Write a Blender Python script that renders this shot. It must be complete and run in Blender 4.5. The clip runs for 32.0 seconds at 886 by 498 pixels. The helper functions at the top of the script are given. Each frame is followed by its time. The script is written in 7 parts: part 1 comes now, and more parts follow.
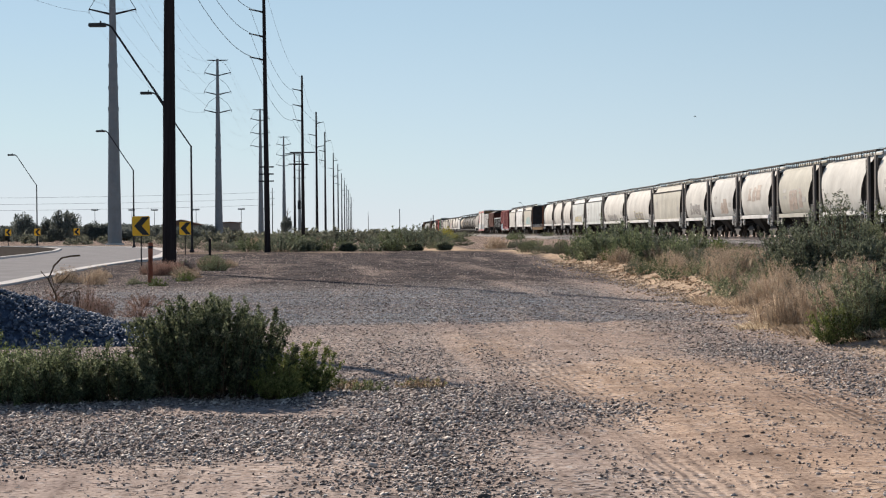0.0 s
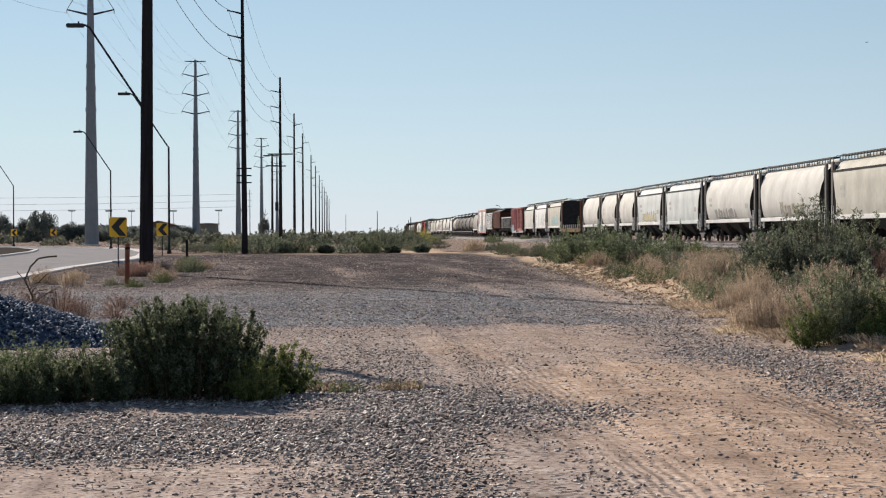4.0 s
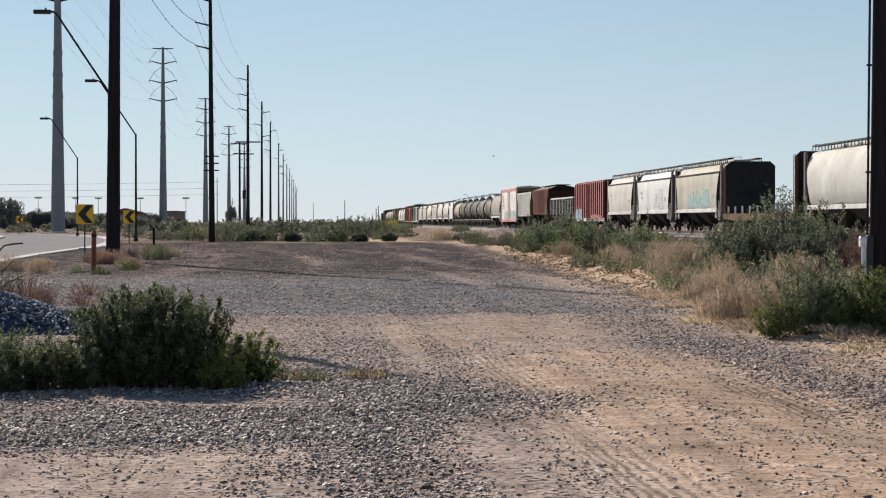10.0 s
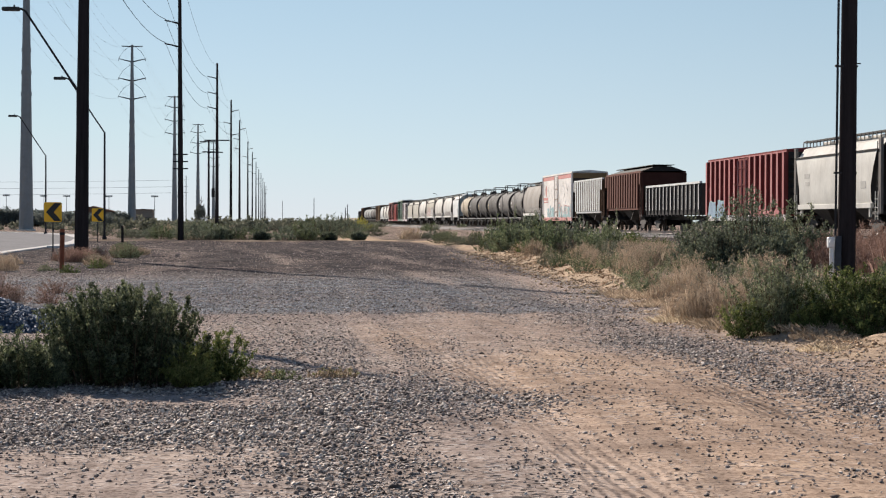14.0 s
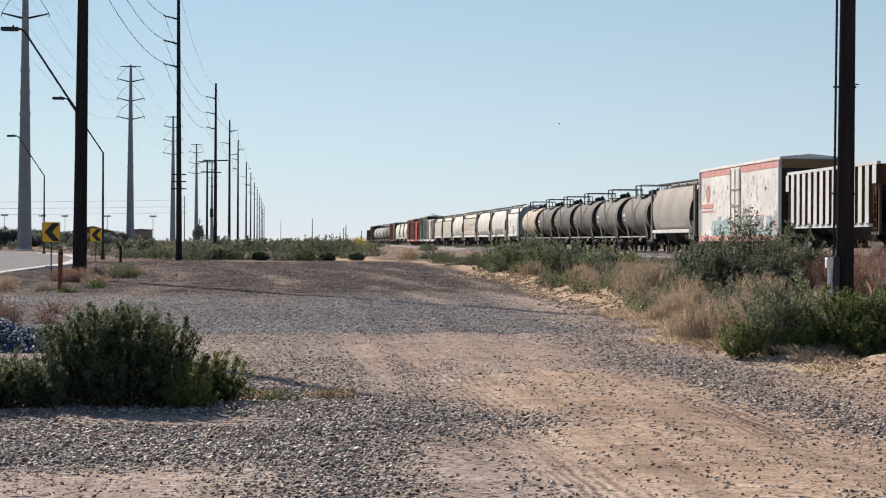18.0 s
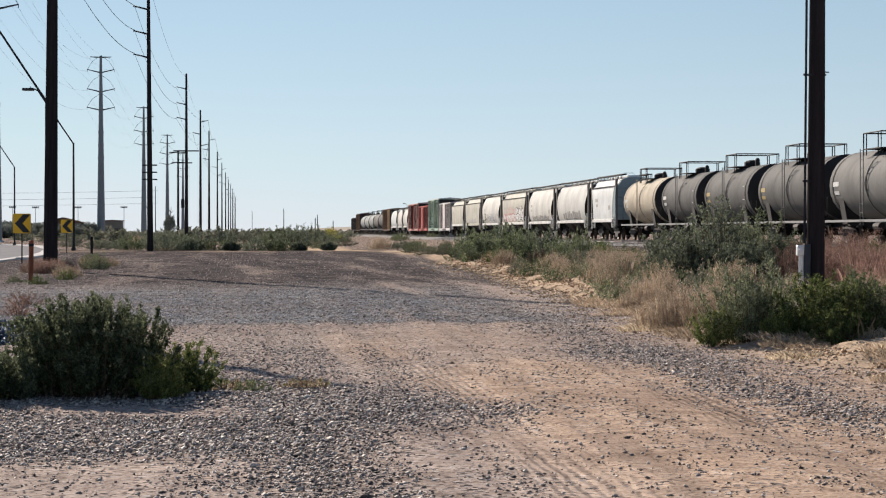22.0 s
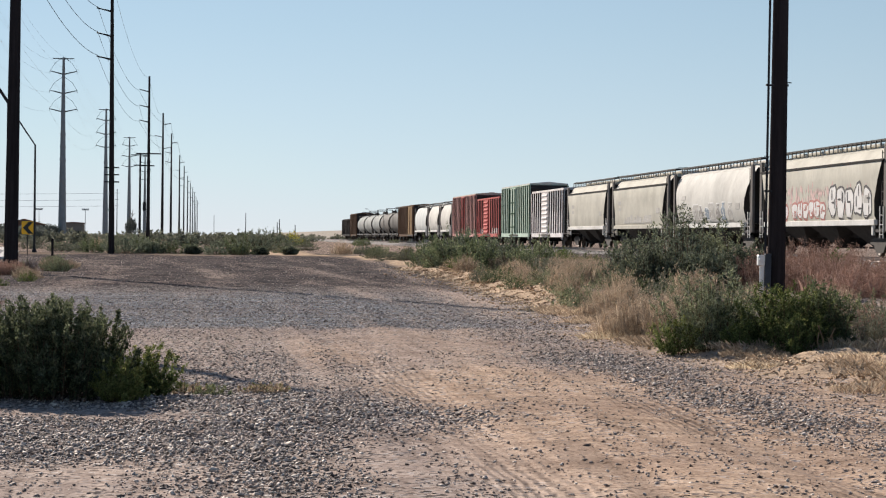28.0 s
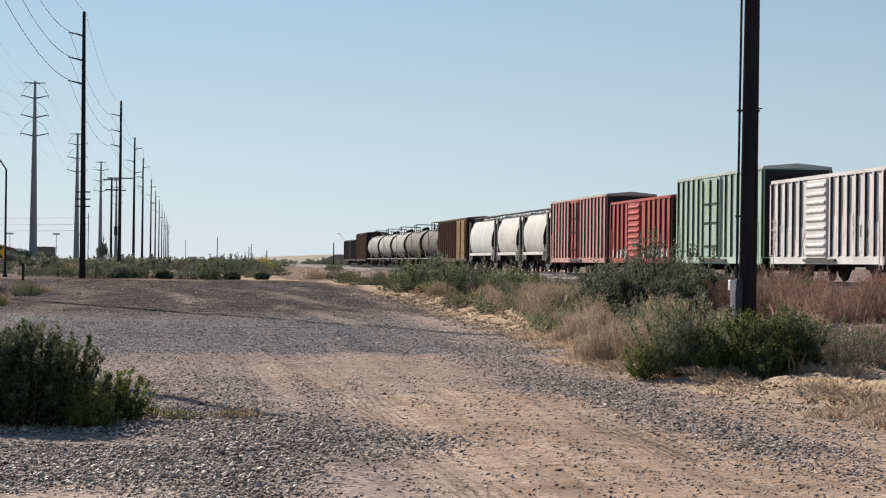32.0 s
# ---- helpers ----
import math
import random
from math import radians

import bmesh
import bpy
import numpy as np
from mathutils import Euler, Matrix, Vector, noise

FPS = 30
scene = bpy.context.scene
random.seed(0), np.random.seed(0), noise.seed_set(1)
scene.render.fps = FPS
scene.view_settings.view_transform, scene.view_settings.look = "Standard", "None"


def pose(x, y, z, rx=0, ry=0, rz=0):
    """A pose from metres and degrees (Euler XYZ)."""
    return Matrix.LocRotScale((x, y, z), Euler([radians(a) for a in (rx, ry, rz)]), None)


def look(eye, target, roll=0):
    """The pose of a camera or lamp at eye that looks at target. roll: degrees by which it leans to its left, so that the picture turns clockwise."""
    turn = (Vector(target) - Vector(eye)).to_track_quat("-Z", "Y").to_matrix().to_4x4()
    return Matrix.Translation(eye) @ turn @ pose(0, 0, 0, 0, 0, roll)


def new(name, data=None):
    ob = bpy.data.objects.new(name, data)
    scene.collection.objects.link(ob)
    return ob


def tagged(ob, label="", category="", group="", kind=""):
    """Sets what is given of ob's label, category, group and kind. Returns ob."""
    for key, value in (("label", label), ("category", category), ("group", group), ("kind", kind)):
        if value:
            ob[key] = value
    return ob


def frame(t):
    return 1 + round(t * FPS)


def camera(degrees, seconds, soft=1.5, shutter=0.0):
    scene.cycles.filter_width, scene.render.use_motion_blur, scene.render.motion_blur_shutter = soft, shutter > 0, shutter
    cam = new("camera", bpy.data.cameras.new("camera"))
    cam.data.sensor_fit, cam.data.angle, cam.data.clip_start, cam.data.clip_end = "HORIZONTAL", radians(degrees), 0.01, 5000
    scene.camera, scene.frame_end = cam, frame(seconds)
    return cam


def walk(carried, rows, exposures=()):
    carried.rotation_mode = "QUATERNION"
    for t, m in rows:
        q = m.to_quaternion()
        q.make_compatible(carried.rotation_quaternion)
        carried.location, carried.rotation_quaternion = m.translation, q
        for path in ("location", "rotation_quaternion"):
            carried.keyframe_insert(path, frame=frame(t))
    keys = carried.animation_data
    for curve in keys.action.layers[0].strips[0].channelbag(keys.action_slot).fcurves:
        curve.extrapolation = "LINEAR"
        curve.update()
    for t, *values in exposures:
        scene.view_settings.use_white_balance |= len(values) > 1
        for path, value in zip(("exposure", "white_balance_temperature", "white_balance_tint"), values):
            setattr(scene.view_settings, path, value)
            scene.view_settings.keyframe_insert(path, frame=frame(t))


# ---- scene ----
EYE = (0.0, 0.0, 1.5)


def aim(yaw, pitch, roll):
    """Camera pose: yaw to the right of the track's direction, pitch up, roll clockwise, in degrees."""
    return (Matrix.Translation(EYE) @ Matrix.Rotation(radians(-yaw), 4, "Z")
            @ Matrix.Rotation(radians(90 + pitch), 4, "X") @ Matrix.Rotation(radians(roll), 4, "Z"))


cam = camera(24.0, 32.0, soft=1.15)
walk(cam, [
    (0, aim(2.123, -0.483, -0.498)), (0.5, aim(2.075, -0.540, -0.456)), (1, aim(2.127, -0.583, -0.376)), (1.5, aim(2.245, -0.615, -0.305)),
    (2, aim(2.397, -0.615, -0.218)), (2.5, aim(2.531, -0.588, -0.131)), (3, aim(2.641, -0.510, -0.101)), (3.5, aim(2.685, -0.425, -0.158)),
    (5.5, aim(2.952, -0.421, -0.467)), (6, aim(3.112, -0.501, -0.401)), (6.5, aim(3.277, -0.588, -0.312)), (7, aim(3.438, -0.643, -0.218)),
    (7.5, aim(3.562, -0.674, -0.144)), (8, aim(3.614, -0.686, -0.071)), (8.5, aim(3.614, -0.694, -0.025)), (9, aim(3.590, -0.710, -0.006)),
    (9.5, aim(3.593, -0.726, -0.006)), (10, aim(3.639, -0.729, 0.024)), (10.5, aim(3.766, -0.739, 0.027)), (11, aim(3.956, -0.766, 0.072)),
    (11.5, aim(4.179, -0.815, 0.098)), (12, aim(4.380, -0.873, 0.130)), (12.5, aim(4.513, -0.913, 0.210)), (13, aim(4.536, -0.883, 0.256)),
    (13.5, aim(4.510, -0.814, 0.251)), (14, aim(4.487, -0.751, 0.217)), (14.5, aim(4.529, -0.722, 0.129)), (16.5, aim(4.700, -0.611, 0.040)),
    (17, aim(4.668, -0.494, 0.143)), (17.5, aim(4.600, -0.344, 0.210)), (18, aim(4.531, -0.193, 0.272)), (18.5, aim(4.476, -0.094, 0.266)),
    (19, aim(4.467, -0.063, 0.239)), (19.5, aim(4.528, -0.111, 0.171)), (20, aim(4.645, -0.196, 0.103)), (20.5, aim(4.780, -0.278, 0.048)),
    (21, aim(4.944, -0.357, 0.003)), (21.5, aim(5.104, -0.432, -0.033)), (22, aim(5.308, -0.483, -0.021)), (22.5, aim(5.566, -0.513, 0.028)),
    (23, aim(5.784, -0.492, 0.099)), (23.5, aim(5.978, -0.431, 0.282)), (24, aim(6.078, -0.336, 0.494)), (24.5, aim(6.124, -0.241, 0.651)),
    (25, aim(6.155, -0.166, 0.781)), (25.5, aim(6.160, -0.141, 0.831)), (27.5, aim(6.294, -0.333, 0.663)), (28, aim(6.355, -0.311, 0.615)),
    (28.5, aim(6.402, -0.234, 0.565)), (29, aim(6.465, -0.140, 0.517)), (29.5, aim(6.560, -0.038, 0.529)), (30, aim(6.682, 0.069, 0.574)),
    (30.5, aim(6.807, 0.165, 0.598)), (31, aim(6.910, 0.245, 0.631)), (31.5, aim(7.008, 0.318, 0.634)), (32, aim(7.120, 0.380, 0.659)),
], exposures=[(0, 0.74), (5, 0.74), (8, 0.71), (10, 0.70), (13, 0.74), (17, 0.78), (29, 0.77), (32, 0.71)])

# ---- light ----
SUN_AZ, SUN_EL = 20.0, 25.0     # degrees to the left of the track's direction, degrees above the horizon
world = bpy.data.worlds.new("sky")
scene.world = world
world.use_nodes = True
wn = world.node_tree
sky = wn.nodes.new("ShaderNodeTexSky")
sky.sky_type, sky.sun_disc = "NISHITA", False
sky.sun_elevation, sky.sun_rotation = radians(SUN_EL), radians(-SUN_AZ)
sky.altitude, sky.air_density, sky.dust_density, sky.ozone_density = 300, 0.6, 0.0, 2.0
wn.nodes["Background"].inputs["Strength"].default_value = 0.062
wtc = wn.nodes.new("ShaderNodeTexCoord")
wxyz = wn.nodes.new("ShaderNodeSeparateXYZ")
wn.links.new(wtc.outputs["Generated"], wxyz.inputs[0])


def sky_ramp(stops):
    r = wn.nodes.new("ShaderNodeValToRGB")
    els = r.color_ramp.elements
    while len(els) < len(stops):
        els.new(0.5)
    for e, (p, c) in zip(els, stops):
        e.position, e.color = p, (*c, 1)
    wn.links.new(wxyz.outputs[2], r.inputs[0])
    return r.outputs[0]


# haze: whitish low down, bluer higher up, thinning out towards the zenith
haze_col = sky_ramp([(0.0, (0.635, 0.705, 0.745)), (0.05, (0.552, 0.662, 0.718)), (0.10, (0.475, 0.614, 0.685)), (0.20, (0.36, 0.522, 0.645)), (1.0, (0.21, 0.36, 0.56))])
haze_amt = sky_ramp([(0.0, (0.85,) * 3), (0.12, (0.72,) * 3), (0.21, (0.52,) * 3), (0.75, (0.03,) * 3)])
scale10 = wn.nodes.new("ShaderNodeVectorMath")
scale10.operation = "SCALE"
toward = wn.nodes.new("ShaderNodeVectorMath")      # the haze is brighter on the sun's side
toward.operation = "DOT_PRODUCT"
wn.links.new(wtc.outputs["Generated"], toward.inputs[0])
toward.inputs[1].default_value = (-math.sin(radians(SUN_AZ)), math.cos(radians(SUN_AZ)), 0.0)
glare = wn.nodes.new("ShaderNodeMapRange")
glare.inputs["From Min"].default_value, glare.inputs["From Max"].default_value = 0.76, 0.99
glare.inputs["To Min"].default_value, glare.inputs["To Max"].default_value = 8.8, 10.6
wn.links.new(toward.outputs["Value"], glare.inputs["Value"])
wn.links.new(glare.outputs[0], scale10.inputs["Scale"])
wn.links.new(haze_col, scale10.inputs[0])
haze = wn.nodes.new("ShaderNodeMix")
haze.data_type = "RGBA"
wn.links.new(haze_amt, haze.inputs["Factor"])
wn.links.new(scale10.outputs[0], haze.inputs[7])
wn.links.new(sky.outputs[0], haze.inputs[6])
veil = wn.nodes.new("ShaderNodeMix")         # the haze also evens out the glare low over the horizon
veil.data_type, veil.blend_type = "RGBA", "DARKEN"
veil.inputs["Factor"].default_value = 0.8
veil.inputs[7].default_value = (7.1, 7.5, 8.0, 1)
wn.links.new(haze.outputs[2], veil.inputs[6])
wn.links.new(veil.outputs[2], wn.nodes["Background"].inputs["Color"])
sun = new("sun", bpy.data.lights.new("sun", "SUN"))
sun.data.energy, sun.data.angle, sun.data.color = 5.0, radians(0.45), (1.0, 0.893, 0.787)
sa, se = radians(SUN_AZ), radians(SUN_EL)
sun_from = Vector((-math.sin(sa) * math.cos(se), math.cos(sa) * math.cos(se), math.sin(se)))
sun.matrix_world = look(tuple(sun_from * 60), (0, 0, 0))

# ---- materials ----


def nodes_of(name):
    m = bpy.data.materials.new(name)
    m.use_nodes = True
    nt = m.node_tree
    return m, nt, nt.nodes, nt.links, nt.nodes["Principled BSDF"]


def ramp(nt, stops):
    r = nt.nodes.new("ShaderNodeValToRGB")
    els = r.color_ramp.elements
    while len(els) < len(stops):
        els.new(0.5)
    for e, (p, c) in zip(els, stops):
        e.position, e.color = p, (*c, 1)
    return r


def noise_tex(nt, scale, detail=5.0, rough=0.6, vec=None):
    n = nt.nodes.new("ShaderNodeTexNoise")
    n.inputs["Scale"].default_value, n.inputs["Detail"].default_value, n.inputs["Roughness"].default_value = scale, detail, rough
    if vec:
        nt.links.new(vec, n.inputs["Vector"])
    return n


def mapped(nt, scale, source="Object"):
    tc = nt.nodes.new("ShaderNodeTexCoord")
    mp = nt.nodes.new("ShaderNodeMapping")
    mp.inputs["Scale"].default_value = scale
    nt.links.new(tc.outputs[source], mp.inputs["Vector"])
    return mp.outputs[0]


def mixc(nt, fac, a, b, kind="MIX"):
    m = nt.nodes.new("ShaderNodeMix")
    m.data_type, m.blend_type = "RGBA", kind
    for sock, val in ((m.inputs["Factor"], fac), (m.inputs[6], a), (m.inputs[7], b)):
        if isinstance(val, (int, float)):
            sock.default_value = val
        elif isinstance(val, tuple):
            sock.default_value = (*val, 1)
        else:
            nt.links.new(val, sock)
    return m.outputs[2]


def bumped(nt, height, strength=0.3, dist=0.02):
    b = nt.nodes.new("ShaderNodeBump")
    b.inputs["Strength"].default_value, b.inputs["Distance"].default_value = strength, dist
    nt.links.new(height, b.inputs["Height"])
    nt.links.new(b.outputs[0], nt.nodes["Principled BSDF"].inputs["Normal"])


def plain(name, col, rough=0.6, metal=0.0, var=0.25, scale=3.0, stretch=(1, 1, 1), bump=0.1):
    """A paint, wood or metal with a blotchy tone and a fine grain."""
    m, nt, N, L, bs = nodes_of(name)
    vec = mapped(nt, stretch)
    big = noise_tex(nt, scale, 6, 0.65, vec)
    fine = noise_tex(nt, scale * 14, 3, 0.6, vec)
    dark = tuple(c * (1 - var) for c in col)
    lite = tuple(min(1, c * (1 + var * 0.6)) for c in col)
    r = ramp(nt, [(0.3, dark), (0.72, lite)])
    L.new(big.outputs[0], r.inputs[0])
    r2 = ramp(nt, [(0.25, (1 - var * 0.8,) * 3), (0.75, (1.0, 1.0, 1.0))])
    L.new(fine.outputs[0], r2.inputs[0])
    L.new(mixc(nt, 1.0, r.outputs[0], r2.outputs[0], "MULTIPLY"), bs.inputs["Base Color"])
    bs.inputs["Roughness"].default_value, bs.inputs["Metallic"].default_value = rough, metal
    bs.inputs["Specular IOR Level"].default_value = 0.0 if rough > 0.8 else (0.2 if rough > 0.5 else 0.5)
    bumped(nt, fine.outputs[0], bump)
    return m


def car_paint(name, col, dirt=(0.16, 0.11, 0.075), amount=0.45, rough=0.8):
    """Weathered freight-car paint: soft blotches, streaks running down, grime near joints."""
    m, nt, N, L, bs = nodes_of(name)
    oi = N.new("ShaderNodeObjectInfo")
    tc = N.new("ShaderNodeTexCoord")
    shift = N.new("ShaderNodeVectorMath")
    shift.operation = "MULTIPLY_ADD"
    L.new(oi.outputs["Random"], shift.inputs[0])
    shift.inputs[1].default_value = (37, 91, 53)
    L.new(tc.outputs["Object"], shift.inputs[2])

    def mp(s):
        q = N.new("ShaderNodeMapping")
        q.inputs["Scale"].default_value = s
        L.new(shift.outputs[0], q.inputs["Vector"])
        return q.outputs[0]
    streak = noise_tex(nt, 1.0, 5, 0.6, mp((0.6, 0.9, 0.2)))
    blot = noise_tex(nt, 0.55, 5, 0.6, mp((1, 1, 1)))
    fine = noise_tex(nt, 9.0, 4, 0.65, mp((1, 1, 0.5)))
    base = ramp(nt, [(0.3, tuple(c * 0.80 for c in col)), (0.7, tuple(min(1, c * 1.10) for c in col))])
    L.new(blot.outputs[0], base.inputs[0])
    mask = ramp(nt, [(0.50, (0, 0, 0)), (0.82, (1, 1, 1))])
    L.new(streak.outputs[0], mask.inputs[0])
    sc = N.new("ShaderNodeMath")
    sc.operation = "MULTIPLY"
    L.new(mask.outputs[0], sc.inputs[0])
    sc.inputs[1].default_value = amount
    c1 = mixc(nt, sc.outputs[0], base.outputs[0], dirt)
    m2 = ramp(nt, [(0.3, (0.90, 0.89, 0.88)), (0.65, (1, 1, 1))])
    L.new(fine.outputs[0], m2.inputs[0])
    L.new(mixc(nt, 1.0, c1, m2.outputs[0], "MULTIPLY"), bs.inputs["Base Color"])
    bs.inputs["Roughness"].default_value = rough
    bs.inputs["Specular IOR Level"].default_value = 0.03
    bumped(nt, blot.outputs[0], 0.06, 0.05)
    return m


def leaf_mat(name, dark, mid, lite, glow=0.3):
    m, nt, N, L, bs = nodes_of(name)
    geo = N.new("ShaderNodeNewGeometry")
    oi = N.new("ShaderNodeObjectInfo")
    r = ramp(nt, [(0.0, dark), (0.55, mid), (1.0, lite)])
    L.new(geo.outputs["Random Per Island"], r.inputs[0])
    hue = N.new("ShaderNodeHueSaturation")
    mr = N.new("ShaderNodeMapRange")
    mr.inputs["To Min"].default_value, mr.inputs["To Max"].default_value = 0.75, 1.25
    L.new(oi.outputs["Random"], mr.inputs["Value"])
    L.new(mr.outputs[0], hue.inputs["Value"])
    L.new(r.outputs[0], hue.inputs["Color"])
    L.new(hue.outputs[0], bs.inputs["Base Color"])
    bs.inputs["Roughness"].default_value = 0.8
    bs.inputs["Specular IOR Level"].default_value = 0.12
    tr = N.new("ShaderNodeBsdfTranslucent")
    L.new(hue.outputs[0], tr.inputs["Color"])
    mx = N.new("ShaderNodeMixShader")
    mx.inputs[0].default_value = glow
    L.new(bs.outputs[0], mx.inputs[1])
    L.new(tr.outputs[0], mx.inputs[2])
    L.new(mx.outputs[0], N["Material Output"].inputs["Surface"])
    return m


def stone_mat(name, dark, mid, lite):
    m, nt, N, L, bs = nodes_of(name)
    geo = N.new("ShaderNodeNewGeometry")
    r = ramp(nt, [(0.0, dark), (0.6, mid), (1.0, lite)])
    L.new(geo.outputs["Random Per Island"], r.inputs[0])
    fine = noise_tex(nt, 60, 3, 0.6, mapped(nt, (1, 1, 1)))
    r2 = ramp(nt, [(0.3, (0.7, 0.7, 0.7)), (0.7, (1, 1, 1))])
    L.new(fine.outputs[0], r2.inputs[0])
    L.new(mixc(nt, 1.0, r.outputs[0], r2.outputs[0], "MULTIPLY"), bs.inputs["Base Color"])
    bs.inputs["Roughness"].default_value = 0.8
    bs.inputs["Specular IOR Level"].default_value = 0.2
    return m


def ground_mat():
    m, nt, N, L, bs = nodes_of("desert_ground")
    tc = N.new("ShaderNodeTexCoord")
    P = tc.outputs["Object"]
    gr = N.new("ShaderNodeAttribute")
    gr.attribute_name = "gravel"
    st = N.new("ShaderNodeAttribute")
    st.attribute_name = "straw"
    big = noise_tex(nt, 0.35, 6, 0.6, P)
    mid = noise_tex(nt, 2.2, 6, 0.65, P)
    huge = noise_tex(nt, 0.13, 4, 0.6, P)
    fine = noise_tex(nt, 26, 4, 0.7, P)
    vor = N.new("ShaderNodeTexVoronoi")
    vor.inputs["Scale"].default_value = 26
    L.new(P, vor.inputs["Vector"])
    vor2 = N.new("ShaderNodeTexVoronoi")
    vor2.inputs["Scale"].default_value = 11
    L.new(P, vor2.inputs["Vector"])
    # bare dirt
    dirt = ramp(nt, [(0.25, (0.385, 0.295, 0.228)), (0.52, (0.535, 0.42, 0.325)), (0.75, (0.66, 0.53, 0.415))])
    L.new(mid.outputs[0], dirt.inputs[0])
    pale = ramp(nt, [(0.25, (0.335, 0.285, 0.252)), (0.52, (0.475, 0.407, 0.362)), (0.75, (0.60, 0.53, 0.475))])
    L.new(mid.outputs[0], pale.inputs[0])
    warm = N.new("ShaderNodeAttribute")
    warm.attribute_name = "warm"
    dirt_c = mixc(nt, warm.outputs["Fac"], pale.outputs[0], dirt.outputs[0])
    # crushed stone, each cell of its own tone
    cell = N.new("ShaderNodeSeparateColor")
    L.new(vor.outputs["Color"], cell.inputs[0])
    stone = ramp(nt, [(0.0, (0.048, 0.042, 0.041)), (0.5, (0.20, 0.178, 0.169)), (0.85, (0.38, 0.345, 0.326)), (1.0, (0.66, 0.62, 0.585))])
    L.new(cell.outputs[0], stone.inputs[0])
    # far stone, finer and browner, darkened for the shaded sides of its stones
    far_dark = N.new("ShaderNodeAttribute")
    far_dark.attribute_name = "far_dark"
    fresh = N.new("ShaderNodeAttribute")
    fresh.attribute_name = "fresh"
    blue = mixc(nt, 1.0, stone.outputs[0], (0.76, 0.88, 1.0), "MULTIPLY")
    stone_f = mixc(nt, fresh.outputs["Fac"], stone.outputs[0], blue)
    worn = noise_tex(nt, 1.0, 6, 0.7, mapped(nt, (0.9, 0.3, 1)))
    far_tone = ramp(nt, [(0.32, (0.045, 0.042, 0.044)), (0.5, (0.078, 0.073, 0.075)), (0.68, (0.148, 0.133, 0.127))])
    L.new(worn.outputs[0], far_tone.inputs[0])
    stone_c = mixc(nt, far_dark.outputs["Fac"], stone_f, far_tone.outputs[0])
    # coverage: a cell is stone where its chance falls under the zone's share, pushed about by noise
    long = noise_tex(nt, 1.0, 4, 0.6, mapped(nt, (1.1, 0.22, 1)))

    def madd(a, f, b):
        q = N.new("ShaderNodeMath")
        q.operation = "MULTIPLY_ADD"
        L.new(a, q.inputs[0])
        q.inputs[1].default_value = f
        if isinstance(b, float):
            q.inputs[2].default_value = b
        else:
            L.new(b, q.inputs[2])
        return q.outputs[0]
    share = madd(mid.outputs[0], 1.1, gr.outputs["Fac"])
    share = madd(big.outputs[0], 0.7, share)
    share = madd(long.outputs[0], 0.9, share)
    share = madd(fine.outputs[0], 0.4, share)
    share = madd(huge.outputs[0], 0.9, share)
    drag = noise_tex(nt, 1.0, 5, 0.62, mapped(nt, (6.5, 0.28, 1)))
    share = madd(drag.outputs[0], 1.0, share)
    share = madd(cell.outputs[1], -1.0, share)
    sub = N.new("ShaderNodeMapRange")
    sub.inputs["From Min"].default_value, sub.inputs["From Max"].default_value = 2.42, 2.62
    L.new(share, sub.inputs["Value"])
    cov = sub
    # chips and clods in the dirt
    vor3 = N.new("ShaderNodeTexVoronoi")
    vor3.inputs["Scale"].default_value = 42
    L.new(P, vor3.inputs["Vector"])
    cell3 = N.new("ShaderNodeSeparateColor")
    L.new(vor3.outputs["Color"], cell3.inputs[0])
    chip = ramp(nt, [(0.0, (0.52, 0.49, 0.47)), (0.18, (0.76, 0.74, 0.72)), (0.26, (1, 1, 1)), (0.9, (1, 1, 1)), (1.0, (1.12, 1.1, 1.08))])
    L.new(cell3.outputs[1], chip.inputs[0])
    soil = mixc(nt, 1.0, dirt_c, chip.outputs[0], "MULTIPLY")
    # fine ridges pressed by tyres
    ac = N.new("ShaderNodeAttribute")
    ac.attribute_name = "across"
    tm = N.new("ShaderNodeAttribute")
    tm.attribute_name = "tyre"
    wv = N.new("ShaderNodeMath")
    wv.operation = "MULTIPLY_ADD"
    L.new(ac.outputs["Fac"], wv.inputs[0])
    wv.inputs[1].default_value = 72.0
    wn_ = N.new("ShaderNodeMath")
    wn_.operation = "MULTIPLY"
    L.new(mid.outputs[0], wn_.inputs[0])
    wn_.inputs[1].default_value = 9.0
    L.new(wn_.outputs[0], wv.inputs[2])
    sn = N.new("ShaderNodeMath")
    sn.operation = "SINE"
    L.new(wv.outputs[0], sn.inputs[0])
    rid = N.new("ShaderNodeMath")
    rid.operation = "MULTIPLY"
    tq = N.new("ShaderNodeMath")
    tq.operation = "MULTIPLY"
    L.new(tm.outputs["Fac"], tq.inputs[0])
    tq.inputs[1].default_value = 2.1
    L.new(sn.outputs[0], rid.inputs[0])
    L.new(tq.outputs[0], rid.inputs[1])
    # scuffs that run across the lot
    scuff = noise_tex(nt, 1.0, 6, 0.72, mapped(nt, (0.35, 2.6, 1)))
    sc_t = ramp(nt, [(0.36, (0.70, 0.68, 0.67)), (0.50, (0.96, 0.95, 0.95)), (0.64, (1.10, 1.09, 1.08))])
    L.new(scuff.outputs[0], sc_t.inputs[0])
    soil = mixc(nt, 0.8, soil, mixc(nt, 1.0, soil, sc_t.outputs[0], "MULTIPLY"))
    dr_t = ramp(nt, [(0.34, (0.76, 0.745, 0.735)), (0.50, (1.03, 1.02, 1.01)), (0.64, (1.20, 1.18, 1.15))])
    L.new(drag.outputs[0], dr_t.inputs[0])
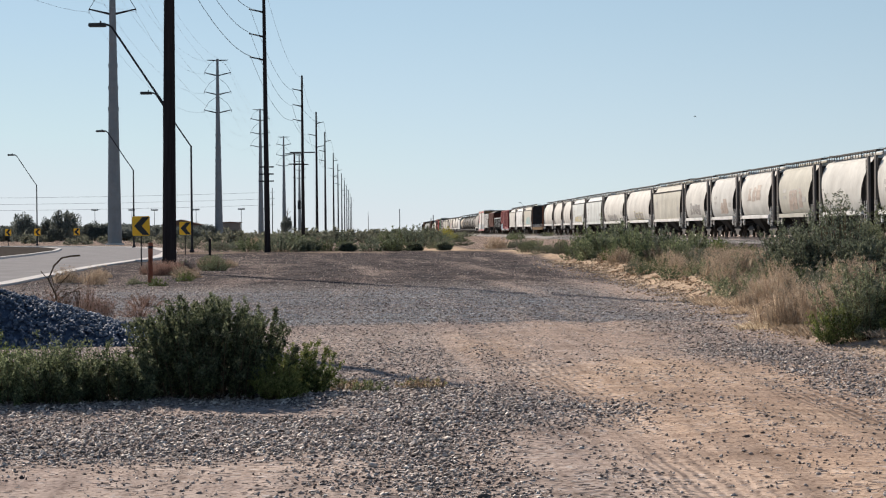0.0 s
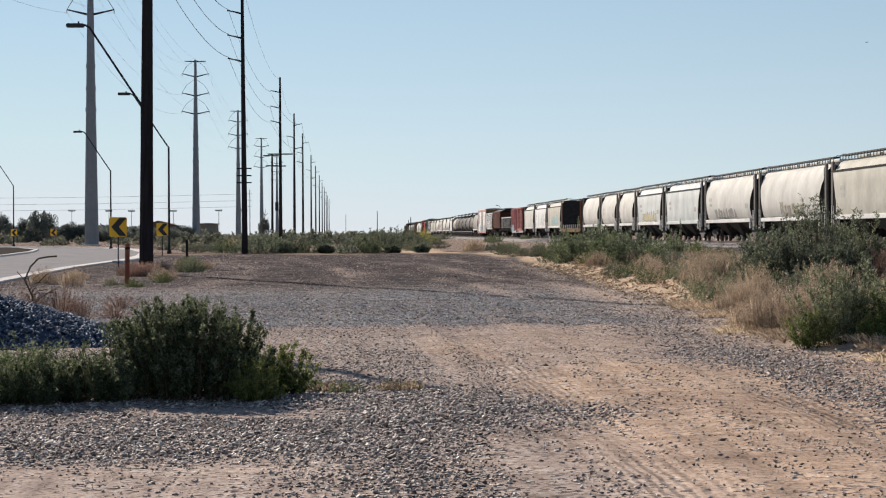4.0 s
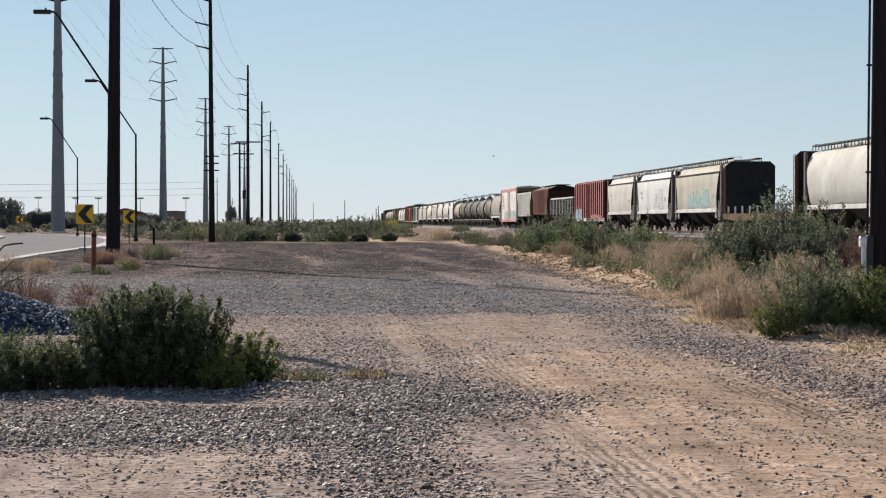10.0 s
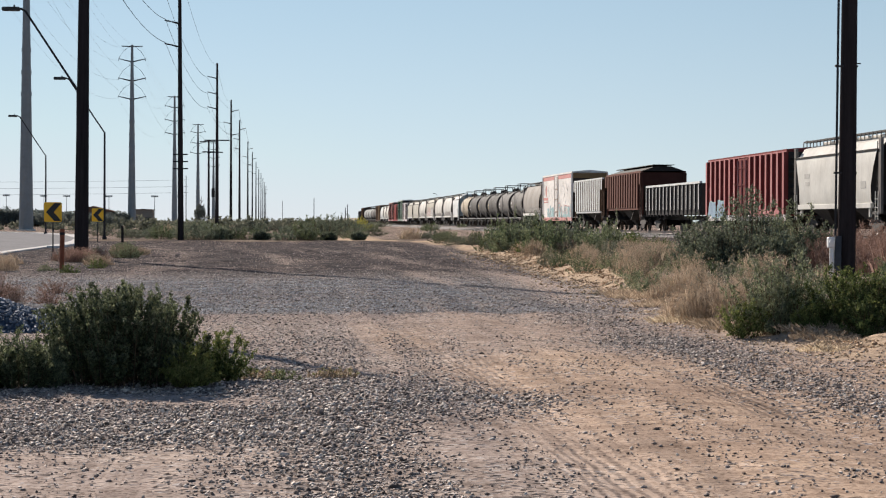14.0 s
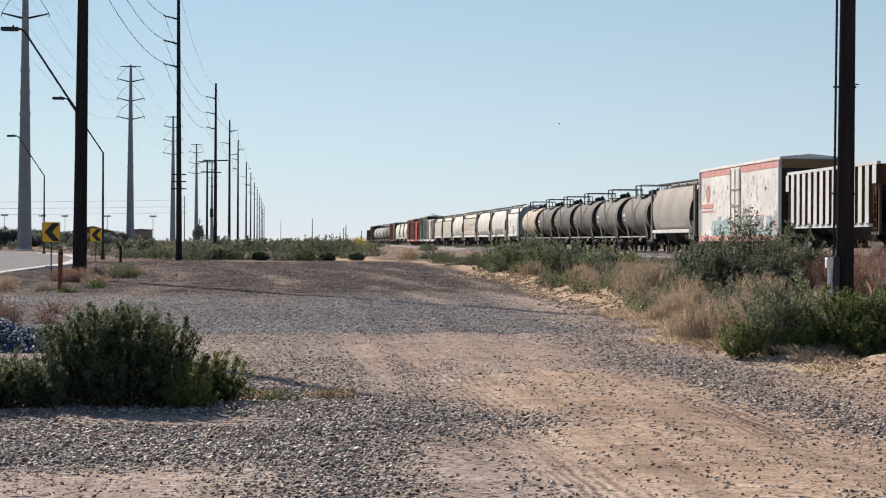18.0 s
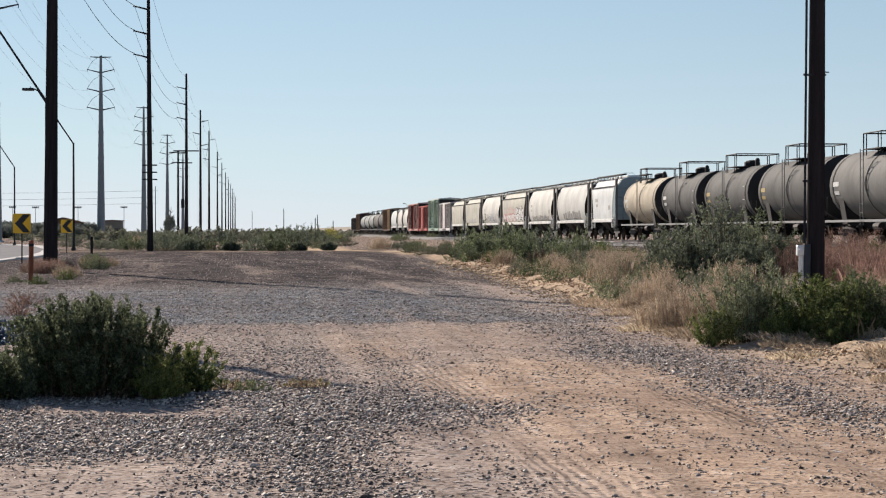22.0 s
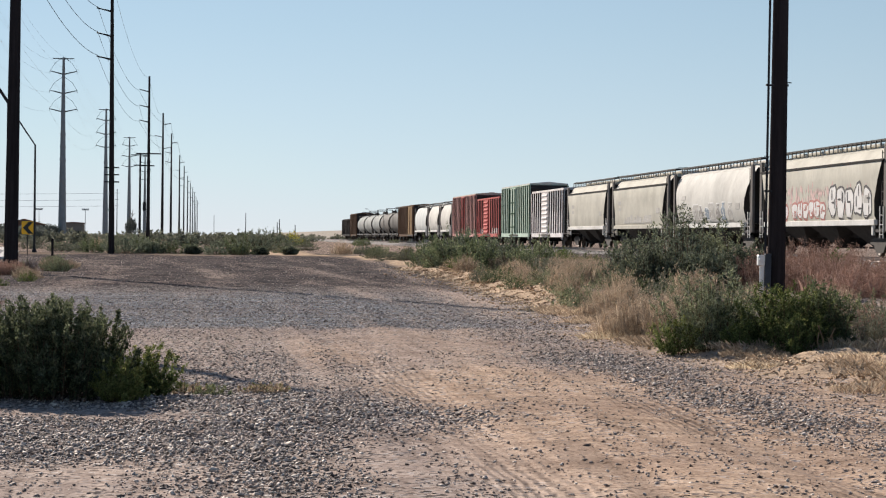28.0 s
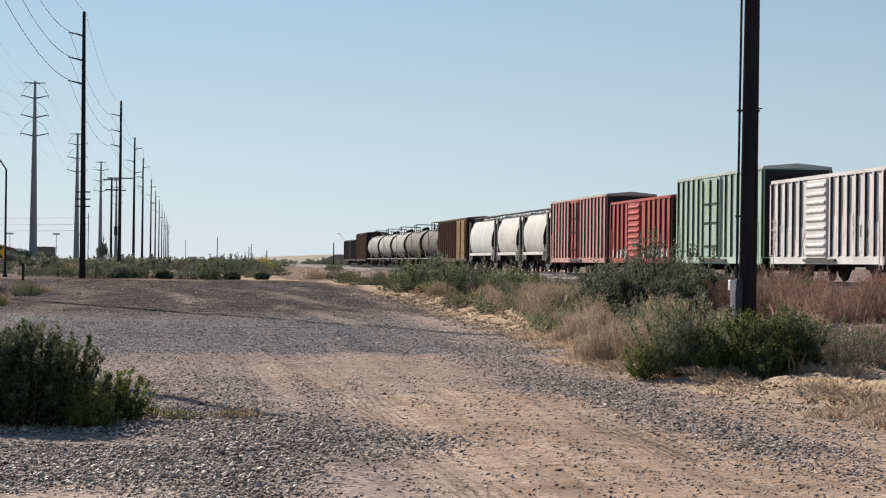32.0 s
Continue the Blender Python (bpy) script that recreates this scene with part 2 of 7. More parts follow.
    soil = mixc(nt, 1.0, soil, dr_t.outputs[0], "MULTIPLY")
    c = mixc(nt, cov.outputs[0], soil, stone_c)
    straw = ramp(nt, [(0.3, (0.30, 0.22, 0.155)), (0.5, (0.56, 0.435, 0.31)), (0.7, (0.74, 0.60, 0.44))])
    L.new(fine.outputs[0], straw.inputs[0])
    c = mixc(nt, st.outputs["Fac"], c, straw.outputs[0])
    tone = ramp(nt, [(0.3, (0.82, 0.80, 0.80)), (0.7, (1.06, 1.04, 1.02))])
    L.new(big.outputs[0], tone.inputs[0])
    tone2 = ramp(nt, [(0.36, (0.82, 0.81, 0.83)), (0.62, (1.08, 1.07, 1.06))])
    L.new(huge.outputs[0], tone2.inputs[0])
    c = mixc(nt, 1.0, c, tone2.outputs[0], "MULTIPLY")
    L.new(mixc(nt, 1.0, c, tone.outputs[0], "MULTIPLY"), bs.inputs["Base Color"])
    bs.inputs["Roughness"].default_value = 0.95
    bs.inputs["Specular IOR Level"].default_value = 0.0
    hsum = N.new("ShaderNodeMath")
    hsum.operation = "ADD"
    L.new(vor.outputs["Distance"], hsum.inputs[0])
    L.new(fine.outputs[0], hsum.inputs[1])
    hs2 = N.new("ShaderNodeMath")
    hs2.operation = "ADD"
    L.new(hsum.outputs[0], hs2.inputs[0])
    L.new(rid.outputs[0], hs2.inputs[1])
    bumped(nt, hs2.outputs[0], 0.36, 0.02)
    return m


M = {
    "ground": ground_mat(),
    "asphalt": plain("worn_asphalt", (0.33, 0.32, 0.32), 0.9, 0, 0.2, 0.5, (1, 1, 1), 0.2),
    "kerb": plain("pale_concrete", (0.72, 0.69, 0.66), 0.85, 0, 0.15, 1.2),
    "island": plain("island_soil", (0.085, 0.075, 0.068), 0.95, 0, 0.3, 1.5),
    "pole": plain("creosoted_wood", (0.042, 0.036, 0.038), 0.92, 0, 0.4, 2.0, (4, 4, 0.25), 0.3),
    "pole_steel": plain("galvanised_steel", (0.24, 0.26, 0.275), 0.55, 0.25, 0.15, 0.8),
    "board": plain("blue_grey_enamel", (0.055, 0.065, 0.08), 0.6, 0, 0.2),
    "iron": plain("dark_iron", (0.035, 0.035, 0.04), 0.75, 0.0, 0.3),
    "black": plain("black_paint", (0.02, 0.019, 0.02), 0.5, 0, 0.4),
    "yellow": plain("sign_yellow", (1.0, 0.52, 0.015), 0.45, 0, 0.06, 2.0, bump=0.02),
    "wire": plain("aluminium_wire", (0.07, 0.07, 0.08), 0.8, 0.0, 0.2),
    "far_wire": plain("bright_aluminium_wire", (0.30, 0.32, 0.34), 0.6, 0.3, 0.1),
    "box": plain("light_grey_enamel", (0.80, 0.80, 0.78), 0.45, 0, 0.12),
    "conduit": plain("grey_conduit", (0.30, 0.29, 0.28), 0.5, 0.2, 0.2),
    "stake": plain("rusty_post", (0.32, 0.11, 0.065), 0.8, 0, 0.35, 6, (1, 1, 0.3)),
    "rail": plain("rail_steel", (0.17, 0.12, 0.10), 0.45, 0.6, 0.3),
    "tie": plain("tarred_tie", (0.06, 0.047, 0.04), 0.9, 0, 0.4, 5),
    "ballast": stone_mat("ballast_stone", (0.18, 0.165, 0.16), (0.34, 0.32, 0.31), (0.5, 0.48, 0.46)),
    "stones": stone_mat("field_stone", (0.090, 0.071, 0.064), (0.44, 0.370, 0.328), (0.76, 0.68, 0.615)),
    # the heap's blue shade is put into the stone colour
    "pile": stone_mat("shade_blue_stone", (0.068, 0.094, 0.14), (0.115, 0.152, 0.215), (0.175, 0.215, 0.275)),
    "truck": plain("truck_cast_steel", (0.045, 0.036, 0.032), 0.7, 0.2, 0.4),
    "wheel": plain("wheel_steel", (0.10, 0.075, 0.06), 0.5, 0.6, 0.3),
    "under": plain("underframe_dark", (0.042, 0.038, 0.037), 0.8, 0, 0.4),
    "leaf": leaf_mat("shrub_leaf", (0.042, 0.056, 0.034), (0.114, 0.14, 0.076), (0.25, 0.285, 0.155), 0.4),
    "leaf_tip": leaf_mat("young_leaf", (0.11, 0.125, 0.04), (0.20, 0.22, 0.072), (0.33, 0.34, 0.13), 0.38),
    "leaf_olive": leaf_mat("olive_leaf", (0.085, 0.10, 0.064), (0.19, 0.212, 0.125), (0.34, 0.36, 0.22), 0.3),
    "leaf_bright": leaf_mat("green_leaf", (0.044, 0.062, 0.023), (0.112, 0.146, 0.050), (0.25, 0.295, 0.115), 0.33),
    "leaf_yellow": leaf_mat("yellow_leaf", (0.20, 0.19, 0.03), (0.38, 0.35, 0.06), (0.55, 0.50, 0.12)),
    "leaf_creosote": leaf_mat("creosote_leaf", (0.054, 0.066, 0.05), (0.126, 0.148, 0.106), (0.255, 0.28, 0.20), 0.4),
    # greyed leaf colour: distance haze is painted into it
    "leaf_tree": leaf_mat("hazy_tree_leaf", (0.095, 0.108, 0.098), (0.14, 0.156, 0.138), (0.20, 0.215, 0.19), 0.35),
    "clod": stone_mat("straw_clod", (0.30, 0.19, 0.115), (0.55, 0.385, 0.24), (0.74, 0.57, 0.38)),
    "leaf_far": leaf_mat("dusty_leaf", (0.085, 0.09, 0.068), (0.15, 0.156, 0.115), (0.24, 0.24, 0.18), 0.35),
    "dry": leaf_mat("dry_grass", (0.23, 0.17, 0.12), (0.40, 0.31, 0.225), (0.60, 0.49, 0.37), 0.3),
    "straw": leaf_mat("golden_straw", (0.43, 0.33, 0.22), (0.61, 0.49, 0.345), (0.78, 0.67, 0.51), 0.35),
    "dry_red": leaf_mat("russet_grass", (0.17, 0.095, 0.075), (0.30, 0.19, 0.152), (0.46, 0.325, 0.265), 0.28),
    "stem": plain("twig_bark", (0.15, 0.105, 0.07), 0.9, 0, 0.35, 8),
    "wood": plain("old_timber", (0.26, 0.19, 0.13), 0.85, 0, 0.35, 5),
    "stucco": plain("tan_stucco", (0.27, 0.235, 0.20), 0.9, 0, 0.12, 0.6),
    "roof": plain("roof_tile", (0.20, 0.12, 0.09), 0.85, 0, 0.2, 1.0),
    "bank": plain("pale_earth_bank", (0.42, 0.38, 0.33), 0.95, 0, 0.2, 0.4),
    "glass_dark": plain("tinted_glass", (0.015, 0.018, 0.022), 0.1, 0, 0.1),
    "silver": plain("silver_car_paint", (0.17, 0.19, 0.22), 0.3, 0.5, 0.06),
    "tail": plain("red_lens", (0.25, 0.012, 0.012), 0.25, 0, 0.1),
    "tyre": plain("tyre_rubber", (0.02, 0.02, 0.02), 0.85, 0, 0.2),
    "plate": plain("pale_bar", (0.55, 0.55, 0.53), 0.5, 0, 0.1),
}

# ---- geometry helpers ----


class Geo:
    """Collects the vertices and faces of one mesh."""

    def __init__(self):
        self.v, self.f = [], []

    def add(self, verts, faces):
        o = len(self.v)
        self.v += [tuple(p) for p in verts]
        self.f += [tuple(i + o for i in q) for q in faces]
        return self

    def box(self, x0, x1, y0, y1, z0, z1):
        return self.add([(x0, y0, z0), (x1, y0, z0), (x1, y1, z0), (x0, y1, z0), (x0, y0, z1), (x1, y0, z1), (x1, y1, z1), (x0, y1, z1)],
                        [(3, 2, 1, 0), (4, 5, 6, 7), (0, 1, 5, 4), (1, 2, 6, 5), (2, 3, 7, 6), (3, 0, 4, 7)])

    def loft(self, loops, caps=True, closed=True):
        n = len(loops[0])
        faces = []
        for k in range(len(loops) - 1):
            for i in range(n if closed else n - 1):
                j = (i + 1) % n
                faces.append((k * n + i, k * n + j, (k + 1) * n + j, (k + 1) * n + i))
        if caps:
            faces.append(tuple(reversed(range(n))))
            faces.append(tuple((len(loops) - 1) * n + i for i in range(n)))
        return self.add([p for lp in loops for p in lp], faces)

    def cbox(self, x0, x1, y0, y1, z0, z1, c):
        """A box with chamfered edges."""
        def loop(y, k):
            a, b, d, e = x0 + k, x1 - k, z0 + k, z1 - k
            q = c
            return [(a + q, y, d), (b - q, y, d), (b, y, d + q), (b, y, e - q), (b - q, y, e), (a + q, y, e), (a, y, e - q), (a, y, d + q)]
        return self.loft([loop(y0, c * 0.7), loop(y0 + c, 0), loop(y1 - c, 0), loop(y1, c * 0.7)])

    def tube(self, p, q, r, n=6, r2=None):
        p, q = Vector(p), Vector(q)
        d = (q - p).normalized()
        u = d.orthogonal().normalized()
        w = d.cross(u)
        ring = [(math.cos(2 * math.pi * i / n), math.sin(2 * math.pi * i / n)) for i in range(n)]
        r2 = r if r2 is None else r2
        return self.loft([[p + (u * a + w * b) * r for a, b in ring], [q + (u * a + w * b) * r2 for a, b in ring]])

    def path(self, pts, r, n=5):
        pts = [Vector(p) for p in pts]
        loops = []
        for i, p in enumerate(pts):
            d = (pts[min(i + 1, len(pts) - 1)] - pts[max(i - 1, 0)]).normalized()
            u = d.cross(Vector((0.31, 0.17, 0.93)))
            u = u.normalized() if u.length > 1e-3 else d.orthogonal().normalized()
            w = d.cross(u)
            loops.append([p + (u * math.cos(2 * math.pi * k / n) + w * math.sin(2 * math.pi * k / n)) * r for k in range(n)])
        return self.loft(loops)

    def mesh(self, name, mat, smooth=False):
        me = bpy.data.meshes.new(name)
        me.from_pydata(self.v, [], self.f)
        me.materials.append(mat)
        if smooth:
            me.polygons.foreach_set("use_smooth", [True] * len(me.polygons))
            me.set_sharp_from_angle(angle=radians(35))
        me.update()
        return me


def part(name, g, mat, parent, label="", at=None, smooth=False):
    """Links a Geo (or a ready mesh) as one mesh object under a thing or under a part."""
    me = g.mesh(name, mat, smooth) if isinstance(g, Geo) else g
    ob = new(name, me)
    ob.parent = parent
    if at is not None:
        ob.matrix_basis = at
    if label:
        ob["label"] = label
    return ob


def thing(name, label, category, group="", at=None, kind=""):
    ob = new(name)
    ob.empty_display_size = 0.3
    if at is not None:
        ob.matrix_basis = at
    return tagged(ob, label, category, group, kind)


def solo(name, g, mat, label, category, group="", kind="", at=None, smooth=False):
    ob = new(name, g.mesh(name, mat, smooth) if isinstance(g, Geo) else g)
    if at is not None:
        ob.matrix_basis = at
    return tagged(ob, label, category, group, kind)


def raw_mesh(name, verts, faces, mat):
    """A mesh from numpy arrays (n,3) and (m,k)."""
    me = bpy.data.meshes.new(name)
    faces = np.asarray(faces, dtype=np.int32)
    k = faces.shape[1]
    me.vertices.add(len(verts))
    me.vertices.foreach_set("co", np.asarray(verts, dtype=np.float32).ravel())
    me.loops.add(faces.size)
    me.loops.foreach_set("vertex_index", faces.ravel())
    me.polygons.add(len(faces))
    me.polygons.foreach_set("loop_start", np.arange(0, faces.size, k, dtype=np.int32))
    me.polygons.foreach_set("loop_total", np.full(len(faces), k, dtype=np.int32))
    me.materials.append(mat)
    me.update(calc_edges=True)
    me.validate()
    return me

# ---- ground ----
RAIL = 0.90                  # top of rail
TRACK_X = 26.35              # centre of the track


def lerp_table(table, y):
    xs = [p[0] for p in table]
    ys = [p[1] for p in table]
    return np.interp(y, xs, ys)


DIRT_C = [(8, 3.02), (26, 3.05), (34, 2.8), (45, 2.4)]
DIRT_W = [(8, 1.9), (14, 1.75), (20, 1.35), (26, 0.9), (31, 0.6), (35, 0.2), (40, 0.0)]
VERGE = [(-200, 7.3), (12, 7.3), (20, 6.6), (28, 6.1), (40, 6.7), (69, 8.1), (119, 10.1), (158, 10.0), (165, 4.0), (400, 2.0)]


def smooth(a, b, x):
    t = np.clip((x - a) / (b - a), 0, 1)
    return t * t * (3 - 2 * t)


def wob(x, y, s, seed=0.0):
    """Cheap smooth variation between -1 and 1."""
    return (np.sin(x * s * 1.7 + 1.3 * np.sin(y * s * 0.9 + seed) + seed * 2.1) * 0.5
            + np.sin(y * s * 1.3 + 1.1 * np.sin(x * s * 1.1 + seed * 1.7) + seed) * 0.5)


def height(x, y):
    x, y = np.asarray(x, float), np.asarray(y, float)
    edge = lerp_table(VERGE, y)
    z = 0.02 * wob(x, y, 0.55) + 0.012 * wob(x, y, 2.3, 1.0)
    near = smooth(70, 20, y) * smooth(-20, 0, y)
    # ruts of the wheel tracks
    c = lerp_table(DIRT_C, y)
    for off in (-1.02, 1.02):
        z = z - 0.035 * near * np.exp(-((x - c - off) / 0.22) ** 2)
    z = z + 0.02 * near * np.exp(-((x - c) / 0.3) ** 2)
    # furrows of older tracks across the bare stretch
    for off in (0.0, 0.62):
        z = z - 0.05 * smooth(21, 24, y) * smooth(37, 33, y) * np.exp(-((x - 1.69 + 0.0216 * y - off) / 0.15) ** 2)
    # lumpy verge
    v = smooth(-0.2, 0.9, x - edge) * smooth(170, 150, y)
    z = z + v * (0.10 + 0.07 * wob(x, y, 3.1, 2.0) + 0.05 * wob(x, y, 6.7, 3.0))
    # railway bank
    z = z + (RAIL - 0.42) * smooth(17.5, 22.0, x) * smooth(44, 33, x)
    z = z + 0.25 * smooth(170, 230, y) * np.clip(wob(x, y, 0.13, 4.0), 0, 1) * smooth(20, 12, np.abs(x))
    # level under road and island
    road = smooth(-9.8, -11.0, x) * smooth(400, 300, y)
    return z * (1 - road) - 0.02 * road


def zones(x, y):
    """Share of crushed stone, of straw litter and of far stone darkened for shade."""
    edge = lerp_table(VERGE, y)
    c, w = lerp_table(DIRT_C, y), lerp_table(DIRT_W, y)
    wy = y + 0.8 * wob(x, y, 0.9, 2.4)
    g = 0.62 + 0.0 * x
    g = g + 0.36 * smooth(33.2, 34.4, wy) * smooth(66, 54, y) * smooth(7.0, 3.0, x - 0.05 * (y - 34))       # belt of fresh stone
    g = g + 0.46 * smooth(54, 66, y)
    near = smooth(34.6, 33.0, wy)
    g = g - 0.11 * smooth(20.6, 22.4, wy) * near * smooth(4.8, 3.4, x)                                     # bare stretch
    g = g - 0.31 * smooth(0.3, 1.9, x + 0.03 * (20 - y)) * near * (1 - 0.42 * smooth(20.5, 24.0, wy) * smooth(4.0, 2.6, x))                                            # driven side of the lot
    d = np.abs(x - c) / np.maximum(w, 0.01)
    g = g - 0.20 * smooth(1.35, 0.35, d) * (w > 0.02)
    g = g - 0.20 * np.exp(-((x - 1.35 + 0.25 * wob(x, y, 1.7, 4.0)) / 0.5) ** 2 - ((y - 28.0) / 3.6) ** 2)                              # tan patch
    g = g + 0.32 * np.exp(-((x - 4.85 + 0.2 * wob(x, y, 0.8)) / 0.8) ** 2) * smooth(13, 18, y) * smooth(40, 33, y)
    g = g + 0.50 * np.exp(-((x - 1.6 + 0.2 * wob(x, y, 1.9, 5.0)) / 1.05) ** 2 - ((y - 17.6) / 1.4) ** 2)
    g = g - 0.50 * smooth(14.6, 13.0, y + 0.5 * wob(x, y, 1.3)) * smooth(0.6, -0.9, x)
    g = g - 0.30 * np.exp(-((x + 2.3) / 0.9) ** 2 - ((y - 17.0) / 0.9) ** 2)
    g = g - 0.30 * np.exp(-((x - 1.4) / 0.6) ** 2 - ((y - 13.9) / 1.3) ** 2)
    g = g - 0.80 * np.exp(-((x + 1.0) / 0.95) ** 2 - ((y - 17.75 + 0.5 * (x + 1.0)) / 0.6) ** 2)
    g = g + 0.22 * smooth(22.5, 20.0, wy) * smooth(1.4, 0.2, x) * smooth(13.2, 14.6, y)
    g = g + 0.11 * smooth(22, 26, wy) * near * smooth(2.0, 3.0, x)
    # long faint streaks left by traffic farther off
    g = g - 0.20 * np.clip(np.sin(x * 1.5 + 0.035 * y + 2 * np.sin(y * 0.06)), 0, 1) * smooth(44, 62, y)
    g = g - 0.30 * np.exp(-((x - 6.1 - 0.045 * (y - 50)) / 0.55) ** 2) * smooth(36, 44, y)
    for x0, w0, k0 in ((4.3, 0.30, -0.059), (6.4, 0.35, -0.045), (1.6, 0.35, -0.05), (8.2, 0.4, -0.03)):           # old wheel tracks, worn pale
        g = g - 0.36 * np.exp(-((x - x0 - k0 * (y - 48) - 0.3 * wob(x, y, 0.11, x0)) / w0) ** 2) * smooth(40, 50, y) * smooth(150, 110, y) * np.clip(0.6 + wob(x * 0.3, y, 0.12, x0), 0, 1)
    g = g - 0.20 * np.clip(wob(x, y * 0.5, 0.42, 5.5) - 0.1, 0, 1) * smooth(50, 62, y)
    s = smooth(-0.35, 0.5, x - edge + 0.35 * wob(x, y, 2.0, 6.0)) * smooth(2.2, 0.9, x - edge - 0.016 * y + 0.5 * wob(x, y, 0.9, 8.0))
    s = np.maximum(s, 0.4 * smooth(150, 156, y) * smooth(175, 165, y) * np.clip(0.5 + wob(x, y, 0.35, 7.0), 0, 1))
    g = g - 0.14 * smooth(-2.6, -4.2, x + 0.4 * wob(x, y, 0.7, 1.0)) * smooth(34, 38, y) * smooth(140, 110, y)
    g = np.where(y > 175, 0.5, g)
    far_dark = smooth(52, 64, y)
    warm = np.clip(smooth(0.8, 2.6, x - 0.05 * (20 - y) - 1.0 * smooth(20, 25, y)) * smooth(60, 40, y) * (1 - 0.6 * smooth(21, 26, wy)) + 0.8 * np.exp(-((x - 1.6) / 0.45) ** 2 - ((y - 27.0) / 3.5) ** 2) + 0.5 * (y > 140), 0, 1)
    fresh = smooth(33.2, 34.4, wy) * smooth(60, 50, y) * smooth(7.0, 3.0, x - 0.05 * (y - 34))
    return np.clip(g, 0, 1), np.clip(s, 0, 1), far_dark, warm, fresh


def spread(a, dense0, dense1, b, step, grow):
    out = list(np.arange(dense0, dense1, step))
    s, p = step, dense1
    while p < b:
        out.append(p)
        s *= grow
        p += s
    out.append(b)
    s, p = step, dense0 - step
    left = []
    while p > a:
        left.append(p)
        s *= grow
        p -= s
    left.append(a)
    return np.array(left[::-1] + out)


def make_ground():
    xs = spread(-3500, -7.0, 12.0, 3500, 0.16, 1.13)
    ys = spread(-1500, 9.0, 44.0, 4600, 0.20, 1.06)
    X, Y = np.meshgrid(xs, ys)
    Z = height(X, Y)
    verts = np.stack([X.ravel(), Y.ravel(), Z.ravel()], 1)
    nx, ny = len(xs), len(ys)
    i = (np.arange(ny - 1)[:, None] * nx + np.arange(nx - 1)[None, :]).ravel()
    me = raw_mesh("ground", verts, np.stack([i, i + 1, i + 1 + nx, i + nx], 1), M["ground"])
    me.polygons.foreach_set("use_smooth", [True] * len(me.polygons))
    g, s, far_dark, warm, fresh = zones(X.ravel(), Y.ravel())
    acr = X.ravel() - lerp_table(DIRT_C, Y.ravel())
    tyre = np.exp(-((np.abs(acr) - 1.02) / 0.30) ** 2) * smooth(28, 20, Y.ravel()) * smooth(9, 10, Y.ravel()) * np.clip(0.55 + 0.8 * wob(X.ravel(), Y.ravel(), 0.7, 3.3), 0, 1)
    for nm, val in (("gravel", g), ("straw", s), ("far_dark", far_dark), ("warm", warm), ("fresh", fresh), ("across", acr), ("tyre", tyre)):
        at = me.attributes.new(nm, "FLOAT", "POINT")
        at.data.foreach_set("value", np.asarray(val, dtype=np.float32))
    tagged(new("ground", me), "dusty tan desert ground with crushed grey stone and wheel tracks", "ground", kind="structure")


make_ground()

OCT_F = np.array([(0, 2, 4), (2, 1, 4), (1, 3, 4), (3, 0, 4), (2, 0, 5), (1, 2, 5), (3, 1, 5), (0, 3, 5)])
OCT_V = np.array([(1, 0, 0), (-1, 0, 0), (0, 1, 0), (0, -1, 0), (0, 0, 1), (0, 0, -1)], float)


def stone_mesh(name, P, size, mat, rng, flat=0.65):
    """Loose angular stones at the points P."""
    n = len(P)
    a = rng.uniform(0, 2 * np.pi, n)
    V = OCT_V[None] * rng.uniform(0.45, 1.25, (n, 6, 1)) + rng.uniform(-0.45, 0.45, (n, 6, 3))
    V = V * (size[:, None, None] * np.stack([rng.uniform(0.8, 1.4, n), rng.uniform(0.6, 1.1, n), rng.uniform(0.36, 0.74, n) * flat / 0.65], 1)[:, None])
    ca, sa_ = np.cos(a)[:, None], np.sin(a)[:, None]
    V = np.stack([V[..., 0] * ca - V[..., 1] * sa_, V[..., 0] * sa_ + V[..., 1] * ca, V[..., 2]], 2) + P[:, None]
    F = (OCT_F[None] + (np.arange(n) * 6)[:, None, None]).reshape(-1, 3)
    return raw_mesh(name, V.reshape(-1, 3), F, mat)


def make_stones():
    rng = np.random.default_rng(4)
    pts, sizes = [], []
    for y0, y1, n, s0, s1 in ((10.5, 17, 64000, 0.0075, 0.027), (17, 27, 80000, 0.008, 0.027), (27, 62, 76000, 0.010, 0.026), (62, 150, 18000, 0.015, 0.034)):
        y = rng.uniform(y0, y1, n)
        x = rng.uniform(-0.185 * y - 0.4, 0.32 * y + 0.4, n)
        g, s, far_dark, warm, fresh = zones(x, y)
        clump = np.clip(0.5 + 0.30 * wob(x, y, 2.6, 9.0) + 0.45 * wob(x * 2.6, y * 0.2, 2.2, 6.0), 0, 1)
        keep = rng.uniform(0, 1, n) < np.clip(g * 1.4 - 0.40 + 0.40 * clump, 0.02 + 0.16 * clump ** 2 + 0.06 * smooth(18, 22, y) * smooth(4.6, 3.2, x), 0.9) * (1 - 0.8 * s)
        x, y, g = x[keep], y[keep], g[keep]
        sz = (s0 + (s1 - s0) * rng.uniform(0, 1, len(x)) ** 1.9) * np.clip(0.55 + 0.65 * g, 0.76, 1.0)
        pts.append(np.stack([x, y, height(x, y) + sz * 0.25], 1))
        sizes.append(sz)
    me = stone_mesh("loose_stones", np.concatenate(pts), np.concatenate(sizes), M["stones"], rng, 0.72)
    tagged(new("loose_stones", me), "loose grey crushed stones scattered over the lot", "gravel", kind="stuff")


make_stones()


